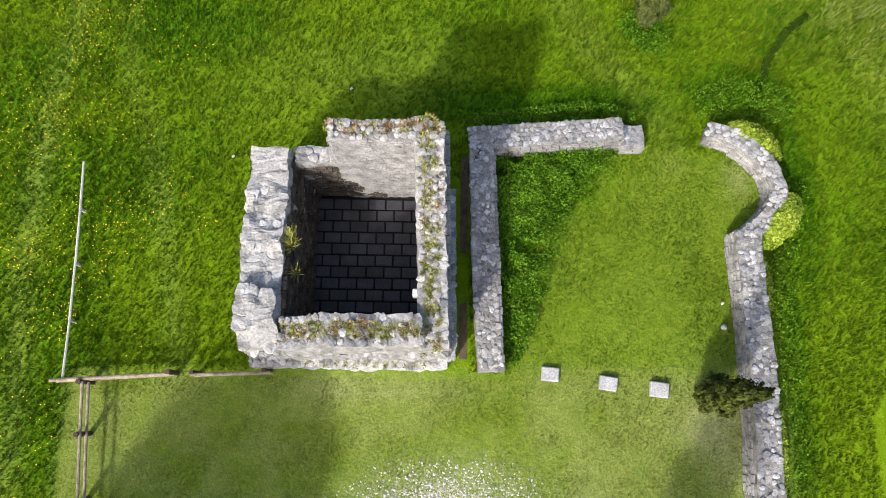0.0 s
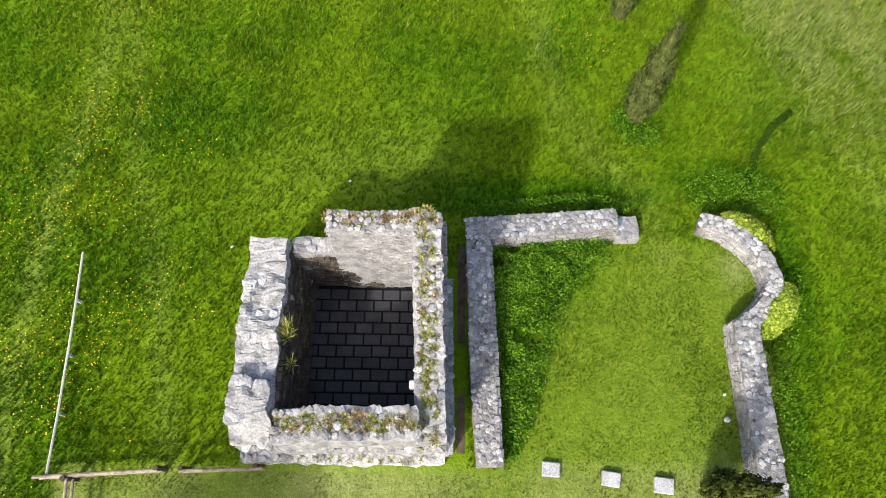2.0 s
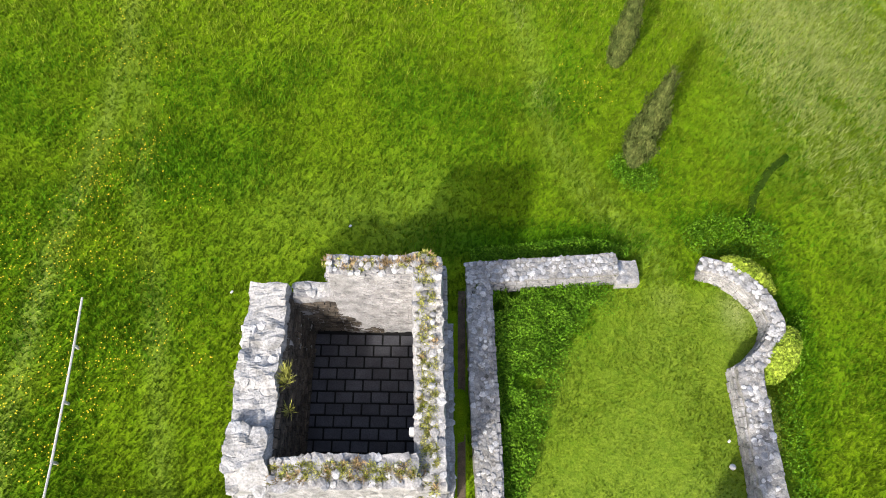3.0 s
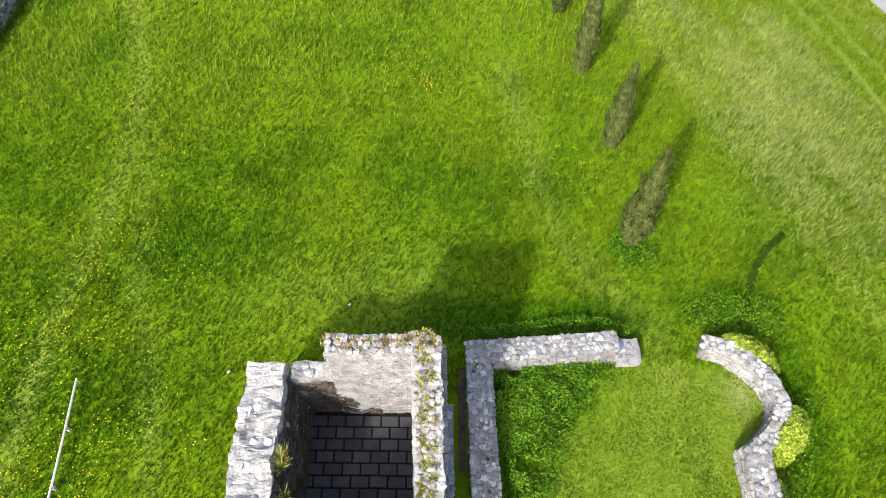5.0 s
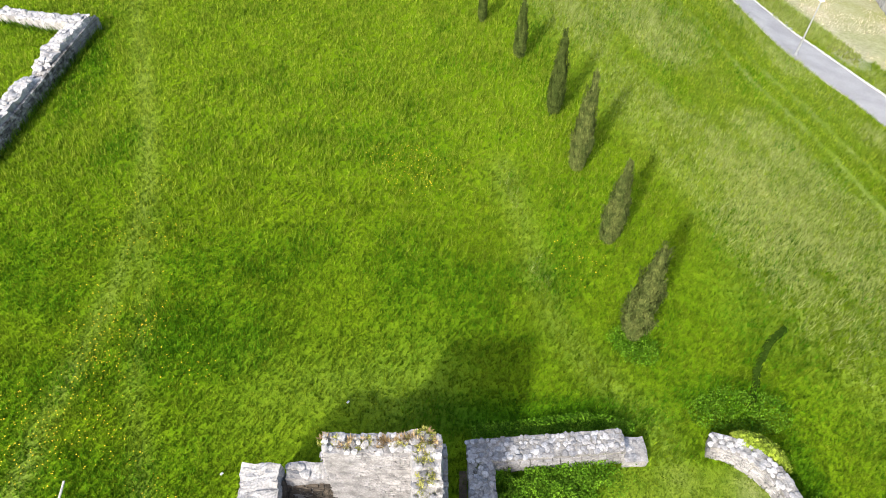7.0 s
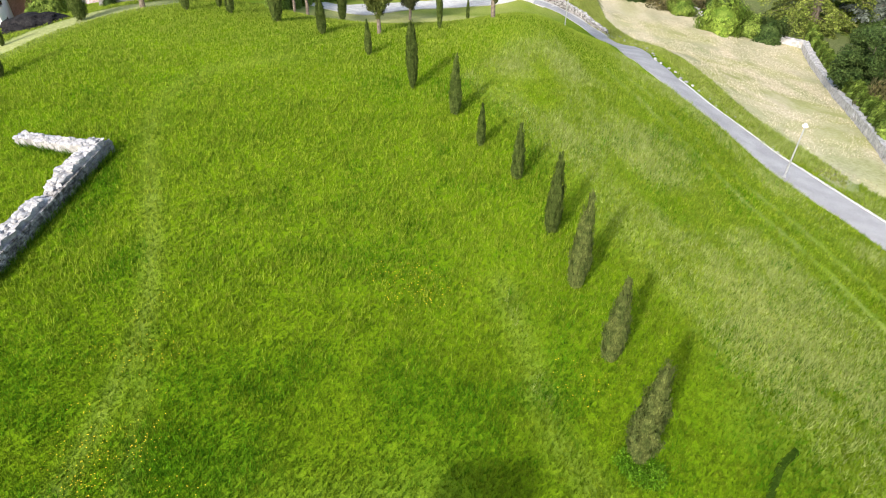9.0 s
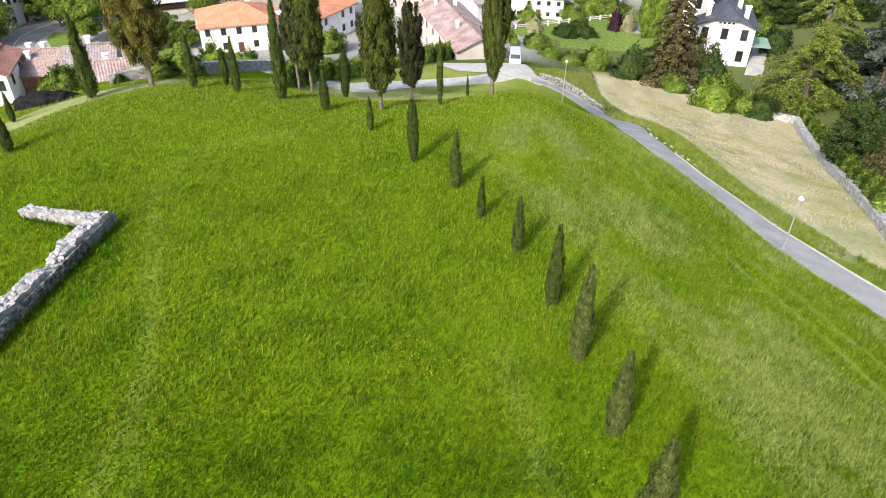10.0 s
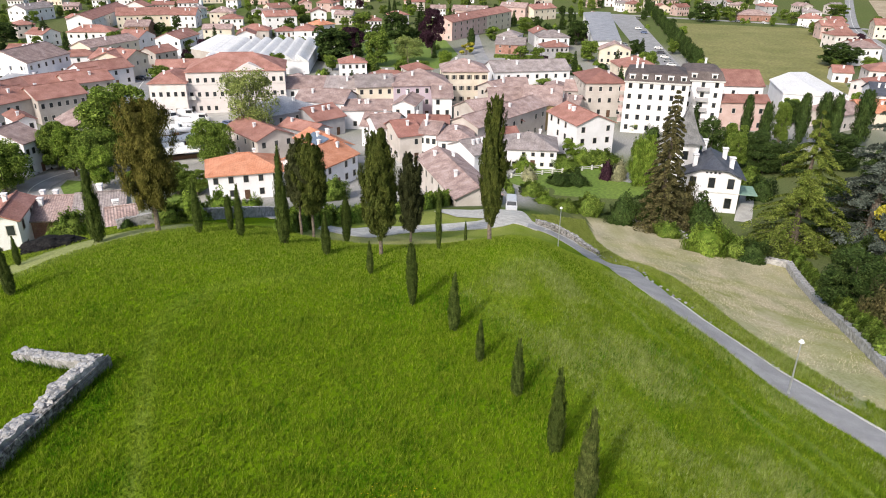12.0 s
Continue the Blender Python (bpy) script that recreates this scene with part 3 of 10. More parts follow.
def open_meadow(x, y):
    dry, lush, lawn, bare, town, straw = cover(x, y)
    away = near_line(x, y, ROAD) > np.where(y > 50, 2.2, 1.5)
    tower = ~((x > -6.6) & (x < 1.03) & (y > 1.2) & (y < 8.4))
    away &= ~inside(x, y, DRY) & (near_line(x, y, [(-40, 46), (-36.5, 52), (-34.5, 57), (-31.5, 61), (-27, 65)]) > 1.7)
    view = np.abs(x) < 15 + 0.62 * np.maximum(y, 0)
    worn = np.minimum(near_line(x, y, WHEELS[0]), near_line(x, y, WHEELS[1])) < 0.16
    gap = (x > 0.95) & (x < 1.1) & (y > 1.5) & (y < 8.6)
    return (lawn < 0.4) & (bare < 0.3) & away & tower & view & ~gap & ~worn & (near_line(x, y, FURROW) > 0.0 + 0.13 * value_noise(x, y, 2.5, 51))


def trodden(x, y):
    short = np.exp(-((x + 3) / 5.0) ** 4 - ((y - 12.2) / 2.2) ** 4)
    luck = rng.uniform(0, 1, len(x))
    return (cover(x, y)[0] > 0.09 + 0.8 * luck) | (0.3 * short > luck)


def is_lush(x, y):
    return open_meadow(x, y) & (cover(x, y)[1] > 0.18 + 0.45 * rng.uniform(0, 1, len(x)))


def near_meadow(x, y):
    return open_meadow(x, y) & (y + rng.uniform(-5, 5, len(x)) < 23) & ~trodden(x, y) & (cover(x, y)[1] < 0.2 + 0.6 * rng.uniform(0, 1, len(x)))


def far_meadow(x, y):
    return open_meadow(x, y) & (y + rng.uniform(-5, 5, len(x)) > 23) & (y + rng.uniform(-6, 6, len(x)) < 46) & ~trodden(x, y) & (cover(x, y)[1] < 0.2 + 0.6 * rng.uniform(0, 1, len(x)))


def is_pale(x, y):
    return open_meadow(x, y) & ((y > 17) | (x > 9)) & (x > -9) & (cover(x, y)[0] > 0.10 + 0.35 * rng.uniform(0, 1, len(x)))


def crest_meadow(x, y):
    return open_meadow(x, y) & (y + rng.uniform(-6, 6, len(x)) > 46)


grass_field("meadow_grass", 270000, -26, 26, -3.5, 29, 0.20, 0.034, (0.086, 0.160, 0.006), (0.178, 0.252, 0.014), near_meadow, "knee-high green meadow grass on the hilltop", 0.34)
# the next two fields are coloured lighter with distance, standing in for haze
grass_field("far_meadow_grass", 330000, -48, 42, 16, 68, 0.32, 0.040, (0.130, 0.212, 0.013), (0.234, 0.302, 0.026), far_meadow, "knee-high green meadow grass towards the crest", 0.25)
grass_field("crest_grass", 160000, -48, 30, 38, 68, 0.22, 0.040, (0.165, 0.245, 0.022), (0.275, 0.340, 0.045), crest_meadow, "paler green meadow grass along the crest", 0.22)
grass_field("lush_grass", 330000, -26, 24, -3.5, 46, 0.28, 0.038, (0.046, 0.134, 0.004), (0.106, 0.232, 0.008), is_lush, "dark lush clumps of tall grass")
grass_field("seeding_grass", 260000, -20, 30, 4, 58, 0.42, 0.019, (0.222, 0.292, 0.060), (0.355, 0.402, 0.138), is_pale, "pale seeding grass on the slope", 0.35)


def on_bank(x, y):
    return inside(x, y, BANK) & (near_line(x, y, ROAD) > 1.7)


grass_field("bank_grass", 90000, 13, 30, 36, 124, 0.26, 0.045, (0.16, 0.21, 0.03), (0.32, 0.35, 0.10), on_bank, "rough yellowish grass on the bank above the lane", 0.45)


def straw(x, y):
    return inside(x, y, DRY) & (value_noise(x, y, 0.3, 31) > 0.35)


grass_field("straw_stubble", 40000, 24, 58, 34, 110, 0.16, 0.03, (0.52, 0.45, 0.30), (0.70, 0.62, 0.45), straw, "short pale straw stubble on the dry field")


def short_lawn(x, y):
    dry, lush, lawn, bare, town, straw = cover(x, y)
    thin = rng.uniform(0, 1, len(x))
    return (lawn > 0.35) & (bare < 0.8 * thin) & (straw * 1.5 < thin + 0.3) & ~((x > -6.7) & (x < 2.4) & (y > 1.1) & (y < 8.5))


def room_lawn(x, y):
    return short_lawn(x, y) & (y + rng.uniform(-3.5, 1.0, len(x)) > 0.6)


def worn_lawn(x, y):
    return short_lawn(x, y) & (y + rng.uniform(-1.0, 1.4, len(x)) < 1.2)


grass_field("lawn_grass", 130000, -13, 13, -4.5, 10, 0.07, 0.03, (0.086, 0.152, 0.007), (0.152, 0.212, 0.014), room_lawn, "short mown lawn round the ruins")
grass_field("worn_lawn_grass", 60000, -13, 13, -6, 2.5, 0.045, 0.030, (0.205, 0.212, 0.024), (0.345, 0.312, 0.070), worn_lawn, "short yellowish lawn before the tower", 0.45)


def flower_spots(x, y):
    left = np.exp(-((x + 13.5) / 4.0) ** 2 - ((y - 5) / 14) ** 2) * 0.95 + np.exp(-((x + 1.4) / 2.2) ** 2 - ((y - 24.5) / 1.5) ** 2) + 0.5 * np.exp(-((x - 6.4) / 1.5) ** 2 - ((y - 18.5) / 2.5) ** 2) + 0.13
    return open_meadow(x, y) & (value_noise(x, y, 0.6, 21) * left > 0.36 * rng.uniform(0.5, 1.8, len(x)))


def buttercups(n):
    x, y = rng.uniform(-22, 16, n), rng.uniform(-3, 40, n)
    k = flower_spots(x, y)
    x, y = x[k], y[k]
    n = len(x)
    z = ground_z(x, y) + rng.uniform(0.22, 0.42, n)
    r, a = rng.uniform(0.014, 0.030, n), rng.uniform(0, 6.3, n)
    v = np.empty((n, 5, 3), np.float32)
    for c in range(5):
        v[:, c] = np.stack([x + r * np.cos(a + c * 1.2566), y + r * np.sin(a + c * 1.2566), z + r * 0.3 * rng.uniform(-1, 1, n)], -1)
    tagged(bulk("buttercups", v.reshape(-1, 3), 5, FLOWER), "scattered small yellow buttercups in the meadow", "flowers", kind="stuff")


buttercups(34000)

# pale gravel showing through the worn lawn
def loose_gravel(n):
    x, y = rng.uniform(-5, 6.5, n), rng.uniform(-6, -0.8, n)
    k = cover(x, y)[3] > 0.12 + 0.75 * rng.uniform(0, 1, n)
    x, y = x[k], y[k]
    n = len(x)
    r = rng.uniform(0.012, 0.045, n) * np.where(rng.uniform(0, 1, n) < 0.1, 1.7, 1.0)
    c = np.stack([x, y, ground_z(x, y) + 0.10 * (value_noise(x, y, 0.35, 5) - 0.5) + 0.05 * (value_noise(x, y, 1.3, 6) - 0.5) + 0.35 * r], -1)
    a = rng.uniform(0, 6.283, n)
    ring = [c + np.stack([r * np.cos(a + k * 1.5708) * rng.uniform(0.7, 1.3, n), r * np.sin(a + k * 1.5708), -0.3 * r], -1) for k in range(4)]
    top = c + np.stack([0 * r, 0 * r, 0.55 * r], -1)
    v = np.stack([p for k in range(4) for p in (ring[k], ring[(k + 1) % 4], top)], 1)
    chips = mat("gravel_chips", (0.42, 0.40, 0.36), (0.66, 0.64, 0.60), 6, bump=0, rand=0, island=0.3)
    tagged(bulk("loose_gravel", v.reshape(-1, 3), 3, chips), "pale loose gravel in the worn lawn", "gravel", kind="stuff")


loose_gravel(16000)

# ---- stones and rubble walls ----
def pebble(seed, flat=0.6, n=2):
    bm = bmesh.new()
    bmesh.ops.create_icosphere(bm, subdivisions=1, radius=0.5)
    r = random.Random(seed)
    o = Vector((r.uniform(0, 50), r.uniform(0, 50), r.uniform(0, 50)))
    for v in bm.verts:
        d = 1 + 0.38 * noise.noise(v.co * 2.1 + o)
        v.co = Vector((v.co.x * d, v.co.y * d * r.uniform(0.92, 1.08), max(-0.4, min(0.36, v.co.z * d)) * flat))
    me = bpy.data.meshes.new("stone")
    bm.to_mesh(me)
    bm.free()
    return me


def stone_set(material, base):
    out = []
    for i in range(7):
        me = pebble(base + i)
        me.materials.append(material)
        out.append(me)
    return out


COBBLES = stone_set(STONE, 10) + stone_set(STONE_BLUE, 70)[:4] + stone_set(STONE_WHITE, 90)[:2]
CHUNKS = stone_set(STONE_PALE, 30)
RUBBLE = stone_set(STONE_DARK, 50)
PALES = stone_set(STONE_WHITE, 110)


def stone_at(me, parent, x, y, z, sx, sy, sz, turn, tilt=0.0):
    ob = new("stone", me)
    ob.parent = parent
    ob.matrix_basis = pose(x, y, z, tilt, tilt * 0.6, turn) @ Matrix.Diagonal((sx, sy, sz, 1))
    return ob


def resample(pts, step):
    out = []
    for (ax, ay, ah), (bx, by, bh) in zip(pts, pts[1:]):
        n = max(1, int(round(math.hypot(bx - ax, by - ay) / step)))
        for k in range(n):
            t = k / n
            out.append((ax + (bx - ax) * t, ay + (by - ay) * t, ah + (bh - ah) * t))
    out.append(pts[-1])
    return out


def rubble_wall(name, pts, width, parent, material, seed, rough=0.07, batter=0.0, base=-0.3, step=0.16, zero=0.0):
    """A thick uneven wall along points (x, y, height of its top), as one closed mesh."""
    line = resample(pts, step)
    n = len(line)
    rows = []
    o = Vector((seed * 3.7, seed * 1.3, 0))
    top = max(p[2] for p in line)
    nz = max(3, int(top / 0.22))
    nw = max(3, int(width / 0.18))
    for i, (x, y, h) in enumerate(line):
        ax, ay, _ = line[max(i - 1, 0)]
        bx, by, _ = line[min(i + 1, n - 1)]
        d = Vector((bx - ax, by - ay, 0)).normalized()
        s = Vector((d.y, -d.x, 0))
        ring = []
        for k in range(nz + 1):
            z = base + (h - base) * k / nz
            ring.append((-0.5 * width - batter * (1 - k / nz), z))
        for k in range(1, nw):
            ring.append((-0.5 * width + width * k / nw, h))
        for k in range(nz, -1, -1):
            z = base + (h - base) * k / nz
            ring.append((0.5 * width + batter * (1 - k / nz), z))
        row = []
        for w, z in ring:
            p = Vector((x, y, (gz(x, y) if zero is None else zero) + z)) + s * w
            q = p * 2.3 + o
            f = Vector((noise.noise(q), noise.noise(q + Vector((9, 3, 1))), noise.noise(q + Vector((4, 8, 6)))))
            g = Vector((noise.noise(p * 7 + o), noise.noise(p * 7 + o + Vector((5, 5, 5))), noise.noise(p * 7 + o + Vector((2, 7, 3)))))
            p = p + f * rough + g * rough * 0.55
            row.append(p)
        rows.append(row)
    m = len(rows[0])
    verts = [v for row in rows for v in row]
    faces = [(i * m + k, i * m + k + 1, (i + 1) * m + k + 1, (i + 1) * m + k) for i in range(n - 1) for k in range(m - 1)]
    faces.append(tuple(range(m)))
    faces.append(tuple((n - 1) * m + k for k in reversed(range(m))))
    return raw(name, verts, faces, material, parent)


def top_stones(pts, width, parent, meshes, size, seed, flat=0.6, skip=0.05, limit=300, zero=0.0, spread=0.35, lift=-0.01):
    """Single stones bedded in the top of a wall."""
    r = random.Random(seed)
    line = resample(pts, size * 0.92)
    count = 0
    for i in range(len(line) - 1):
        x, y, h = line[i]
        bx, by, bh = line[i + 1]
        d = Vector((bx - x, by - y, 0)).normalized()
        s = Vector((d.y, -d.x, 0))
        n = max(2, int(round(width / (size * 0.92))))
        for k in range(n):
            if r.random() < skip or count >= limit:
                continue
            w = (-0.5 + (k + 0.5) / n) * width * 0.97 + r.uniform(-0.2, 0.2) * size
            u = r.uniform(-0.25, 0.25) * size + (size * 0.45 if k % 2 else 0)
            e = size * 1.12 * r.uniform(1 - spread, 1 + spread)
            stone_at(r.choice(meshes), parent, x + d.x * u + s.x * w, y + d.y * u + s.y * w, (gz(x, y) if zero is None else zero) + h + lift + r.uniform(-0.015, 0.025), e, e * r.uniform(0.7, 1.1), e * flat * r.uniform(0.8, 1.3), r.uniform(0, 360), r.uniform(-9, 9))
            count += 1


def face_stones(name, a, b, z0, top, out, parent, material, seed, size=(0.26, 0.11), limit=3000, lean=0.0):
    """Courses of flat stones on a wall face from a to b, standing a little proud of it, as one mesh."""
    r = random.Random(seed)
    a, b = Vector((*a, 0)), Vector((*b, 0))
    d = (b - a)
    length = d.length
    d.normalize()
    n = Vector((*out, 0)).normalized()
    verts, faces = [], []
    z = z0
    while z < z0 + 12 and len(faces) < limit * 5:
        ch = size[1] * r.uniform(0.7, 1.35)
        x = -r.uniform(0, 0.2)
        if z > top(0) and z > top(length) and z > top(length / 2):
            break
        while x < length:
            w = min(size[0] * r.uniform(0.5, 1.6), max(0.05, length - x))
            if z + ch * 0.6 < top(x + w / 2):
                e, g = r.uniform(0.02, 0.07), 0.012
                c = [(x + g, z + g), (x + w - g, z + g * r.uniform(0.5, 2)), (x + w - g * r.uniform(0.5, 2), z + ch - g), (x + g, z + ch - g * r.uniform(0.5, 2))]
                i = len(verts)
                for s, t in c:
                    verts.append(a + d * s + n * (lean * (3.4 - t) - 0.08) + Vector((0, 0, t)))
                for s, t in c:
                    cx, cz = x + w / 2, z + ch / 2
                    verts.append(a + d * (s + (cx - s) * 0.08) + n * (lean * (3.4 - t) + e + r.uniform(-0.012, 0.012)) + Vector((0, 0, t + (cz - t) * 0.12)))
                faces += [(i + 4, i + 5, i + 6, i + 7), (i, i + 1, i + 5, i + 4), (i + 1, i + 2, i + 6, i + 5), (i + 2, i + 3, i + 7, i + 6), (i + 3, i, i + 4, i + 7)]
            x += w
        z += ch
    ob = raw(name, verts, faces, material, parent)
    ob["kind"] = "stuff"
    return ob


def thing(name, label, category, x=0, y=0, z=0, group=""):
    ob = new(name)
    ob.location = (x, y, z)
    ob.empty_display_size = 0.3
    return tagged(ob, label, category, group)


# ---- the square tower ruin ----
tower = thing("tower_ruin", "roofless square stone tower ruin with pale walls and dark floor", "ruin")
W_LINE = [(-5.46, 1.85, 3.3), (-5.52, 2.5, 3.75), (-5.54, 3.35, 3.85), (-5.52, 3.55, 3.5), (-5.50, 4.75, 3.55), (-5.48, 4.95, 3.75), (-5.46, 6.0, 3.6), (-5.45, 6.2, 3.7), (-5.42, 7.4, 3.65), (-5.38, 8.05, 3.75)]
N_LOW = [(-4.7, 7.95, 3.45), (-3.95, 7.98, 3.4), (-3.3, 8.0, 3.6)]
N_TALL = [(-3.27, 7.93, 5.75), (-2.6, 7.95, 5.6), (-1.7, 7.97, 5.55), (-0.60, 8.0, 5.75)]
E_LINE = [(-0.34, 8.15, 5.75), (-0.33, 7.4, 5.6), (-0.30, 6.6, 4.9), (-0.26, 5.6, 4.2), (-0.21, 4.5, 3.9), (-0.17, 3.4, 3.75), (-0.14, 2.3, 3.6), (-0.12, 1.85, 3.2)]
S_LINE = [(-0.53, 2.36, 4.0), (-1.55, 2.32, 3.95), (-2.45, 2.32, 4.05), (-3.45, 2.31, 4.0), (-4.0, 2.27, 3.75), (-4.8, 2.25, 3.45)]
rubble_wall("wall", W_LINE, 1.24, tower, STONE_PALE, 1, rough=0.14, batter=0.36, step=0.08)
rubble_wall("wall", N_LOW, 0.55, tower, STONE, 2, rough=0.08)
rubble_wall("wall", N_TALL, 0.62, tower, STONE, 3, rough=0.08)
rubble_wall("wall", E_LINE, 0.86, tower, STONE, 4, rough=0.08, batter=0.10)
rubble_wall("wall", S_LINE, 0.94, tower, STONE, 5, rough=0.10, batter=0.16)
S_LEDGE = [(-6.35, 1.66, 0.9), (-5.2, 1.64, 0.6), (-4, 1.66, 0.9), (-3.1, 1.62, 0.55), (-2, 1.64, 0.85), (-1.0, 1.62, 0.6), (0.35, 1.66, 0.9)]
S_SLOPE = [(-6.0, 1.95, 1.9), (-4.4, 1.95, 1.5), (-3.4, 1.92, 2.1), (-2.0, 1.95, 1.9), (-1.0, 1.92, 2.2), (0.3, 1.95, 2.2)]
E_LEDGE = [(0.42, 1.75, 0.9), (0.42, 3.6, 1.2), (0.38, 5.4, 1.3), (0.36, 6.3, 1.0), (0.34, 7.7, 1.1)]
rubble_wall("plinth", S_LEDGE, 0.5, tower, STONE_PALE, 7, rough=0.11, step=0.1)
rubble_wall("plinth", S_SLOPE, 0.45, tower, STONE_PALE, 8, rough=0.13, step=0.1)
rubble_wall("plinth", E_LEDGE, 0.34, tower, STONE, 9, rough=0.08)
top_stones(S_LEDGE, 0.5, tower, CHUNKS, 0.22, 66, flat=0.7, limit=40, skip=0.35)
top_stones(S_SLOPE, 0.5, tower, CHUNKS, 0.26, 67, flat=0.9, limit=50, skip=0.2, spread=0.5)
top_stones(E_LEDGE, 0.3, tower, COBBLES, 0.24, 68, flat=0.7, limit=50, skip=0.2)
face_stones("face_masonry", (-0.65, 7.69), (-3.35, 7.69), 0.1, lambda s: 5.5, (0, -1), tower, STONE, 3, size=(0.2, 0.09))
# dark stones paint the west wall's shadow on the north face, slanting down
face_stones("face_masonry", (-3.3, 7.69), (-4.7, 7.69), 0.1, lambda s: 3.0, (0, -1), tower, STONE_SHADED_STAIN, 4)
face_stones("face_masonry", (-2.0, 7.655), (-3.3, 7.655), 0.1, lambda s: 0.5 + s * 1.2, (0, -1), tower, STONE_SHADED_STAIN, 9)
# west inner face: stained masonry, darkened further to carry its shade
face_stones("face_masonry", (-4.78, 7.7), (-4.78, 2.6), 0.1, lambda s: 3.35, (1, 0), tower, STONE_SHADED_STAIN, 5, lean=0.105)
face_stones("face_masonry", (0.19, 8.1), (0.38, 1.9), 0.9, lambda s: max(2.5, 5.0 - s * 0.45), (1, 0.03), tower, STONE, 6)
face_stones("face_masonry", (-6.2, 1.95), (0.4, 1.95), 0.8, lambda s: 1.7 if s < 2.2 else 2.6, (0, -1), tower, STONE, 7, size=(0.32, 0.2))
top_stones(N_TALL, 0.6, tower, CHUNKS, 0.24, 61, flat=0.9, limit=60)
top_stones(N_LOW, 0.5, tower, CHUNKS, 0.26, 62, flat=0.8, limit=20)
top_stones(E_LINE, 0.86, tower, COBBLES + RUBBLE, 0.24, 63, flat=0.85, limit=150, skip=0.12)
top_stones(S_LINE, 0.94, tower, COBBLES + RUBBLE, 0.24, 64, flat=0.85, limit=110, skip=0.15)
top_stones(W_LINE, 1.2, tower, CHUNKS, 0.42, 65, flat=0.5, limit=80, skip=0.3, lift=-0.06, spread=0.4)

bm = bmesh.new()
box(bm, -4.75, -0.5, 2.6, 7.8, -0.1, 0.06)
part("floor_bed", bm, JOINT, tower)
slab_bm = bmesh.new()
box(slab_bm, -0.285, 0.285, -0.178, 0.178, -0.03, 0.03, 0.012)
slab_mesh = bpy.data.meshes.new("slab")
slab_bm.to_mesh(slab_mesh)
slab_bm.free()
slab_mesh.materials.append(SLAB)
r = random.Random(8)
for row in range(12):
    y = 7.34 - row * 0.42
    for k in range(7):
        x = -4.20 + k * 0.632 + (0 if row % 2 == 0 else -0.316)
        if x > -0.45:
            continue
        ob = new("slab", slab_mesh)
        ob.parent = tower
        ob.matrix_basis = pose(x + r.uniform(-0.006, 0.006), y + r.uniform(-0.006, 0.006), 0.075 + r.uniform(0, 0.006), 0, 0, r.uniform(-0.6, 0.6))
bm = bmesh.new()
box(bm, -0.80, -0.58, 3.38, 3.62, 3.3, 3.75, 0.03)
part("pale_block", bm, CONCRETE, tower, "squared pale stone block")

# ---- low walls of the room with the apse ----
mid = thing("low_wall", "knee-high grey cobble wall beside the tower", "wall", group="low ruin walls")
MID = [(1.45, 9.45, 0.85), (1.50, 7.0, 0.85), (1.58, 4.5, 0.82), (1.72, 2.5, 0.85), (1.80, 1.35, 0.8)]
rubble_wall("core", MID, 0.84, mid, MORTAR, 11, rough=0.035)
top_stones(MID, 0.86, mid, COBBLES + RUBBLE[:4], 0.19, 71, limit=290, lift=0.01, flat=0.5, skip=0.1)
face_stones("face_masonry", (1.92, 9.0), (2.22, 1.35), 0, lambda s: 0.78, (1, 0.04), mid, STONE, 72, size=(0.26, 0.16))
nor = thing("low_wall", "knee-high grey cobble wall with a mossy inner edge", "wall", group="low ruin walls")
NOR = [(1.03, 9.68, 0.88), (3.0, 9.85, 0.88), (5.0, 10.02, 0.9), (6.6, 10.15, 0.9)]
rubble_wall("core", NOR, 0.86, nor, MORTAR, 12, rough=0.035)
top_stones(NOR, 0.88, nor, COBBLES, 0.20, 73, limit=220, lift=0.01, flat=0.5, skip=0.1)
face_stones("face_masonry", (1.9, 9.28), (6.6, 9.70), 0, lambda s: 0.8, (0.03, -1), nor, STONE, 74, size=(0.3, 0.16))
NEND = [(6.6, 9.98, 0.5), (7.1, 10.0, 0.5), (7.45, 10.02, 0.5)]
rubble_wall("step", NEND, 0.95, nor, STONE, 13, rough=0.05)
top_stones(NEND, 0.9, nor, COBBLES, 0.28, 75, limit=20, lift=0.0)

aps = thing("apse_wall", "curved knee-high pale cobble apse wall partly grown over with ivy", "wall", group="low ruin walls")
APSE = [(9.78, 10.22, 0.85), (10.25, 10.1, 0.88), (10.66, 9.94, 0.9), (11.15, 9.6, 0.95), (11.58, 9.18, 0.92), (11.98, 8.62, 0.85), (12.15, 7.92, 0.9), (11.98, 7.4, 0.92), (11.72, 7.02, 0.95), (11.25, 6.52, 0.88), (10.9, 6.28, 0.9), (10.55, 6.08, 0.9)]
rubble_wall("core", APSE, 0.56, aps, MORTAR, 14, rough=0.04)
top_stones(APSE, 0.58, aps, CHUNKS, 0.23, 76, limit=180, lift=0.015, flat=0.55, skip=0.08)
eas = thing("low_wall", "thick grey rubble wall running on from the apse", "wall", group="low ruin walls")
EAST = [(10.82, 6.3, 0.95), (10.86, 5.14, 0.95), (10.90, 3.95, 0.9), (10.92, 2.59, 0.95), (10.92, 1.08, 1.0), (10.90, -0.75, 1.0), (10.83, -2.55, 1.0), (10.75, -6, 1.0)]
rubble_wall("core", EAST, 0.86, eas, MORTAR, 15, rough=0.06, batter=0.04)
top_stones(EAST, 0.88, eas, COBBLES + RUBBLE, 0.22, 77, limit=300, lift=0.012, skip=0.18, flat=0.55)

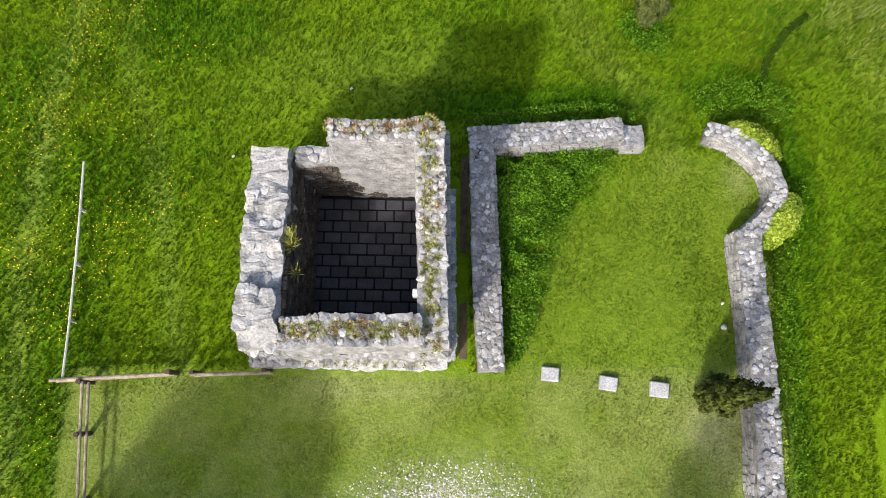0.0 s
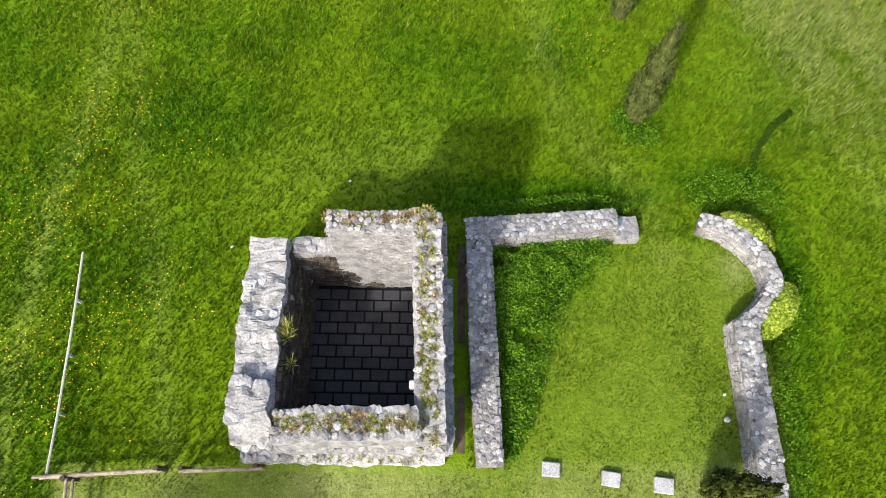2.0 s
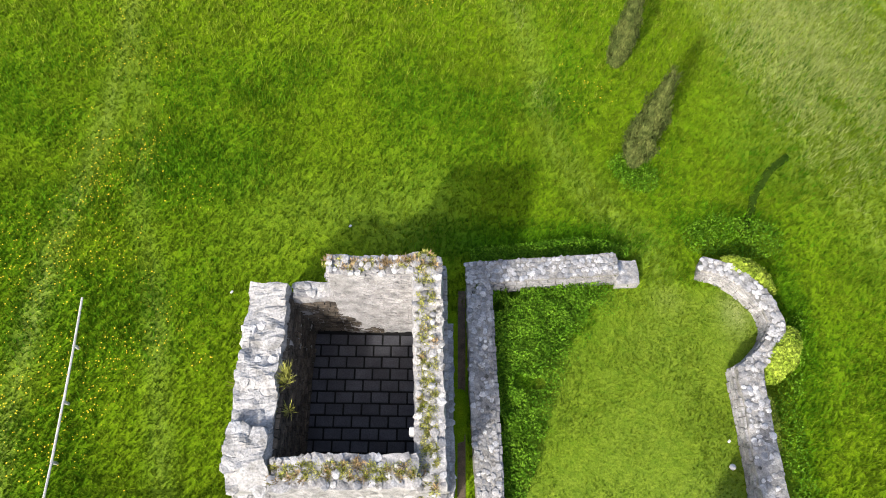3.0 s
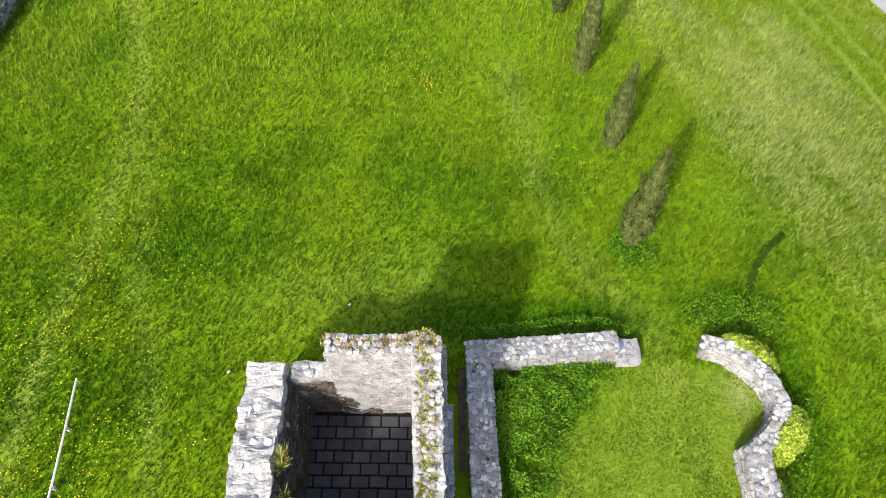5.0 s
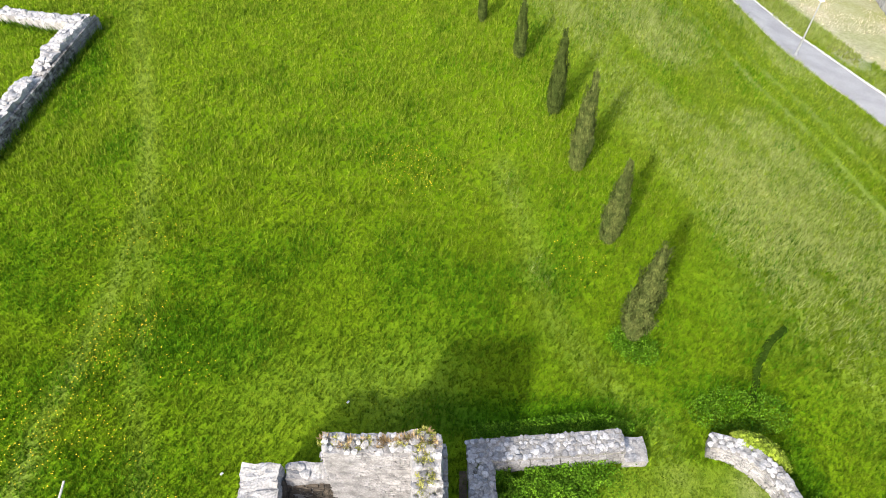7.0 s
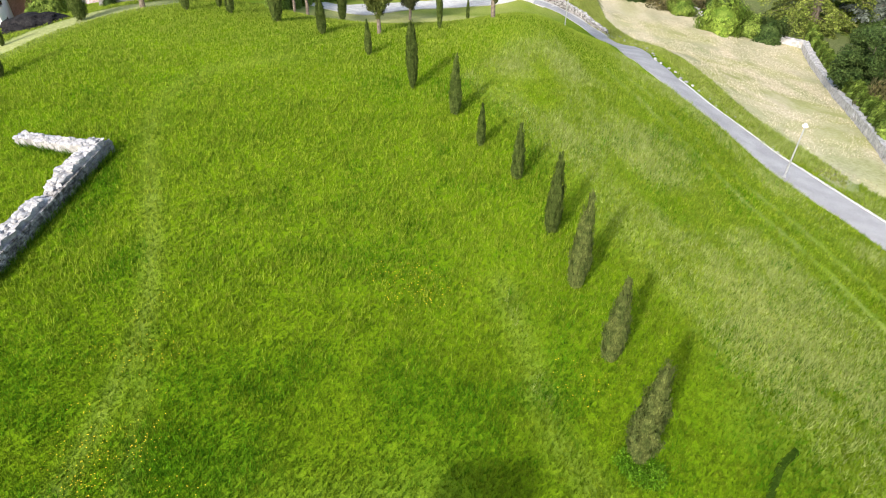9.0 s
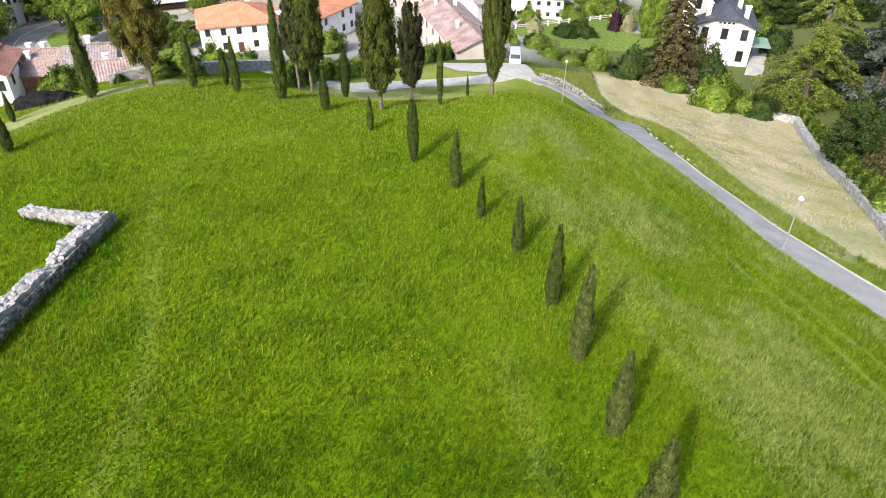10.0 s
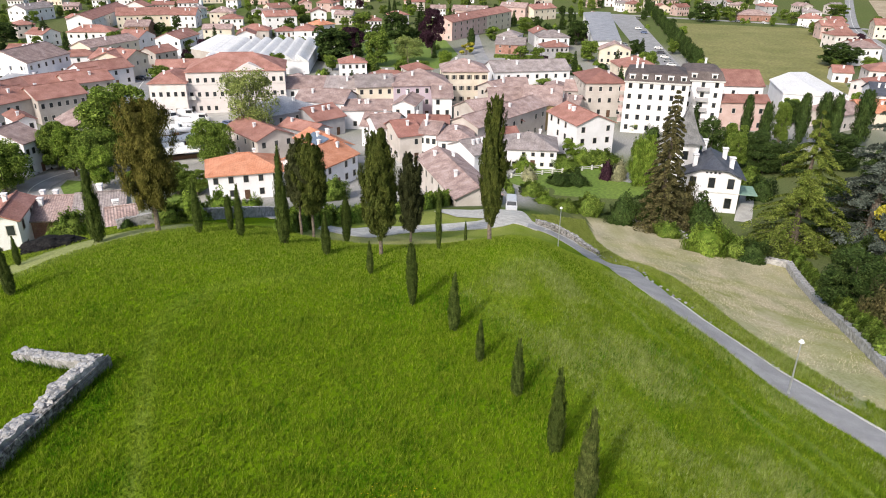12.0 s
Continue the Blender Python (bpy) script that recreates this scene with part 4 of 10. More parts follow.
for line, owner, sd in ((APSE, aps, 90), (EAST, eas, 110)):
    for i, ((ax, ay, ah), (bx, by, bh)) in enumerate(zip(line, line[1:])):
        d = Vector((bx - ax, by - ay)).normalized()
        n = Vector((d.y, -d.x))
        off = 0.29 if owner is aps else 0.45
        face_stones("face_masonry", (ax + n.x * off, ay + n.y * off), (bx + n.x * off, by + n.y * off), 0, lambda t: 0.8, (n.x, n.y), owner, STONE, sd + i, size=(0.28, 0.17))

farw = thing("corner_wall", "weathered white rubble wall corner standing in the meadow", "wall")
FW1 = [(-26.55, 37.10, 0.5), (-24.35, 36.40, 0.65), (-22.35, 35.90, 0.8), (-20.75, 35.50, 0.85)]
FW2 = [(-20.95, 35.80, 1.14), (-21.45, 33.20, 1.26), (-21.75, 31.40, 1.08), (-21.85, 30.60, 0.6), (-22.00, 29.60, 1.20), (-22.45, 26.20, 1.26), (-23.25, 21.20, 1.20), (-23.85, 17.20, 1.08)]
rubble_wall("core", FW1, 0.8, farw, STONE_PALE, 16, rough=0.17, step=0.2)
rubble_wall("core", FW2, 0.85, farw, STONE, 17, rough=0.19, step=0.2)
top_stones(FW1, 0.8, farw, PALES, 0.33, 78, limit=50, flat=0.7)
top_stones(FW2, 0.85, farw, CHUNKS + PALES + PALES, 0.30, 79, limit=170, flat=0.95, spread=0.55, skip=0.12)
face_stones("face_masonry", (-20.41, 36.10), (-20.87, 33.20), 0, lambda s: 1.02, (1, -0.16), farw, STONE, 80, size=(0.36, 0.22))
face_stones("face_masonry", (-20.87, 33.20), (-21.91, 26.20), 0, lambda s: 1.02, (1, -0.15), farw, STONE_DARK, 81, size=(0.36, 0.22))
face_stones("face_masonry", (-21.91, 26.20), (-23.33, 17.20), 0, lambda s: 1.02, (1, -0.16), farw, STONE_DARK, 82, size=(0.36, 0.22))

# squared stone bases on the lawn
for x, y, a, s in ((3.90, 1.33, -4, 0.60), (5.90, 1.05, -8, 0.62), (7.66, 0.86, -6, 0.64)):
    bm = bmesh.new()
    box(bm, -s / 2, s / 2, -s * 0.40, s * 0.40, -0.1, 0.18, 0.03)
    for v in bm.verts:
        v.co += 0.02 * Vector((noise.noise(v.co * 3 + Vector((x, y, 0))), noise.noise(v.co * 3 + Vector((y, x, 4))), 0))
    ob = tagged(part("stone_base", bm, STONE_WHITE), "squared pale stone pillar base set in the lawn", "stone", "stone bases")
    ob.matrix_basis = pose(x, y, gz(x, y), 0, 0, a)

# ---- rail fence ----
def rail(parent, a, b, r0=0.05, name="rail", material=WOOD):
    bm = bmesh.new()
    rod(bm, a, b, r0, r0 * 0.9)
    return part(name, bm, material, parent)


fence = thing("rail_fence", "weathered wooden post and rail fence beside the lawn", "fence")
posts = [(-11.9, 0.80), (-11.75, -0.9), (-11.55, -3.0), (-11.4, -5.2), (-11.2, -7.4)]
for x, y in posts:
    bm = bmesh.new()
    rod(bm, (x, y, -0.2), (x, y, 1.0), 0.09, 0.085)
    part("post", bm, WOOD_DARK, fence)
for h in (0.45, 0.88):
    for (ax, ay), (bx, by) in zip(posts, posts[1:]):
        rail(fence, (ax + 0.09, ay, h), (bx + 0.09, by, h), 0.055)
for h in (0.45, 0.88):
    rail(fence, (-12.9, 0.82, h), (-8.95, 1.10, h), 0.06)
fence2 = thing("rail_fence", "short wooden rail ending against the tower", "fence")
for x, y in ((-8.2, 1.16), (-5.8, 1.27)):
    bm = bmesh.new()
    rod(bm, (x, y, -0.2), (x, y, 0.98), 0.08)
    part("post", bm, WOOD_DARK, fence2)
for h in (0.45, 0.86):
    rail(fence2, (-8.25, 1.08, h), (-5.6, 1.20, h), 0.055)
bm = bmesh.new()
rod(bm, (-9.0, 1.16, -0.2), (-9.0, 1.16, 0.98), 0.09)
part("post", bm, WOOD_DARK, fence)
kerb = thing("boundary_rail", "long whitewashed boundary beam lying in the meadow grass", "fence")
for i, (a, b) in enumerate(zip([(-12.75, 0.85), (-12.78, 2.9), (-12.85, 4.9), (-12.95, 6.9)], [(-12.78, 2.88), (-12.85, 4.88), (-12.95, 6.88), (-13.05, 8.7)])):
    bm = bmesh.new()
    rod(bm, (*a, 0.36), (*b, 0.36 + 0.02 * (i % 2)), 0.045, 0.04, 6)
    part("beam", bm, WHITE_RAIL, kerb)
    bm = bmesh.new()
    rod(bm, (*a, -0.2), (*a, 0.36), 0.06)
    part("stake", bm, WHITE_RAIL, kerb)

# ---- trees and shrubs ----
def leaf_quads(c, out, size, up=0.0, seed=0, aspect=0.55, jitter=0.6):
    """Small leaf faces at points c (n, 3) that look outwards along out, drawn out upwards by up."""
    g = np.random.default_rng(seed)
    n = len(c)
    nrm = out + g.normal(0, jitter, (n, 3))
    nrm /= np.linalg.norm(nrm, axis=1, keepdims=True) + 1e-9
    a = g.normal(0, 1, (n, 3)) * (1 - up) + np.array([0, 0, 1.0]) * up * 2.5
    a -= nrm * (a * nrm).sum(1, keepdims=True)
    a /= np.linalg.norm(a, axis=1, keepdims=True) + 1e-9
    b = np.cross(nrm, a)
    s = size * g.uniform(0.6, 1.4, (n, 1))
    v = np.empty((n, 4, 3), np.float32)
    v[:, 0], v[:, 1] = c - b * s * aspect * 0.55 - a * s * 0.4, c + b * s * aspect * 0.55 - a * s * 0.4
    v[:, 2], v[:, 3] = c + b * s * aspect * 0.3 + a * s * 0.6, c - b * s * aspect * 0.3 + a * s * 0.6
    return v.reshape(-1, 3)


def spindle(n, base, top, radius, shape, lobes, seed, bulge=0.22):
    """Points and outward ways on the surface of a cypress crown whose radius along its height is shape(0..1)."""
    g = np.random.default_rng(seed)
    t = g.uniform(0, 1, n * 2)
    keep = g.uniform(0, 1, n * 2) < np.maximum(shape(t), 0.35)
    t = t[keep][:n]
    n = len(t)
    a = g.uniform(0, 2 * np.pi, n)
    ripple = 1 + bulge * (np.sin(a * lobes + 5 * t * 3 + seed) * 0.5 + value_noise(a * 2.2 + 40 * seed, t * 9, 1.0, seed) - 0.5)
    r = radius * shape(t) * ripple * np.where(g.uniform(0, 1, n) < 0.82, g.uniform(0.88, 1.06, n), g.uniform(0.55, 0.9, n))
    c = np.stack([r * np.cos(a), r * np.sin(a), base + (top - base) * t], -1)
    o = np.stack([np.cos(a), np.sin(a), np.full(n, 0.25)], -1)
    return c, o


def plumes(leaves, base, top, radius, shape, lobes, seed, bulge, per=55, tall=0.13, thick=0.17):
    """Leaf points of a cypress crown gathered into upright plumes with dark gaps between them."""
    g = np.random.default_rng(seed + 7)
    ln = (top - base) * tall
    c, o = spindle(max(40, leaves // per), base, top - ln * 0.40, radius * 0.86, shape, lobes, seed, bulge)
    n = len(c)
    u = g.uniform(0, 1, (n, per, 1))
    axis = o * 0.2 * np.array([1, 1, 0]) + np.array([0, 0, 1.0]) + g.normal(0, 0.09, (n, 3))
    wide = radius * thick * np.sin(np.clip(u * 0.9 + 0.1, 0, 1) * np.pi) ** 0.6
    stretch = g.uniform(0.55, 1.25, (n, 1, 1))
    p = c[:, None] + axis[:, None] * ln * stretch * (u - 0.35) + g.normal(0, 1, (n, per, 3)) * wide * np.array([0.75, 0.75, 0.4])
    way = o[:, None] * 0.9 + (p - c[:, None]) * np.array([1, 1, 0]) / (radius * thick) * 0.6
    return p.reshape(-1, 3), way.reshape(-1, 3)


def loft(shape, base, top, radius, seed, rings=14, sides=12, bulge=0.15):
    verts, faces = [], []
    for i in range(rings + 1):
        t = i / rings
        for k in range(sides):
            a = 2 * math.pi * k / sides
            rr = max(0.01, radius * float(shape(np.array(t)))) * (1 + bulge * (noise.noise(Vector((math.cos(a) * 1.5, math.sin(a) * 1.5, t * 6 + seed)))))
            verts.append((rr * math.cos(a), rr * math.sin(a), base + (top - base) * t))
    for i in range(rings):
        for k in range(sides):
            faces.append((i * sides + k, i * sides + (k + 1) % sides, (i + 1) * sides + (k + 1) % sides, (i + 1) * sides + k))
    return verts, faces


def join_quads(name, quads, extra, material, parent, label=""):
    """Leaves and an inner mass in one mesh."""
    ev, ef = extra
    verts = np.concatenate([quads, np.array(ev, np.float32).reshape(-1, 3)]) if len(ev) else quads
    n = len(quads) // 4
    loops = np.concatenate([np.arange(n * 4), np.array(ef, int).ravel() + n * 4]) if len(ev) else np.arange(n * 4)
    m = len(loops) // 4
    me = bpy.data.meshes.new(name)
    me.vertices.add(len(verts))
    me.vertices.foreach_set("co", np.ascontiguousarray(verts, np.float32).ravel())
    me.loops.add(len(loops))
    me.loops.foreach_set("vertex_index", loops.astype(np.int32))
    me.polygons.add(m)
    me.polygons.foreach_set("loop_start", np.arange(0, m * 4, 4, dtype=np.int32))
    me.update(calc_edges=True)
    return link(name, me, material, parent, label)


def trunk_part(parent, h, r0, r1, seed, lean=0.0, limbs=()):
    """A tapered bent trunk with limbs, as one mesh."""
    bm = bmesh.new()
    g = random.Random(seed)
    p = Vector((0, 0, -0.3))
    steps = 5
    for i in range(steps):
        q = Vector((lean * h * (i + 1) / steps + g.uniform(-0.04, 0.04) * h * 0.3, g.uniform(-0.04, 0.04) * h * 0.3, h * (i + 1) / steps))
        rod(bm, p, q, r0 + (r1 - r0) * i / steps, r0 + (r1 - r0) * (i + 1) / steps, 9)
        p = q
    for a, b, r in limbs:
        rod(bm, a, b, r, r * 0.35, 6)
    return part("trunk", bm, BARK, parent)


YOUNG = lambda t: np.clip(np.sin(np.clip(t, 0, 1) ** 0.62 * np.pi * 0.97 + 0.09) ** 0.8 * (1 - 0.25 * t) + 0.10 * (t < 0.9), 0, 1)
COLUMN = lambda t: np.interp(t, [0, 0.06, 0.2, 0.5, 0.75, 0.9, 0.97, 1], [0.2, 0.55, 0.88, 1, 0.9, 0.66, 0.4, 0.1])
OVAL = lambda t: np.interp(t, [0, 0.04, 0.12, 0.32, 0.6, 0.82, 0.94, 1], [0.22, 0.56, 0.86, 1, 0.98, 0.82, 0.60, 0.25])
CLUB = lambda t: np.interp(t, [0, 0.05, 0.2, 0.45, 0.65, 0.85, 0.95, 1], [0.2, 0.5, 0.84, 1.0, 1.02, 0.97, 0.80, 0.45])


def cypress(h, radius, shape, stem, leaves, size, material, seed, label, name="cypress_tree", lobes=5, lean=0.0, bulge=0.22, clumps=False):
    t = thing(name, label, "cypress tree")
    trunk_part(t, max(stem * 1.15, h * 0.5), 0.035 * h * (0.45 if radius / h < 0.16 else 0.6), 0.01 * h, seed, lean)
    if clumps:
        c, o = plumes(leaves, stem, h, radius, shape, lobes, seed, bulge, 240, 0.13, 0.13)
        q = leaf_quads(c, o, size, 0.8, seed, 0.42, 0.5)
    else:
        c, o = plumes(leaves, stem, h, radius, shape, lobes, seed, bulge)
        q = leaf_quads(c, o, size, 0.88, seed, 0.28, 0.45)
    ev, ef = loft(shape, stem + 0.04 * h, h * 0.92, radius * (0.62 if clumps else 0.62), seed)
    crown = join_quads("crown", q, (ev, ef), material, t)
    if lean:
        crown.location.x = lean * h * 0.6
    return t


def put(ob, x, y, s=1.0, turn=0.0, sxy=1.0, z=None, tilt=0.0):
    """A copy of a tree at a place of the plan."""
    undo = Matrix.Diagonal((1 / ob.scale[0], 1 / ob.scale[1], 1 / ob.scale[2], 1))
    return copy_thing(ob, Matrix.Translation((x, y, gz(x, y) if z is None else z)) @ pose(0, 0, 0, tilt, 0, turn) @ Matrix.Diagonal((s * sxy, s * sxy, s, 1)) @ undo)


def keep_first(ob, x, y, s=1.0, turn=0.0, sxy=1.0, z=None):
    ob.matrix_basis = Matrix.Translation((x, y, gz(x, y) if z is None else z)) @ pose(0, 0, 0, 0, 0, turn) @ Matrix.Diagonal((s * sxy, s * sxy, s, 1))
    return ob


LAB_Y = "slim young dark green cypress standing in the meadow"
LAB_G = "young grey-green cypress with a ragged outline in the meadow"
# the row beside the slope, nearest first: height and width from its own size
young_a = cypress(5.0, 0.52, YOUNG, 0.05, 22000, 0.095, CYP_GREY, 101, LAB_G, bulge=0.35)
young_b = cypress(5.0, 0.52, YOUNG, 0.05, 22000, 0.095, CYP_YOUNG, 102, LAB_Y, bulge=0.35)
young_c = cypress(5.0, 0.48, COLUMN, 0.05, 22000, 0.095, CYP_YOUNG, 103, LAB_Y, bulge=0.3)
near_c = cypress(5.6, 0.50, YOUNG, 0.03, 26000, 0.10, CYP_GREY, 104, "broad shaggy grey-green young cypress with several leaders", bulge=0.7, lobes=4)
keep_first(young_b, -32.4, 46.1, 0.76, 0, 1.03)
put(young_b, -32.2, 59.4, 1.52, 47, 0.84)
put(young_b, -36.6, 54.0, 0.54, 94, 0.92)
put(young_b, -23.3, 61.1, 1.06, 141, 0.74)
keep_first(young_c, -21.0, 63.4, 0.72, 188, 0.96)
put(young_b, -19.0, 60.2, 1.02, 235, 0.70)
put(young_b, -14.4, 57.9, 1.80, 282, 0.59)
put(young_b, -10.1, 54.9, 0.76, 329, 0.94)
put(young_c, -9.7, 64.5, 0.98, 16, 0.94)
put(young_b, -5.8, 50.0, 0.56, 63, 0.89)
put(young_c, -0.4, 56.1, 1.14, 110, 0.47)
put(young_b, 2.7, 77.4, 0.54, 157, 0.66)
put(young_c, -2.2, 44.5, 0.98, 204, 0.79)
put(young_b, 0.8, 41.0, 0.86, 251, 0.83)
put(young_b, 2.4, 37.2, 0.60, 298, 0.83)
put(young_b, 4.4, 33.7, 0.76, 345, 0.84)
put(young_b, 5.9, 28.8, 1.02, 32, 0.77)
keep_first(young_a, 6.7, 24.7, 1.14, 79, 0.81)
put(young_a, 7.6, 20.1, 0.98, 126, 0.94)
keep_first(near_c, 7.85, 15.1, 1.04, 30)
lawn_c = cypress(4.6, 0.46, YOUNG, 0.05, 9000, 0.15, CYP_OLD, 105, "bushy olive-green cypress beside the low wall on the lawn", bulge=0.5)
keep_first(lawn_c, 9.15, 0.65, 1.1, 10)

# mature cypresses on the crest
LAB_O = "tall old club-shaped cypress with a bare trunk foot"
old = cypress(12.8, 2.36, CLUB, 2.18, 52000, 0.15, CYP_GOLD, 110, LAB_O, lobes=5, bulge=0.5, clumps=True)
keep_first(old, -27.9, 62.7, 1.0, 0)
old = cypress(10.7, 1.50, OVAL, 2.78, 52000, 0.15, CYP_OLD, 111, LAB_O, lobes=6, bulge=0.5, clumps=True)
keep_first(old, -13.3, 65.6, 1.0, 70)
old = cypress(11.3, 1.38, OVAL, 1.81, 52000, 0.15, CYP_OLD, 112, LAB_O, lobes=7, bulge=0.5, clumps=True)
keep_first(old, -5.4, 55.3, 1.0, 140)
old = cypress(10.7, 1.46, OVAL, 1.50, 52000, 0.15, CYP_DARK, 113, LAB_O, lobes=5, bulge=0.5, clumps=True)
keep_first(old, -3.9, 76.2, 1.0, 210)
old = cypress(13.0, 0.95, COLUMN, 1.69, 52000, 0.15, CYP_OLD, 114, LAB_O, lobes=6, bulge=0.5, clumps=True)
keep_first(old, 4.2, 57.6, 1.0, 280)
old = cypress(9.7, 1.20, COLUMN, 3.21, 45000, 0.14, CYP_DARK, 118, "second dark stem of an old cypress", lobes=5, bulge=0.4, clumps=True)
keep_first(old, -14.50, 65.60)


def blob_tree(h, r, stem, blobs, leaves, size, material, seed, label, name="tree", category="tree", droop=0.0, squash=1.0):
    """A broadleaved tree: a forked trunk and a crown of leaf clumps with gaps."""
    g = np.random.default_rng(seed)
    t = thing(name, label, category)
    cs, os_, limbs, cores_v, cores_f = [], [], [], [], []
    mid, half = stem * 0.5 + h * 0.5, (h - stem * 0.6) * 0.5
    for i in range(blobs):
        a, u, w = g.uniform(0, 6.28), g.uniform(0.1, 1) ** 0.6, g.uniform(-0.85, 0.78)
        c0 = np.array([r * 0.78 * u * math.cos(a) * math.sqrt(1 - w * w * 0.8), r * 0.78 * u * math.sin(a) * math.sqrt(1 - w * w * 0.8), mid + half * 0.88 * w - 0.05 * h])
        br = r * g.uniform(0.13, 0.31)
        n = leaves // blobs
        d = g.normal(0, 1, (n, 3))
        d /= np.linalg.norm(d, axis=1, keepdims=True)
        d[:, 2] = np.where(d[:, 2] < -0.55, -d[:, 2], d[:, 2])
        rad = br * np.cbrt(g.uniform(0.2, 1.3, (n, 1)))
        p = c0 + d * rad * np.array([1, 1, 0.95 * squash])
        p[:, 2] -= droop * br * np.abs(g.normal(0, 1, n))
        cs.append(p)
        os_.append(d + np.array([0, 0, 0.3]))
        limbs.append(((0, 0, stem * 0.8), tuple(c0), 0.045 * r * 0.6))
        k0 = len(cores_v)
        for (x, y, zz) in ((1, 0, 0), (0, 1, 0), (-1, 0, 0), (0, -1, 0), (0, 0, 1), (0, 0, -1)):
            cores_v.append(c0 + np.array((x, y, zz)) * br * 0.62)
        for f in ((0, 1, 4, 4), (1, 2, 4, 4), (2, 3, 4, 4), (3, 0, 4, 4), (1, 0, 5, 5), (2, 1, 5, 5), (3, 2, 5, 5), (0, 3, 5, 5)):
            cores_f.append([k0 + f[0], k0 + f[1], k0 + f[2], k0 + f[2]])
    trunk_part(t, stem + (h - stem) * 0.45, 0.05 * r + 0.08, 0.05, seed, 0, limbs[:7])
    q = leaf_quads(np.concatenate(cs), np.concatenate(os_), size, 0.1, seed, 0.7, 1.1)
    join_quads("crown", q, ([], []), material, t)
    return t


def cedar(h, r, stem, whorls, material, seed, label, droop=0.35, size=0.42, per=150, name="cedar_tree", gap=0.0, bare=0):
    """A conifer with tiers of spreading boughs."""
    g = np.random.default_rng(seed)
    t = thing(name, label, "conifer tree")
    cs, os_, limbs = [], [], []
    for i in range(whorls):
        u = i / (whorls - 1)
        z = stem + (h - stem) * u
        reach = r * (1 - u) ** 0.75 * g.uniform(0.75, 1.1) + 0.25
        k = int(5 + 5 * (1 - u))
        for b in range(k):
            if g.uniform() < gap:
                continue
            a = 6.283 * (b + g.uniform(-0.3, 0.3)) / k + i
            ln = reach * g.uniform(0.7, 1.12)
            s = g.uniform(0.12, 1, per) ** 0.7
            side = g.normal(0, 0.13, per) * ln * (0.35 + 0.65 * s) * (1.15 - s * 0.5)
            x = s * ln * math.cos(a) - side * math.sin(a)
            y = s * ln * math.sin(a) + side * math.cos(a)
            zz = z - droop * ln * s ** 2 - np.abs(side) * 0.35 + g.normal(0, 0.07, per) - 0.12 * g.uniform(0, 1, per) * ln * 0.3
            cs.append(np.stack([x, y, zz], -1))
            os_.append(np.tile((math.cos(a) * 0.35, math.sin(a) * 0.35, 1.0), (per, 1)))
            limbs.append(((0, 0, z), (ln * 0.8 * math.cos(a), ln * 0.8 * math.sin(a), z - droop * ln * 0.6), 0.05))
    trunk_part(t, h * 0.97, 0.03 * h, 0.02, seed, 0, limbs[:40])
    join_quads("crown", leaf_quads(np.concatenate(cs), np.concatenate(os_), size, 0.0, seed, 0.6, 0.45), ([], []), material, t)
    return t


def shrub(name, label, sx, sy, sz, leaves, size, material, seed, boxy=0.0, category="bush"):
    """A clipped hedge or loose bush: leaves over a hidden twiggy mass."""
    g = np.random.default_rng(seed)
    d = g.normal(0, 1, (leaves, 3))
    d[:, 2] = np.abs(d[:, 2])
    d /= np.linalg.norm(d, axis=1, keepdims=True)
    if boxy:
        d = d / np.max(np.abs(d), axis=1, keepdims=True) * boxy + d * (1 - boxy)
    lump = 1 + (0.34 * (1 - boxy) + 0.06) * (value_noise(d[:, 0] * 2 + seed, d[:, 1] * 2 + d[:, 2] * 3, 1.3, seed) - 0.5) * 2 + (0.42 * (1 - boxy) + 0.10) * (value_noise(d[:, 0] * 2 + 9 + seed, d[:, 1] * 2 - d[:, 2] * 2, 3.1, seed + 1) - 0.5)
    p = d * lump[:, None] * g.uniform(0.80, 1.06, (leaves, 1)) * np.array([sx / 2, sy / 2, sz])
    t = thing(name, label, category)
    ev, ef = [], []
    for i in range(5):
        w = (0.66, 0.68, 0.62, 0.50, 0.2)[i]
        for k in range(10):
            a = 6.283 * k / 10
            cx, cy = math.cos(a), math.sin(a)
            m = max(abs(cx), abs(cy))
            f = w * (boxy / m + 1 - boxy)
            ev.append((cx * f * sx / 2, cy * f * sy / 2, sz * (-0.1, 0.25, 0.55, 0.78, 0.88)[i]))
        if i:
            ef += [((i - 1) * 10 + k, (i - 1) * 10 + (k + 1) % 10, i * 10 + (k + 1) % 10, i * 10 + k) for k in range(10)]
    join_quads("foliage", leaf_quads(p, d, size, 0.1, seed, 0.75), (ev, ef), material, t)
    bm = bmesh.new()
    for k in range(4):
        rod(bm, (0.1 * k - 0.15, 0.05 * (k % 2), -0.3), (sx * 0.18 * math.cos(k * 1.7), sy * 0.18 * math.sin(k * 1.7), sz * 0.6), 0.04, 0.02, 5)
    part("stem", bm, BARK, t)
    return t

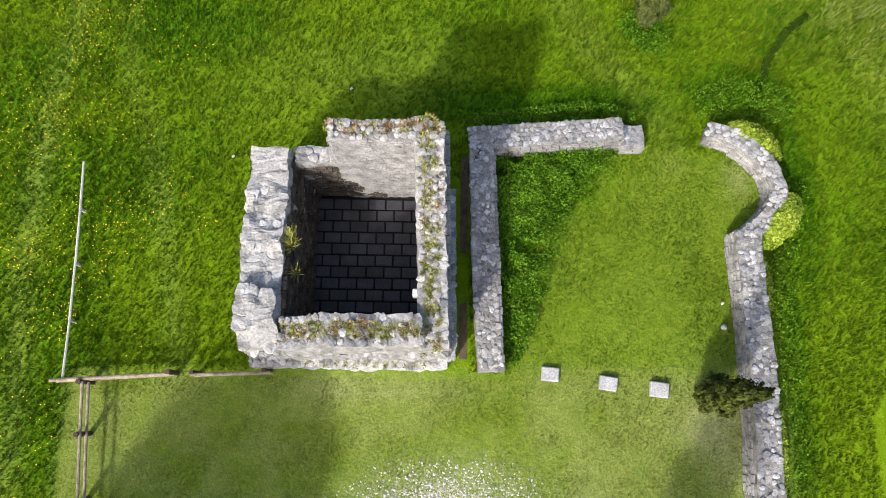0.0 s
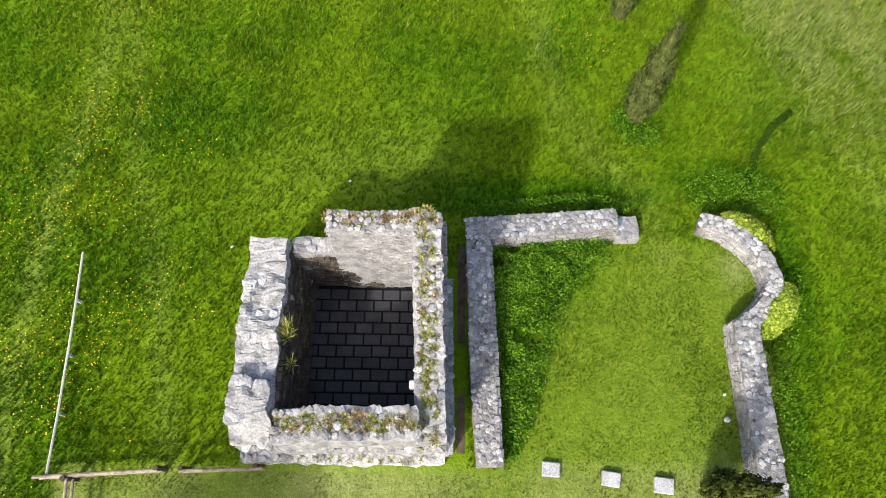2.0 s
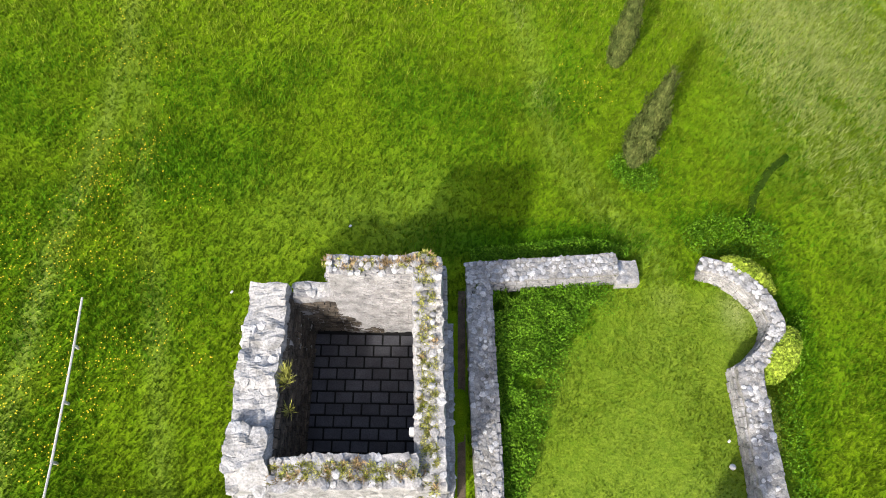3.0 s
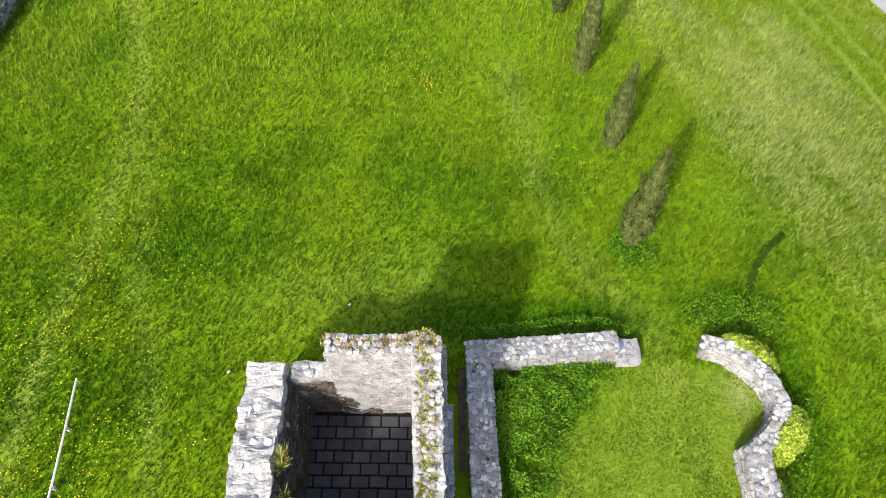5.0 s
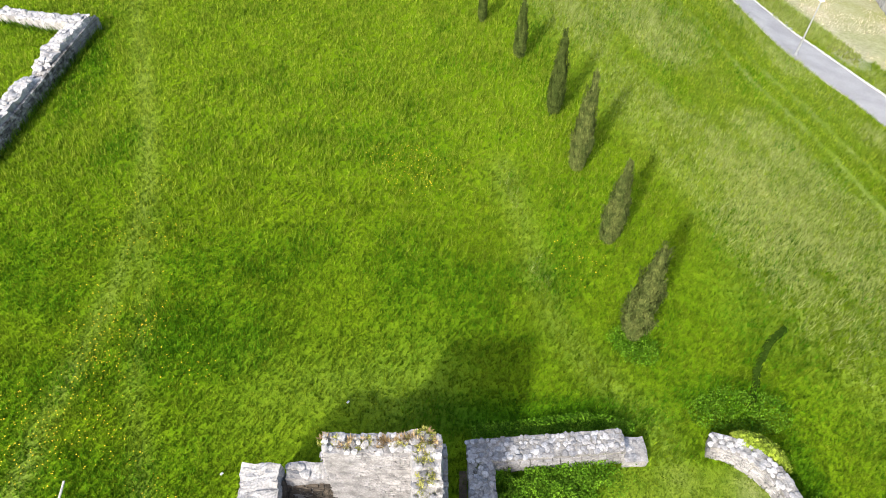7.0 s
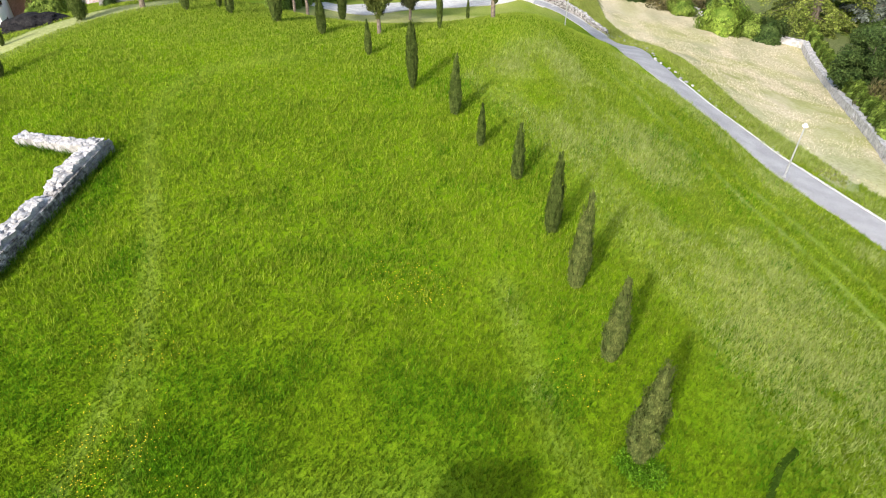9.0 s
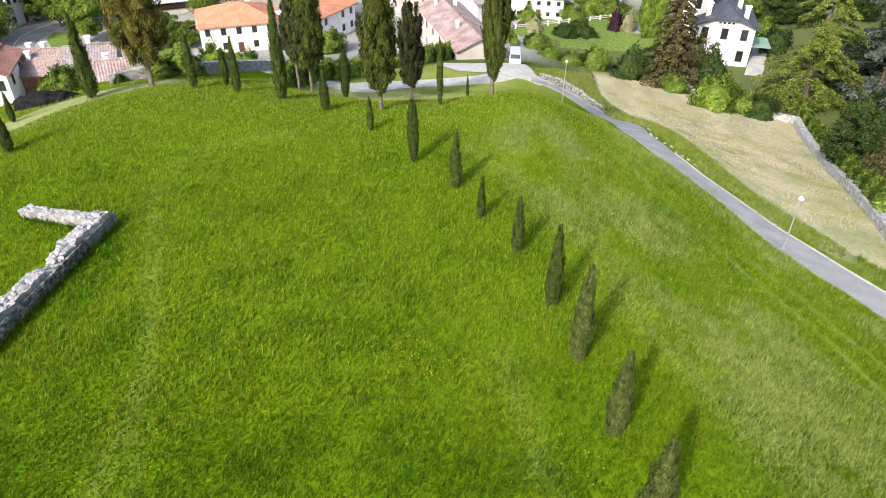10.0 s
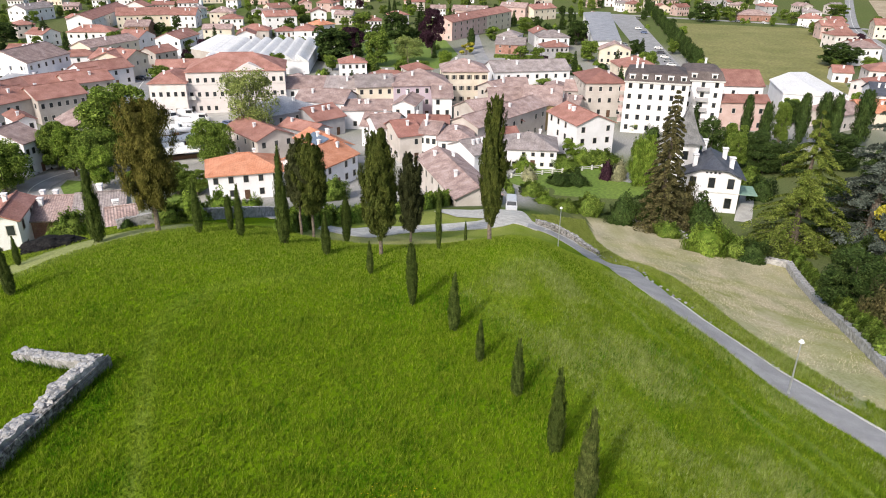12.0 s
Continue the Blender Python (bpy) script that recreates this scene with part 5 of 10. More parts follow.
# ---- houses ----
@lru_cache(None)
def window_mesh(w, h, shutters, frame_name="pale"):
    bm = bmesh.new()
    # one body: a surround whose front is let in for the dark pane
    e = 0.09
    rings = [(-w / 2 - e, w / 2 + e, -e, h + e, 0.05), (-w / 2 - e, w / 2 + e, -e, h + e, -0.04), (-w / 2, w / 2, 0, h, -0.04), (-w / 2 + 0.01, w / 2 - 0.01, 0.01, h - 0.01, -0.008)]
    vs = [[bm.verts.new(p) for p in ((a, y, c), (b, y, c), (b, y, d), (a, y, d))] for a, b, c, d, y in rings]
    for r0, r1 in zip(vs, vs[1:]):
        for k in range(4):
            bm.faces.new((r0[k], r0[(k + 1) % 4], r1[(k + 1) % 4], r1[k]))
    pane = bm.faces.new(vs[-1])
    pane.material_index = 1
    bmesh.ops.recalc_face_normals(bm, faces=bm.faces[:])
    if shutters:
        k = len(bm.faces)
        for s in (-1, 1):
            x = s * (w / 2 + 0.05 + w / 4)
            box(bm, x - w / 4, x + w / 4, -0.06, -0.012, -0.02, h + 0.02)
        bm.faces.ensure_lookup_table()
        for f in bm.faces[k:]:
            f.material_index = 2
    me = bpy.data.meshes.new("window")
    bm.to_mesh(me)
    bm.free()
    for m in (FRAME, GLASS, SHUTTER):
        me.materials.append(m)
    return me


@lru_cache(None)
def chimney_mesh():
    bm = bmesh.new()
    box(bm, -0.28, 0.28, -0.28, 0.28, -1.2, 1.0, 0.02)
    box(bm, -0.36, 0.36, -0.36, 0.36, 1.0, 1.1)
    box(bm, -0.2, 0.2, -0.2, 0.2, 1.1, 1.32)
    box(bm, -0.40, 0.40, -0.40, 0.40, 1.32, 1.42)
    me = bpy.data.meshes.new("chimney")
    bm.to_mesh(me)
    bm.free()
    me.materials.append(WALLS["white"])
    return me


def gable_roof(w, d, rise, over=0.5, thick=0.2):
    """Two slopes, ridge along x, eaves at height 0."""
    hw, hd = w / 2 + over, d / 2 + over
    low = -over * rise / (d / 2)
    v = [(-hw, -hd, low), (hw, -hd, low), (hw, 0, rise), (-hw, 0, rise), (-hw, hd, low), (hw, hd, low)]
    v += [(x, y, z - thick) for x, y, z in v]
    f = [(0, 1, 2, 3), (3, 2, 5, 4), (7, 6, 9, 8), (8, 9, 10, 11), (0, 6, 7, 1), (4, 5, 11, 10), (0, 3, 9, 6), (3, 4, 10, 9), (1, 7, 8, 2), (2, 8, 11, 5)]
    return v, f


def hip_roof(w, d, rise, over=0.5, thick=0.2):
    hw, hd = w / 2 + over, d / 2 + over
    r = max(0.0, (w - d) / 2)
    q = max(0.0, (d - w) / 2)
    low = -over * rise / (min(w, d) / 2)
    v = [(-hw, -hd, low), (hw, -hd, low), (hw, hd, low), (-hw, hd, low), (-r - 0.01, -q - 0.01, rise), (r + 0.01, q + 0.01, rise)]
    v += [(x, y, z - thick) for x, y, z in v[:4]]
    if w >= d:
        f = [(0, 1, 5, 4), (1, 2, 5), (2, 3, 4, 5), (3, 0, 4)]
    else:
        f = [(0, 1, 4), (1, 2, 5, 4), (2, 3, 5), (3, 0, 4, 5)]
    f += [(0, 6, 7, 1), (1, 7, 8, 2), (2, 8, 9, 3), (3, 9, 6, 0), (9, 8, 7, 6)]
    return v, f


def house(x, y, z, rot, w, d, h, kind, roof, wall, storeys, bays, label, chimneys=1, pitch=0.33, seed=0, shut=False, name="house", category="house", solid=1.5, glass=None):
    """A house whose front (local -y) has its middle at x, y. kind: gable, gablep (gable to the front), hip, mansard, flat, bare (openings alone)."""
    g = random.Random(seed)
    t = thing(name, label, category)
    t.matrix_basis = pose(x, y, z, 0, 0, rot)
    turned = kind == "gablep"
    bm = bmesh.new()
    box(bm, -w / 2, w / 2, 0, d, -solid, h)
    rise = (w if turned else min(w, d) if kind == "hip" else d) / 2 * pitch * 1.25
    if kind == "mansard":
        rise = 2.6
    if kind in ("gable", "gablep"):
        # gable ends up to the ridge
        for s in (0, 1):
            if turned:
                yy = s * d
                pts = [(-w / 2, yy, h), (w / 2, yy, h), (0, yy, h + rise)]
                off = (0, 0.3 if s == 0 else -0.3, 0)
            else:
                xx = (-w / 2, w / 2)[s]
                pts = [(xx, 0, h), (xx, d, h), (xx, d / 2, h + rise)]
                off = (0.3 if s == 0 else -0.3, 0, 0)
            a = [bm.verts.new(p) for p in pts]
            b = [bm.verts.new((p[0] + off[0], p[1] + off[1], p[2])) for p in pts]
            bm.faces.new(a)
            bm.faces.new(b[::-1])
            for i in range(3):
                bm.faces.new((a[i], b[i], b[(i + 1) % 3], a[(i + 1) % 3]))
        bmesh.ops.recalc_face_normals(bm, faces=bm.faces[:])
    if kind == "bare":
        bm.free()
    else:
        part("wall", bm, WALLS[wall], t)
    if kind == "bare":
        pass
    elif kind == "mansard":
        v = [(-w / 2 - .3, -0.3, h), (w / 2 + .3, -0.3, h), (w / 2 + .3, d + .3, h), (-w / 2 - .3, d + .3, h),
             (-w / 2 + .7, 0.7, h + 2.3), (w / 2 - .7, 0.7, h + 2.3), (w / 2 - .7, d - .7, h + 2.3), (-w / 2 + .7, d - .7, h + 2.3), (-w / 4, d / 2, h + 3.6), (w / 4, d / 2, h + 3.6)]
        f = [(0, 1, 5, 4), (1, 2, 6, 5), (2, 3, 7, 6), (3, 0, 4, 7), (4, 5, 9, 8), (5, 6, 9), (6, 7, 8, 9), (7, 4, 8), (3, 2, 1, 0)]
        raw("roof", v, f, ROOFS[roof], t)
        bm = bmesh.new()
        box(bm, -w / 2 - 0.35, w / 2 + 0.35, -0.35, d + 0.35, h - 0.35, h - 0.003)
        part("cornice", bm, CONCRETE, t)
        for k in range(max(2, bays - 1)):
            xx = -w / 2 + w * (k + 0.5) / max(2, bays - 1)
            bm = bmesh.new()
            box(bm, -0.75, 0.75, -0.1, 1.1, 0.35, 1.75)
            box(bm, -0.9, 0.9, -0.2, 1.2, 1.75, 1.87)
            dm = part("dormer", bm, WALLS["white"], t)
            dm.location = (xx, 0.1, h)
            wn_ = link("window", window_mesh(0.9, 0.9, False), None, dm)
            wn_.location = (0, -0.12, 0.6)
    elif kind == "flat":
        bm = bmesh.new()
        box(bm, -w / 2 - 0.2, w / 2 + 0.2, -0.2, d + 0.2, h - 0.003, h + 0.35, 0.05)
        part("roof", bm, ROOFS[roof], t)
    else:
        if kind == "hip":
            v, f = hip_roof(w, d, rise)
        elif turned:
            v, f = gable_roof(d, w, rise)
        else:
            v, f = gable_roof(w, d, rise)
        # sag and unevenness of old roofs
        v = [(a, b, c + 0.05 * noise.noise(Vector((a * 0.3 + x, b * 0.3 + y, 0)))) for a, b, c in v]
        rf = raw("roof", v, f, ROOFS[roof], t)
        rf.matrix_basis = pose(0, d / 2, h + 0.2, 0, 0, 90 if turned else 0)
        bm = bmesh.new()
        half = (w - min(w, d)) / 2 if kind == "hip" else (d if turned else w) / 2 + 0.45
        if half > 0.6:
            rod(bm, (-half, 0, rise + 0.05), (half, 0, rise + 0.05), 0.13, 0.13, 6)
            part("ridge", bm, ROOFS[roof], rf)
    # windows on the front and on both sides
    sh = h / max(storeys, 1)
    ww, wh = (0.95, 1.35) if h / max(storeys, 1) > 2.5 else (0.8, 0.9)
    if glass:
        ww, wh = glass
    me = window_mesh(0.8 if shut else ww, wh, shut)
    for s in range(storeys):
        zz = s * sh + (0.95 if sh > 2.6 else 0.7)
        for k in range(bays):
            if g.random() < 0.08:
                continue
            xx = -w / 2 + w * (k + 0.5) / bays
            if s == 0 and k == bays // 2 and d > 5:
                bm = bmesh.new()
                box(bm, -0.55, 0.55, -0.04, 0.05, -zz, 2.15 - zz, 0.01)
                o = part("door", bm, DOOR, t)
            else:
                o = link("window", me, None, t)
            o.matrix_basis = pose(xx, 0, zz)
        nside = max(1, int(d / 3.6))
        for k in range(nside):
            yy = d * (k + 0.5) / nside
            for sx, turn in ((-w / 2, -90), (w / 2, 90)):
                if g.random() < 0.25:
                    continue
                o = link("window", me, None, t)
                o.matrix_basis = pose(sx, yy, zz, 0, 0, turn)
    for k in range(1 if w < 7 else chimneys):
        o = link("chimney", chimney_mesh(), None, t)
        if turned:
            cx, cy = g.choice((-1, 1)) * w * 0.18, d * g.uniform(0.25, 0.85)
            cz = h + rise * (1 - abs(cx) / (w / 2))
        else:
            cx, cy = w * g.uniform(-0.35, 0.35), d * (0.5 + g.choice((-0.2, 0.22)))
            cz = h + rise * (1 - abs(cy - d / 2) / (d / 2))
            if kind == "hip":
                cx *= 0.6
        if kind == "mansard":
            cz = h + 3.2
        o.matrix_basis = pose(cx, cy, cz + 0.15) @ Matrix.Diagonal((1, 1, g.uniform(0.7, 1.0), 1))
    return t


house(-40.4, 135.3, -25.6, 18, 14.8, 11.7, 5.7, 'hip', 'orange', 'white', 2, 5, "white two-storey house with orange tiled hipped roof", 1, seed=0)
house(-23.0, 145.0, -26.0, 62, 14.8, 11.7, 5.7, 'gable', 'orange', 'white', 2, 5, "white two-storey house with orange tiled roof", 2, seed=1)
house(-24.4, 153.3, -26.0, 37, 8.2, 13.0, 6.6, 'gablep', 'orange', 'white', 2, 3, "white house with orange tiled roof and solar panels", 3, seed=2)
house(-40.4, 162.9, -26.0, 41, 9.8, 16.9, 6.1, 'gablep', 'red', 'beige', 2, 3, "beige two-storey house with red tiled roof", 1, seed=3)
house(-40.3, 188.1, -26.0, 44, 15.2, 14.3, 6.6, 'hip', 'grey', 'grey', 2, 3, "grey two-storey house with grey hipped roof", 2, seed=4)
house(-1.7, 133.2, -25.9, -73, 27.3, 8.8, 6.6, 'gable', 'brown', 'beige', 2, 6, "beige two-storey house with weathered brown tiled roof", 3, seed=5)
house(-13.6, 171.7, -26.0, 22, 6.7, 10.4, 6.6, 'gable', 'brown', 'white', 2, 2, "white two-storey house with weathered brown tiled roof", 1, seed=6)
house(-8.1, 164.3, -26.0, 24, 5.8, 11.7, 6.6, 'gable', 'rust', 'beige', 2, 2, "beige two-storey house with dark red tiled roof", 2, seed=7)
house(-4.0, 165.1, -26.0, -18, 4.6, 9.1, 6.9, 'gable', 'brown', 'white', 2, 3, "white two-storey house with weathered brown tiled roof", 3, seed=8)
house(2.7, 161.0, -26.0, -1, 8.4, 11.7, 6.6, 'hip', 'brown', 'white', 2, 3, "white two-storey house with weathered brown tiled hipped roof", 1, seed=9)
house(20.0, 159.9, -26.0, -6, 13.3, 11.7, 4.8, 'hip', 'greybrown', 'white', 2, 6, "white two-storey house with lichened grey-brown tiled hipped roof", 2, seed=10)
house(37.4, 169.0, -26.0, 19, 10.4, 15.6, 8.8, 'gablep', 'red', 'white', 3, 3, "white three-storey house with red tiled roof", 3, seed=11)
house(27.6, 197.4, -26.0, -9, 10.5, 16.9, 7.2, 'gable', 'brown', 'yellow', 2, 3, "yellow two-storey house with weathered brown tiled roof", 1, seed=12, shut=True)
house(34.9, 202.4, -26.0, 3, 3.0, 10.4, 6.1, 'gable', 'brown', 'beige', 2, 1, "beige two-storey house with weathered brown tiled roof", 2, seed=13)
house(18.0, 183.5, -26.0, 24, 6.7, 18.2, 5.5, 'gablep', 'rust', 'pink', 2, 2, "pink two-storey house with dark red tiled roof", 3, seed=14)
house(4.5, 171.4, -26.0, -38, 9.6, 33.0, 7.7, 'gablep', 'brown', 'beige', 2, 3, "beige two-storey house with weathered brown tiled roof", 1, seed=15)
house(-31.4, 211.8, -26.0, -2, 9.8, 11.7, 8.2, 'gable', 'greybrown', 'white', 2, 4, "white two-storey house with lichened grey-brown tiled roof", 2, seed=16)
house(-20.7, 209.0, -26.0, 12, 11.0, 11.7, 9.4, 'gable', 'greybrown', 'cream', 3, 4, "cream three-storey house with lichened grey-brown tiled roof", 3, seed=17)
house(-6.8, 209.6, -26.0, 9, 17.0, 15.6, 9.9, 'hip', 'brown', 'lilac', 3, 6, "lilac three-storey house with weathered brown tiled hipped roof", 1, seed=18)
house(6.7, 230.2, -26.0, 4, 14.8, 14.3, 10.5, 'hip', 'brown', 'cream', 3, 6, "cream three-storey house with weathered brown tiled hipped roof", 2, seed=19, shut=True)
house(31.2, 251.9, -26.0, 13, 28.4, 13.0, 7.2, 'gable', 'greybrown', 'white', 2, 8, "white two-storey house with lichened grey-brown tiled roof", 3, seed=20)
house(-43.7, 219.9, -26.0, 11, 12.6, 11.7, 6.6, 'gable', 'brown', 'white', 2, 3, "white two-storey house with weathered brown tiled roof", 1, seed=21)
house(-35.8, 197.8, -26.0, -12, 14.6, 11.7, 7.2, 'gable', 'brown', 'white', 2, 3, "white two-storey house with weathered brown tiled roof", 2, seed=22)
house(-22.0, 195.4, -26.0, 3, 13.7, 9.1, 5.5, 'gable', 'brown', 'white', 1, 2, "white one-storey house with weathered brown tiled roof", 3, seed=23)
house(-11.6, 194.3, -26.0, -10, 6.3, 11.7, 7.2, 'gablep', 'brown', 'white', 2, 2, "white two-storey house with weathered brown tiled roof", 1, seed=24)
house(-11.8, 195.4, -26.0, 3, 6.4, 6.5, 3.9, 'gable', 'brown', 'white', 1, 1, "white one-storey house with weathered brown tiled roof", 2, seed=25)
house(-0.6, 197.6, -26.0, 3, 5.3, 11.7, 8.8, 'gable', 'brown', 'white', 3, 2, "white three-storey house with weathered brown tiled roof", 3, seed=26)
house(-63.6, 214.0, -26.0, 11, 29.1, 18.7, 12.7, 'hip', 'red', 'cream2', 3, 13, "large cream three-storey town hall with pediment", 1, seed=27)
house(-82.6, 208.1, -26.0, 8, 10.6, 17.6, 9.9, 'hip', 'red', 'cream2', 2, 5, "pale cream two-storey house with red tiled hipped roof", 2, seed=28)
house(58.5, 193.6, -26.0, -14, 17.0, 14.3, 14.5, 'mansard', 'umber', 'white', 5, 6, "white five-storey apartment block with balconies and mansard roof", 3, seed=29)
house(73.2, 199.0, -26.0, -12, 11.0, 14.3, 14.2, 'mansard', 'umber', 'white', 5, 3, "white five-storey apartment wing with mansard roof", 1, seed=30)
house(49.0, 213.6, -26.0, 3, 12.2, 16.9, 10.5, 'hip', 'rust', 'beige', 3, 4, "beige three-storey house with dark red tiled hipped roof", 2, seed=31)
house(93.3, 226.4, -26.0, -5, 18.4, 16.9, 7.7, 'gable', 'red', 'white', 2, 5, "white two-storey house with red tiled roof", 3, seed=32)
house(84.9, 198.7, -26.0, -2, 15.4, 6.5, 8.2, 'gable', 'red', 'pink', 2, 4, "pink two-storey house with red tiled roof", 1, seed=33)
house(-138.3, 247.9, -26.0, 82, 22.7, 16.9, 10.5, 'gable', 'brown', 'white', 3, 6, "white three-storey house with weathered brown tiled roof", 2, seed=34)
house(-121.6, 190.4, -26.0, 66, 20.6, 13.0, 7.2, 'gable', 'red', 'beige', 2, 8, "beige two-storey house with red tiled roof", 3, seed=35)
house(-110.5, 200.7, -26.0, 51, 13.7, 13.0, 7.2, 'gable', 'red', 'beige', 2, 6, "beige two-storey house with red tiled roof", 1, seed=36)
house(-121.5, 227.8, -26.0, 54, 25.1, 10.4, 6.6, 'gable', 'red', 'white', 2, 6, "white two-storey house with red tiled roof", 2, seed=37)
house(-126.9, 266.8, -26.0, -15, 16.0, 13.0, 7.2, 'gable', 'red', 'cream', 2, 4, "cream two-storey house with red tiled roof", 3, seed=38)
house(-119.5, 271.5, -26.0, 93, 13.6, 13.0, 7.2, 'gable', 'red', 'cream', 2, 2, "cream two-storey house with red tiled roof", 1, seed=39)
house(-107.1, 175.2, -26.0, 45, 4.5, 10.4, 6.6, 'gablep', 'red', 'white', 2, 2, "white two-storey house with red tiled roof", 2, seed=40)
house(-95.8, 172.0, -26.0, -49, 13.2, 13.0, 6.6, 'gable', 'brown', 'beige', 2, 3, "beige two-storey house with weathered brown tiled roof", 3, seed=41)
house(-92.6, 152.9, -26.0, 81, 7.3, 13.0, 7.7, 'gable', 'brown', 'white', 2, 4, "white two-storey house with weathered brown tiled roof", 1, seed=42)
house(-170.0, 344.1, -26.0, 5, 20.5, 11.7, 7.2, 'hip', 'red', 'white', 2, 6, "white two-storey house with red tiled hipped roof", 2, seed=43)
house(-197.0, 398.4, -26.0, 52, 7.9, 15.6, 7.2, 'gablep', 'red', 'white', 2, 2, "white two-storey house with red tiled roof", 3, seed=44)
house(-196.4, 428.2, -26.0, 99, 75.5, 13.0, 7.7, 'gable', 'red', 'white', 2, 8, "white two-storey house with red tiled roof", 1, seed=45)
house(-175.3, 421.9, -26.0, 19, 28.9, 15.6, 7.2, 'gable', 'red', 'cream', 2, 9, "cream two-storey house with red tiled roof", 2, seed=46)
house(-153.3, 424.3, -26.0, 6, 14.3, 15.6, 7.2, 'gable', 'red', 'white', 2, 4, "white two-storey house with red tiled roof", 3, seed=47)
house(-138.8, 334.8, -26.0, 76, 12.7, 11.7, 6.6, 'gablep', 'red', 'white', 2, 2, "white two-storey house with red tiled roof", 1, seed=48)
house(-120.1, 287.0, -26.0, -25, 9.2, 11.7, 6.6, 'gablep', 'red', 'beige', 2, 2, "beige two-storey house with red tiled roof", 2, seed=49)
house(-118.1, 332.5, -26.0, 84, 20.2, 11.7, 7.2, 'gable', 'red', 'white', 2, 3, "white two-storey house with red tiled roof", 3, seed=50)
house(-134.6, 437.2, -26.0, 7, 13.8, 13.0, 7.7, 'hip', 'brown', 'cream', 2, 4, "cream two-storey house with weathered brown tiled hipped roof", 1, seed=51)
house(-161.3, 377.5, -26.0, 6, 12.0, 11.7, 6.1, 'gable', 'brown', 'wood', 2, 3, "brown boarded two-storey house with weathered brown tiled roof", 2, seed=52)
house(-141.6, 307.6, -26.0, 71, 28.1, 10.4, 7.2, 'gable', 'brown', 'cream', 2, 6, "cream two-storey house with weathered brown tiled roof", 3, seed=53)
house(-101.0, 380.3, -26.0, 5, 15.5, 11.7, 4.4, 'hip', 'red', 'beige', 1, 3, "beige one-storey house with red tiled hipped roof", 1, seed=54)
house(-95.7, 424.4, -26.0, 26, 18.2, 11.7, 7.2, 'gable', 'red', 'white', 2, 4, "white two-storey house with red tiled roof", 2, seed=55)
house(-69.9, 360.0, -26.0, 5, 11.1, 13.0, 7.2, 'hip', 'red', 'white', 2, 3, "white two-storey house with red tiled hipped roof", 3, seed=56)
house(-108.3, 481.8, -26.0, 40, 14.4, 11.7, 6.6, 'gable', 'red', 'cream', 2, 3, "cream two-storey house with red tiled roof", 1, seed=57)
house(-63.9, 391.2, -26.0, 51, 11.0, 10.4, 6.6, 'hip', 'orange', 'white', 2, 2, "white two-storey house with orange tiled hipped roof", 2, seed=58)
house(-252.3, 454.4, -26.0, 77, 23.6, 13.0, 7.2, 'gable', 'greybrown', 'white', 2, 5, "white two-storey house with lichened grey-brown tiled roof", 3, seed=59)
house(-217.3, 374.6, -26.0, 40, 8.9, 11.7, 6.6, 'hip', 'red', 'beige', 2, 3, "beige two-storey house with red tiled hipped roof", 1, seed=60)
house(-195.6, 342.3, -26.0, -19, 10.4, 10.4, 6.1, 'gable', 'red', 'white', 2, 2, "white two-storey house with red tiled roof", 2, seed=61)
house(13.6, 400.2, -26.0, 61, 41.8, 11.7, 9.4, 'gable', 'red', 'pink', 3, 6, "pink three-storey house with red tiled roof", 3, seed=62)
house(31.9, 432.7, -26.0, 60, 32.7, 11.7, 9.4, 'gable', 'red', 'cream', 3, 4, "cream three-storey house with red tiled roof", 1, seed=63)
house(44.3, 486.0, -26.0, -20, 17.4, 11.7, 8.2, 'gable', 'brown', 'pink', 2, 4, "pink two-storey house with weathered brown tiled roof", 2, seed=64)
house(66.7, 491.1, -26.0, 40, 22.0, 11.7, 7.2, 'gable', 'red', 'cream', 2, 4, "cream two-storey house with red tiled roof", 3, seed=65)
house(14.5, 459.4, -26.0, -13, 21.7, 11.7, 8.2, 'gable', 'brown', 'pink', 2, 5, "pink two-storey house with weathered brown tiled roof", 1, seed=66)
house(52.9, 349.4, -26.0, 5, 14.7, 11.7, 6.6, 'hip', 'greybrown', 'white', 2, 4, "white two-storey house with lichened grey-brown tiled hipped roof", 2, seed=67)
house(51.8, 337.6, -26.0, 5, 11.3, 6.5, 3.7, 'gable', 'greybrown', 'white', 1, 2, "white one-storey house with lichened grey-brown tiled roof", 3, seed=68)
house(30.4, 338.5, -26.0, -11, 13.6, 11.7, 4.4, 'gable', 'greybrown', 'brick', 2, 3, "brick two-storey house with lichened grey-brown tiled roof", 1, seed=69)
house(30.4, 356.0, -26.0, -20, 10.1, 11.7, 6.1, 'hip', 'greybrown', 'white', 2, 3, "white two-storey house with lichened grey-brown tiled hipped roof", 2, seed=70)
house(73.2, 267.4, -26.0, 4, 14.5, 13.0, 6.6, 'hip', 'red', 'cream', 2, 4, "cream two-storey house with red tiled hipped roof", 3, seed=71)
house(209.9, 497.3, -26.0, -14, 21.2, 13.0, 4.0, 'hip', 'brown', 'brick', 1, 4, "brick one-storey house with weathered brown tiled hipped roof", 1, seed=72)
house(234.9, 468.9, -26.0, -20, 15.5, 11.7, 5.0, 'hip', 'red', 'white', 2, 3, "white two-storey house with red tiled hipped roof", 2, seed=73)
house(216.7, 406.0, -26.0, -7, 12.6, 10.4, 7.2, 'gable', 'red', 'pink', 2, 3, "pink two-storey house with red tiled roof", 3, seed=74)
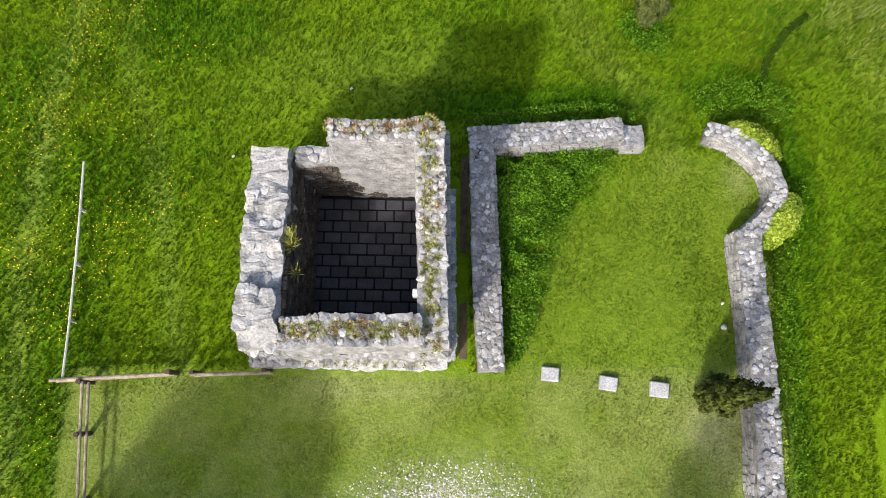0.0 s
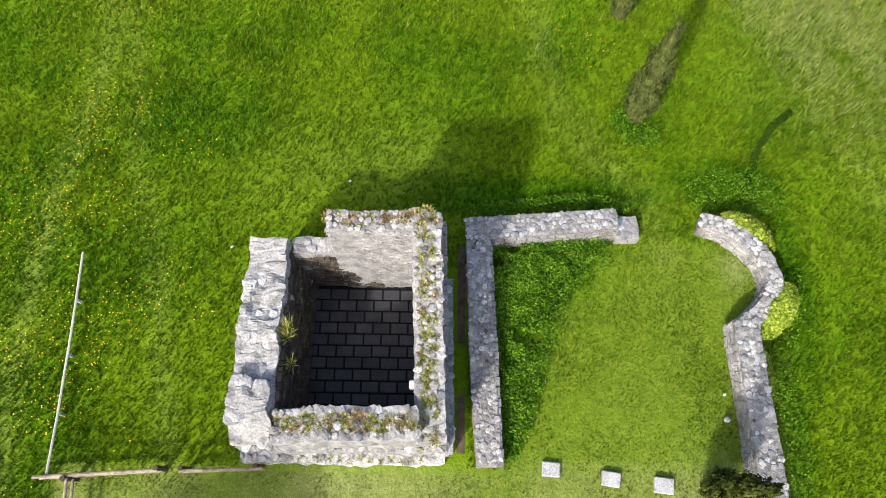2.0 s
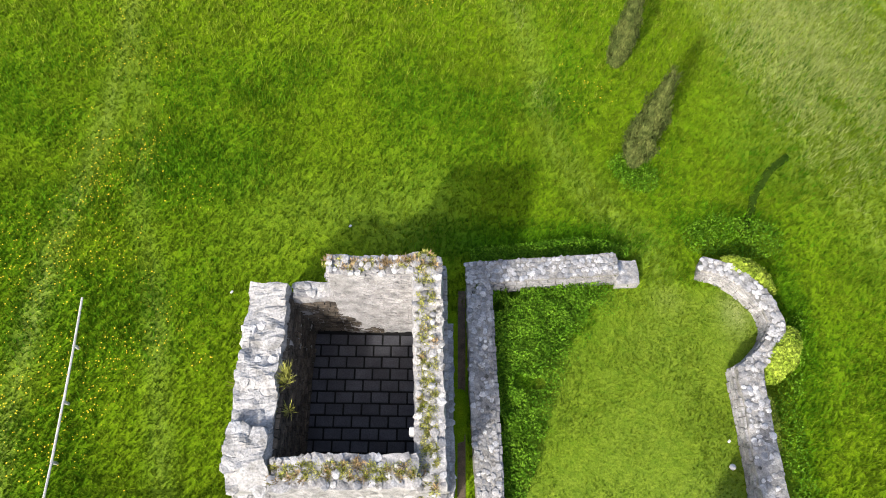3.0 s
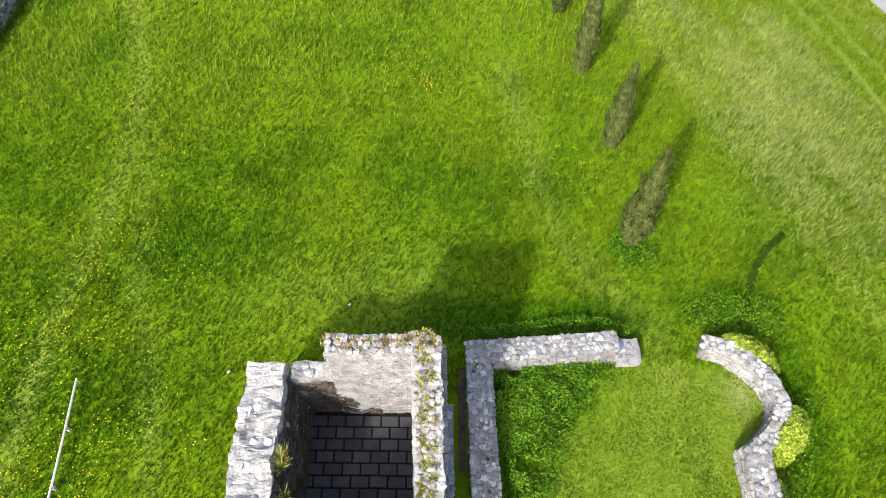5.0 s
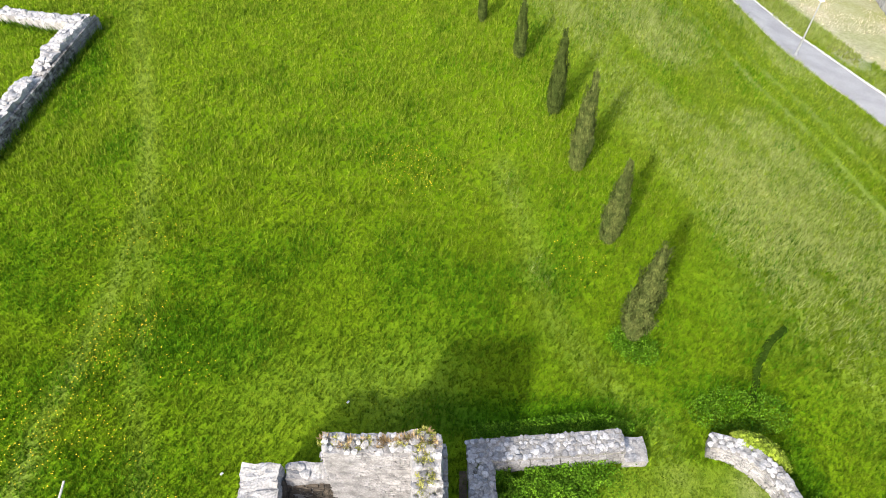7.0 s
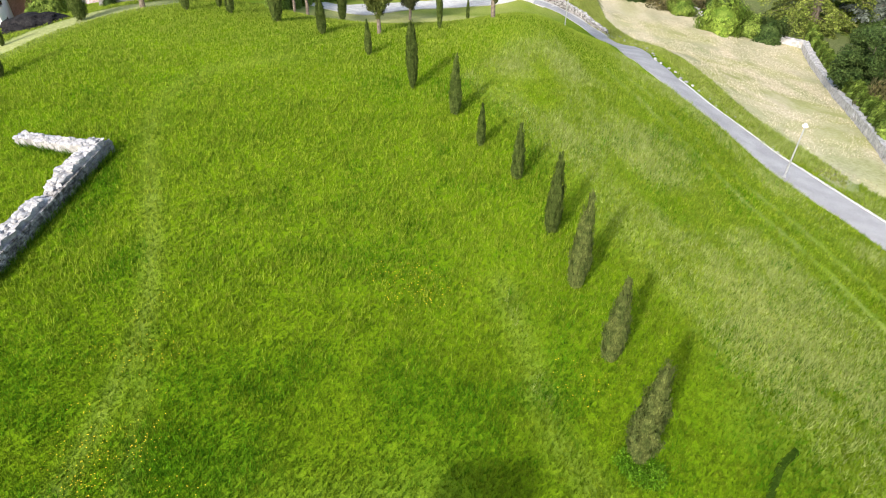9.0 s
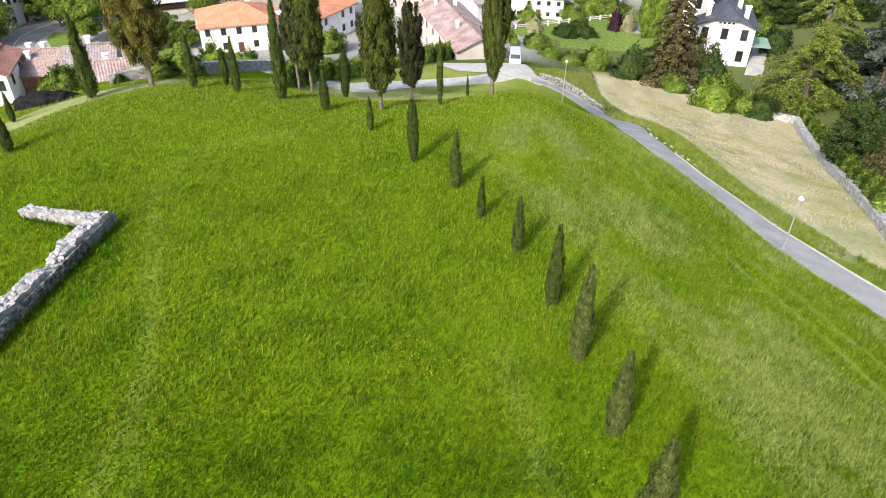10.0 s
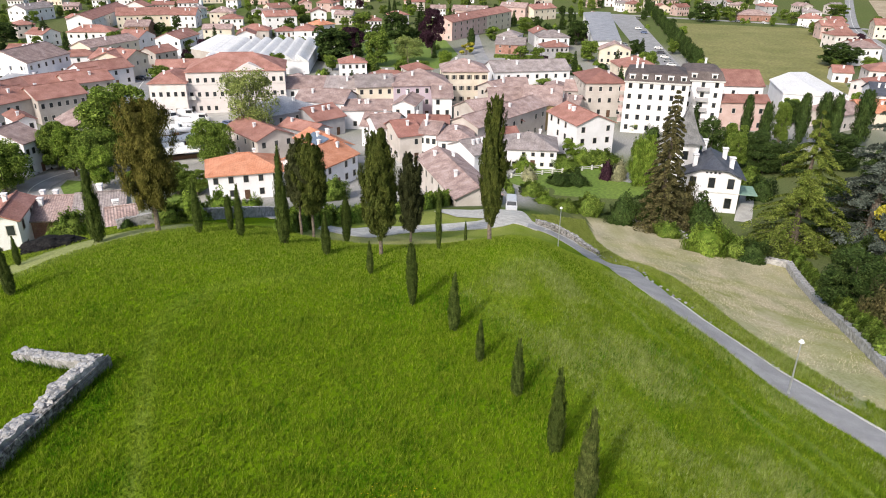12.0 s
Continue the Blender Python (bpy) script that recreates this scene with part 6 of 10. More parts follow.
house(202.9, 364.6, -26.0, 5, 12.6, 11.7, 7.2, 'hip', 'red', 'cream2', 2, 3, "pale cream two-storey house with red tiled hipped roof", 1, seed=75)
house(186.8, 316.6, -26.0, 5, 12.3, 11.7, 7.7, 'hip', 'brown', 'white', 2, 3, "white two-storey house with weathered brown tiled hipped roof", 2, seed=76)
house(154.7, 275.2, -26.0, -17, 6.9, 9.1, 3.9, 'gable', 'red', 'white', 1, 2, "white one-storey house with red tiled roof", 3, seed=77)
house(163.9, 263.1, -26.0, -15, 11.3, 11.7, 6.6, 'hip', 'red', 'cream2', 2, 3, "pale cream two-storey house with red tiled hipped roof", 1, seed=78)
house(249.2, 408.3, -26.0, -17, 14.1, 13.0, 7.7, 'gable', 'red', 'cream', 2, 4, "cream two-storey house with red tiled roof", 2, seed=79)
house(139.3, 218.1, -26.0, -16, 10.2, 13.0, 6.6, 'gable', 'slate', 'white', 2, 4, "white two-storey house with dark slate roof", 3, seed=80)
house(120.3, 201.4, -26.0, 30, 15.3, 11.7, 5.0, 'hip', 'brown', 'beige', 1, 3, "beige one-storey house with weathered brown tiled hipped roof", 1, seed=81)
house(129.9, 201.8, -26.0, 3, 15.3, 11.7, 5.0, 'gable', 'orange', 'cream', 1, 3, "cream one-storey house with orange tiled roof", 2, seed=82)
house(13.6, 223.3, -26.0, -50, 9.0, 11.7, 6.6, 'gablep', 'brown', 'beige', 2, 2, "beige two-storey house with weathered brown tiled roof", 3, seed=83)
house(18.3, 205.1, -26.0, 3, 9.7, 11.7, 6.6, 'gable', 'brown', 'cream', 2, 3, "cream two-storey house with weathered brown tiled roof", 1, seed=84)
house(35.5, 227.3, -26.0, -12, 6.9, 11.7, 5.5, 'hip', 'brown', 'white', 1, 3, "white one-storey house with weathered brown tiled hipped roof", 2, seed=85)
house(41.5, 223.1, -26.0, -13, 6.2, 10.4, 6.1, 'gable', 'brown', 'beige', 2, 2, "beige two-storey house with weathered brown tiled roof", 3, seed=86)
house(-31.1, 172.7, -26.0, 55, 6.4, 11.7, 5.5, 'gablep', 'red', 'grey', 1, 2, "grey one-storey house with red tiled roof", 1, seed=87)
house(10.3, 172.1, -26.0, 13, 6.2, 11.7, 6.1, 'gable', 'brown', 'beige', 2, 3, "beige two-storey house with weathered brown tiled roof", 2, seed=88)
house(10.1, 156.3, -26.0, 38, 7.9, 10.4, 5.0, 'gable', 'greybrown', 'white', 1, 2, "white one-storey house with lichened grey-brown tiled roof", 3, seed=89)
house(12.3, 187.3, -26.0, 31, 6.9, 13.0, 6.6, 'gable', 'brown', 'beige', 2, 2, "beige two-storey house with weathered brown tiled roof", 1, seed=90)
house(-119.2, 250.8, -26.0, 54, 18.0, 11.7, 6.1, 'gable', 'red', 'white', 2, 4, "white two-storey house with red tiled roof", 2, seed=91)
house(-139.9, 228.2, -26.0, 17, 8.5, 15.6, 6.6, 'flat', 'grey', 'white', 1, 3, "white one-storey house with grey roof", 3, seed=92)
house(16.6, 171.5, -26.0, 15, 5.1, 7.8, 4.4, 'gable', 'rust', 'pink', 1, 2, "pink one-storey house with dark red tiled roof", 1, seed=93)
house(-4.2, 171.7, -26.0, -4, 10.0, 7.8, 7.2, 'gable', 'rust', 'white', 2, 3, "white two-storey house with dark red tiled roof", 2, seed=94)
house(-31.0, 187.2, -26.0, 45, 9.5, 11.7, 5.0, 'gable', 'red', 'grey', 1, 2, "grey one-storey house with red tiled roof", 3, seed=95)
house(-17.1, 177.3, -26.0, -9, 9.0, 10.4, 5.5, 'gable', 'brown', 'white', 2, 2, "white two-storey house with weathered brown tiled roof", 1, seed=96)
house(23.3, 222.0, -26.0, 3, 6.3, 11.7, 6.6, 'gable', 'brown', 'cream', 2, 2, "cream two-storey house with weathered brown tiled roof", 2, seed=97)
house(37.0, 202.7, -26.0, -21, 3.7, 10.4, 5.5, 'gable', 'brown', 'beige', 1, 2, "beige one-storey house with weathered brown tiled roof", 3, seed=98)
house(-130.9, 210.8, -26.0, 73, 16.2, 10.4, 6.6, 'gable', 'red', 'white', 2, 4, "white two-storey house with red tiled roof", 1, seed=99)
house(-114.1, 226.0, -26.0, 46, 14.1, 11.7, 6.6, 'gable', 'red', 'beige', 2, 4, "beige two-storey house with red tiled roof", 2, seed=100)
house(-55.4, 89.5, -17.0, 8, 7.5, 8.8, 5.0, 'gable', 'brown', 'brick', 1, 4, "brick one-storey house with weathered brown tiled roof", 3, seed=101, solid=6)
house(-57.7, 83.7, -16.0, 16, 3.9, 8.8, 6.1, 'gablep', 'red', 'white', 2, 2, "white two-storey house with red tiled roof", 1, seed=102, solid=6)
house(-43.5, 81.4, -13.0, 16, 5.4, 8.8, 4.6, 'gable', 'greybrown', 'grey', 1, 4, "grey one-storey house with lichened grey-brown tiled roof", 2, seed=103, solid=6)
house(-36.0, 72.2, -9.0, 24, 2.6, 5.5, 3.5, 'gable', 'brown', 'grey', 1, 1, "grey one-storey house with weathered brown tiled roof", 3, seed=104, solid=6)

# ---- larger special buildings ----
apt_w, apt_h = 17.0, 14.5


def balcony(parent, x, y, z, turn, w, material):
    bm = bmesh.new()
    box(bm, -w / 2, w / 2, -1.25, 0.02, 0.0, 0.16)
    ob = part("balcony", bm, CONCRETE, parent)
    ob.matrix_basis = pose(x, y, z, 0, 0, turn)
    bm = bmesh.new()
    box(bm, -w / 2, w / 2, -1.25, -1.17, 0.16, 1.05)
    for s in (-1, 1):
        box(bm, s * w / 2 - 0.04 - 0.04 * s, s * w / 2 + 0.04 - 0.04 * s, -1.17, 0.0, 0.16, 1.05)
    part("parapet", bm, material, ob)
    return ob


for ob in [o for o in bpy.data.objects if o.get("category") == "house" and "apartment" in o.get("label", "")]:
    main = "balconies" in ob["label"]
    wall_w = apt_w if main else apt_w * 0.65
    for s in range(1, 5):
        zz = s * apt_h / 5 - 0.25
        if main:
            balcony(ob, -wall_w / 2, 3.2, zz, -90, 4.5, WALLS["pink"])
            balcony(ob, wall_w * 0.30, 0, zz, 0, 3.2, WALLS["white"])
        else:
            balcony(ob, 0.0, 0, zz, 0, 3.4, WALLS["grey"])

# villa with a turret
vx, vy, vz, vr, vw = 53.6, 132.6, -26.0, -13, 10.9
villa = house(vx, vy, vz, vr, vw, 13, 8.2, "bare", "slate", "white", 2, 3, "white two-storey villa with dark slate roof and pointed turret", 0, pitch=0.42, seed=77, name="villa", category="villa", glass=(1.25, 2.1))
vh, vd, top_w = 7.6, 13.0, 2.4
bm = bmesh.new()
box(bm, -vw / 2, vw / 2, 0, vd, -1.5, vh)
gable = [(-vw / 2, vh), (vw / 2, vh), (top_w, vh + 1.35), (-top_w, vh + 1.35)]
fr, bk = [bm.verts.new((a, 0, b)) for a, b in gable], [bm.verts.new((a * 0.97, 0.5, b)) for a, b in gable]
bm.faces.new(fr)
bm.faces.new(bk[::-1])
for i in range(4):
    bm.faces.new((fr[i], bk[i], bk[(i + 1) % 4], fr[(i + 1) % 4]))
part("wall", bm, WALLS["white"], villa)
# slate roof with clipped gable and wide eaves
e, ridge = 0.8, vh + 3.3
up = [(-vw / 2 - e, -e, vh - 0.15), (-top_w, -e, vh + 1.5), (top_w, -e, vh + 1.5), (vw / 2 + e, -e, vh - 0.15), (vw / 2 + e, vd + e, vh - 0.15), (-vw / 2 - e, vd + e, vh - 0.15), (0, 3.2, ridge), (0, vd - 4, ridge)]
low = [(a, b, c - 0.28) for a, b, c in up]
raw("roof", up + low, [(0, 1, 6, 7, 5), (1, 2, 6), (2, 3, 4, 7, 6), (5, 7, 4), (8, 13, 15, 14, 9), (9, 14, 10), (10, 14, 15, 12, 11), (13, 12, 15), (0, 8, 9, 1), (1, 9, 10, 2), (2, 10, 11, 3), (3, 11, 12, 4), (4, 12, 13, 5), (5, 13, 8, 0)], ROOFS["slate"], villa)
bm = bmesh.new()
rod(bm, (0, 3.2, ridge + 0.03), (0, vd - 4, ridge + 0.03), 0.14, 0.14, 6)
part("ridge", bm, ROOFS["slate"], villa)
for cx, cy, cz in ((3.4, 1.5, vh + 1.7), (2.6, 6.5, vh + 2.2), (-3.4, 2.6, vh + 1.6), (-1.2, 9.0, vh + 3.1), (-2.2, 11.5, vh + 2.6)):
    o = link("chimney", chimney_mesh(), None, villa)
    o.matrix_basis = pose(cx, cy, cz) @ Matrix.Diagonal((1.5, 1.5, 1.35, 1))
bm = bmesh.new()
box(bm, -vw / 2 - 2.4, -vw / 2 + 2.6, 4.4, 9.4, -1.5, 12.9)
part("turret", bm, WALLS["white"], villa)
bm = bmesh.new()
rings = []
for rr, zz in ((5.0, 12.6), (5.0, 12.8), (4.0, 13.5), (2.9, 14.9), (1.3, 17.8), (0.05, 20.4)):
    rings.append([bm.verts.new((-vw / 2 + 0.1 + rr * math.cos(radians(45 + 90 * k)), 6.9 + rr * math.sin(radians(45 + 90 * k)), zz)) for k in range(4)])
for r0, r1 in zip(rings, rings[1:]):
    for k in range(4):
        bm.faces.new((r0[k], r0[(k + 1) % 4], r1[(k + 1) % 4], r1[k]))
bm.faces.new(rings[0][::-1])
part("spire", bm, mat("grey_slate_spire", (0.11, 0.11, 0.112), (0.19, 0.19, 0.192), 0.8, bump=0.5, fine=5, tiles=0.4, dist=0.04), villa)
for zz in (5.2, 9.2):
    o = link("window", window_mesh(1.1, 1.8, False), None, villa)
    o.matrix_basis = pose(-vw / 2 + 0.1, 4.4, zz)
bm = bmesh.new()
box(bm, -vw / 2 - 0.15, vw / 2 + 0.15, -0.1, 0.03, 4.0, 4.25)
part("string_course", bm, CONCRETE, villa)
for k in range(4):
    bm = bmesh.new()
    box(bm, -0.22, 0.22, -0.04, 0.02, 0, 0.35)
    o = part("vent", bm, GLASS, villa)
    o.location = (-1.2 + k * 0.8, 0, 8.0)
bm = bmesh.new()
box(bm, vw / 2, vw / 2 + 4.2, 3, 9, 3.0, 3.2)
part("green_canopy", bm, mat("green_sheet", (0.16, 0.26, 0.20), (0.22, 0.33, 0.26), 1), villa)

# town hall pediment and balcony
hx, hy, hz, hr, hw, hh = -63.6, 214.0, -26.0, 11, 29.1, 12.7
hall = [o for o in bpy.data.objects if "town hall" in o.get("label", "")][0]
raw("pediment", [(-hw * 0.02, -0.5, hh + 0.1), (hw * 0.30, -0.5, hh + 0.1), (hw * 0.14, -0.5, hh + 2.2), (-hw * 0.02, 3, hh + 0.1), (hw * 0.30, 3, hh + 0.1), (hw * 0.14, 3, hh + 2.2)], [(0, 1, 2), (5, 4, 3), (0, 3, 4, 1), (1, 4, 5, 2), (2, 5, 3, 0)], WALLS["cream2"], hall)
for zz in (hh * 0.36, hh * 0.68):
    bm = bmesh.new()
    box(bm, -hw / 2 - 0.1, hw / 2 + 0.1, -0.12, 0.0, zz, zz + 0.22)
    part("string_course", bm, CONCRETE, hall)
balcony(hall, -hw * 0.47, 0, hh * 0.36, 0, 3.0, CONCRETE)

# factory with a sawtooth roof of white metal sheets
factory = thing("factory", "long factory hall with white sawtooth metal roof", "factory", group="halls")
factory.matrix_basis = pose(-93.0, 277.0, -26, 0, 0, 5)
BAY, LONG = 4.9, 54
bm = bmesh.new()
box(bm, 0, BAY * 8, 0, LONG, -1, 5.2)
part("wall", bm, WALLS["white"], factory)
for k in range(8):
    x0, n = k * BAY, 7
    prof = [(x0, 5.203)] + [(x0 + BAY * i / n, 5.203 + 2.3 * (0.5 + 0.5 * math.cos(math.pi * (i / n) ** 1.2)) * (1 if i < n else 0.0)) for i in range(n + 1)]
    v = [(a, yy, b) for yy in (-0.3, LONG + 0.3) for a, b in prof]
    m = len(prof)
    f = [(i, i + 1, m + i + 1, m + i) for i in range(m - 1)] + [tuple(range(m - 1, -1, -1)), tuple(range(m, 2 * m))]
    raw("roof_bay", v, f, ROOFS["white"], factory)


def hall_from(corners, z, h, roof, wall, label, rise=1.2):
    """A low hall on four corners of its plan."""
    t = thing("hall", label, "hall", group="halls")
    a, b, c, d = [Vector((x, y)) for x, y in corners]
    v = [(p.x, p.y, q) for q in (z - 1, z + h) for p in (a, b, c, d)]
    raw("wall", v, [(0, 1, 5, 4), (1, 2, 6, 5), (2, 3, 7, 6), (3, 0, 4, 7)], WALLS[wall], t)
    m1, m2 = (a + b) / 2, (c + d) / 2
    o = (a + b + c + d) / 4
    grow = lambda p: p + (p - o).normalized() * 0.5
    v = [(*grow(a), z + h), (*grow(b), z + h), (*grow(c), z + h), (*grow(d), z + h), (*grow(m1), z + h + rise), (*grow(m2), z + h + rise)]
    v += [(x, y, q - 0.25) for x, y, q in v[:4]]
    raw("roof", v, [(0, 4, 5, 3), (4, 1, 2, 5), (0, 6, 7, 1, 4), (1, 7, 8, 2), (2, 8, 9, 3, 5), (3, 9, 6, 0), (6, 9, 8, 7)], ROOFS[roof], t)
    return t


hall_from([(108.5, 224), (127, 219), (134, 263), (114, 247)], -26, 6.0, "white", "white", "low white hall with a pale metal roof")
hall_from([(70.5, 343.4), (84.2, 344.6), (108.6, 483.3), (90.7, 481.3)], -26, 6.0, "grey", "white", "long white hall with a flat grey roof", 0.4)
hall_from([(-106, 298), (-88, 284), (-92, 330), (-108, 342)], -26, 7.0, "white", "beige", "hall with a pale flat metal roof", 0.6)

# solar panels on the orange roof
sol = [o for o in bpy.data.objects if "solar" in o.get("label", "")][0]
sw, sd, sh = 8.2, 11.0, 6.6
rise = sw / 2 * 0.36 * 1.25
for k in range(5):
    a0, a1 = 0.90, 0.22
    y0 = 1.6 + k * 1.55
    v = [(-sw / 2 * u, yy, sh + 0.24 + rise * (1 - u) + q) for q in (0.10, 0.02) for u, yy in ((a0, y0), (a1, y0), (a1, y0 + 1.45), (a0, y0 + 1.45))]
    raw("solar_panel", v, [(0, 1, 2, 3), (7, 6, 5, 4), (0, 4, 5, 1), (1, 5, 6, 2), (2, 6, 7, 3), (3, 7, 4, 0)], SOLAR, sol)

# ---- streets, squares, fields of the town ----
def street(pts, w, lines=False, material=STREET, label="grey asphalt street through the town"):
    strip("road", pts, w, material, 0.10, 4.0, label=label)
    if lines:
        strip("road_marking", pts, 0.22, PAINT_LINE, 0.13, 2.0, category="road marking", label="white painted centre line")


street([(-74, 108), (-79, 120), (-85, 132), (-89, 143), (-86, 153), (-75, 157), (-58, 147), (-45, 140)], 7.5, True)
street([(-76, 160), (-84, 180), (-93, 203), (-111, 256), (-121, 313), (-128, 360), (-142, 450)], 7.5, True)
street([(12, 225), (17, 300), (16, 340), (15.8, 380), (16.2, 445), (22, 520)], 6)
street([(60, 540), (112, 534.7), (159, 512.7), (233, 475.7), (268, 455)], 7)
street([(430, 790), (380, 696), (268, 479), (240, 408), (222, 360), (190, 300)], 7, True)
street([(42, 150), (48, 160), (58, 172)], 5)
street([(-10, 130), (-7, 150), (-8, 162), (-22, 166)], 5, material=PAVING, label="pale paved courtyard between the houses")
patch("square", [(-88, 205), (-72, 216), (-52, 207), (-52, 180), (-60, 160), (-72, 158), (-80, 170)], PAVING, 0.12, 8, "square", "pale paved market square")
patch("parking_area", [(118, 528), (136, 528), (101, 300), (88, 300)], STREET, 0.11, 12, "parking", "grey asphalt parking strip")
FIELD = mat("dry_hay_field", (0.158, 0.160, 0.048), (0.222, 0.208, 0.076), 0.06, bump=0.3, fine=0.8, rand=0)
PARK = mat("park_lawn", (0.095, 0.158, 0.024), (0.145, 0.208, 0.038), 0.1, bump=0.3, fine=1.5, rand=0)
PLOUGH = mat("pale_tilled_field", (0.30, 0.24, 0.16), (0.40, 0.33, 0.23), 0.05, bump=0.3, fine=0.6, rand=0)
patch("field", [(152, 480), (228, 456), (190, 360), (164, 296), (147, 252), (104, 282), (118, 338)], FIELD, 0.10, 14, "field", "mown olive-green hay field behind the town")
patch("field", [(395, 690), (290, 480), (420, 470), (620, 700)], PLOUGH, 0.10, 20, "field", "pale bare tilled field")
patch("park_lawn", [(-55, 330), (-30, 420), (-2, 400), (6, 335), (-3, 296), (-38, 300)], PARK, 0.10, 10, "lawn", "bright green park lawn under big trees")
patch("garden_lawn", [(14, 150), (22, 166), (38, 167), (47, 160), (48, 144), (37, 139), (22, 141)], PARK, 0.07, 3, "lawn", "bright green garden lawn with shrubs")
patch("garden_lawn", [(66, 112), (78, 122), (88, 112), (74, 98)], PARK, 0.07, 3, "lawn", "small shaded villa lawn")
patch("garden_lawn", [(-83.2, 142.8), (-83.7, 147.0), (-80.1, 146.5), (-75.5, 140.5), (-76.3, 136.5), (-79.0, 136.5)], PARK, 0.16, 3, "lawn", "small green verge inside the bend of the street")
patch("garden_lawn", [(-58.5, 134.0), (-53.5, 149.0), (-50.5, 146.0), (-54.0, 130.0)], PARK, 0.16, 3, "lawn", "narrow green verge beside the street")
patch("courtyard", [(57.1, 127.2), (64.4, 142.9), (68.4, 144.9), (60.3, 126.4)], PAVING, 0.10, 3, "courtyard", "pale paved yard beside the villa")
strip("road", [(14.6, 92.4), (10.0, 95.3), (6.1, 92.0), (1.2, 89.4), (-3.4, 86.4), (-7.5, 81.7), (-11.1, 76.5), (-17.1, 78.5), (-25, 88), (-30, 95)], 4.6, GRAVEL, 0.09, 1.0, label="pale lane bending round the foot of the crest")
patch("gravel_yard", [(2, 96.5), (10.5, 94.8), (13.2, 96), (13.0, 108), (8.5, 109), (4.5, 106), (0, 108), (-1.5, 103)], GRAVEL, 0.13, 1.5, "yard", "pale gravel parking place at the end of the lane")
strip("kerb", [(x + 1.45, y + 0.55) for x, y in ROAD[:7]], 0.22, CONCRETE, 0.12, 1.0, category="kerb", label="pale concrete edge of the lane")

strip("road", [(12.4, 93.9), (14.7, 92.7), (17.5, 91.7), (20.0, 89.4), (21.2, 85.2)], 2.6, CONCRETE, 0.095, 1.0, label="pale concrete stretch of the lane")

# stone walls on the slopes
def slope_wall(name, pts, h, w, label, material=STONE_PALE, seed=1, size=0.5):
    t = thing(name, label, "wall")
    line = [(x, y, h * k) for x, y, k in pts]
    rubble_wall("core", line, w, t, material, seed, rough=0.12, step=0.5, zero=None)
    top_stones(line, w, t, CHUNKS, size, seed + 90, limit=220, zero=None, flat=0.6)
    return t


slope_wall("field_wall", [(36, 124, 1), (41.7, 119.8, 1), (46.9, 108.3, 0.9), (53, 104.5, 1), (56.3, 102.3, 1.1), (52.5, 91, 1), (49.2, 81.6, 1), (45, 71, 0.9), (40.8, 60.5, 1), (35.4, 46.6, 1), (33, 40, 1)], 1.0, 1.0, "pale rubble wall along the edge of the dry field", seed=31)
strip("rubble_strip", [(42.6, 120.6), (47.9, 109.2), (54, 105.6), (57.6, 102.6), (53.9, 90.6), (50.6, 81.2), (46.4, 70.5), (42.2, 60.0), (36.8, 46.2), (34.2, 39.5)], 1.5, GRAVEL, 0.12, 1.5, category="rubble", label="pale rubble strip behind the field wall")
slope_wall("bank_wall", [(13.6, 95.0, 0.7), (16.5, 94.2, 1), (19.0, 92.2, 0.9), (21.5, 87.5, 0.5)], 1.1, 0.4, "old grey stone wall holding the bank by the lane", STONE_DARK, 33, 0.4)
slope_wall("garden_wall", [(-33.5, 66, 0.8), (-30.5, 68, 1), (-25.5, 72, 1), (-23, 80, 1), (-21.5, 88, 1), (-16, 95, 1)], 1.3, 0.5, "old stone wall below the crest of the hill", STONE, 35, 0.4)
slope_wall("garden_wall", [(14.5, 152, 0.9), (22, 166.5, 1), (30, 168, 1), (38, 168.5, 1)], 0.9, 0.4, "low stone wall round the garden lawn", STONE_PALE, 37, 0.4)

# white garden fence behind the lawn
garden_fence = thing("garden_fence", "low white garden fence with square posts", "fence")
fence_a, fence_b = Vector((15.5, 152.6)), Vector((37.8, 160.4))
for k in range(10):
    q = fence_a.lerp(fence_b, k / 9)
    bm = bmesh.new()
    box(bm, q.x - 0.2, q.x + 0.2, q.y - 0.2, q.y + 0.2, gz(q.x, q.y) - 0.3, gz(q.x, q.y) + 1.15, 0.03)
    part("post", bm, CONCRETE, garden_fence)
    if k < 9:
        p = fence_a.lerp(fence_b, (k + 1) / 9)
        for hh in (0.45, 0.85):
            bm = bmesh.new()
            rod(bm, (q.x, q.y, gz(q.x, q.y) + hh), (p.x, p.y, gz(p.x, p.y) + hh), 0.08, 0.08, 6)
            part("rail", bm, CONCRETE, garden_fence)

# loose stones along the edge of the lane, and a dark heap below the crest
rubble_r = random.Random(17)
EDGE = [(23.2, 89.3), (22.6, 76.9), (19.5, 58.6), (20.6, 53.6), (22.2, 49.7), (23.9, 46.8), (24.8, 43.0)]
verge = thing("roadside_stones", "pale loose stones along the edge of the lane", "stones")
for ax, ay, _ in resample([(x, y, 0) for x, y in EDGE], 0.55):
    if rubble_r.random() < 0.45:
        qx, qy = ax + rubble_r.uniform(-0.35, 0.35), ay + rubble_r.uniform(-0.3, 0.3)
        e = rubble_r.uniform(0.14, 0.42)
        stone_at(rubble_r.choice(CHUNKS), verge, qx, qy, gz(qx, qy) + 0.08 + e * 0.1, e, e * 0.8, e * 0.7, rubble_r.uniform(0, 360))
bm = bmesh.new()
bmesh.ops.create_icosphere(bm, subdivisions=4, radius=1)
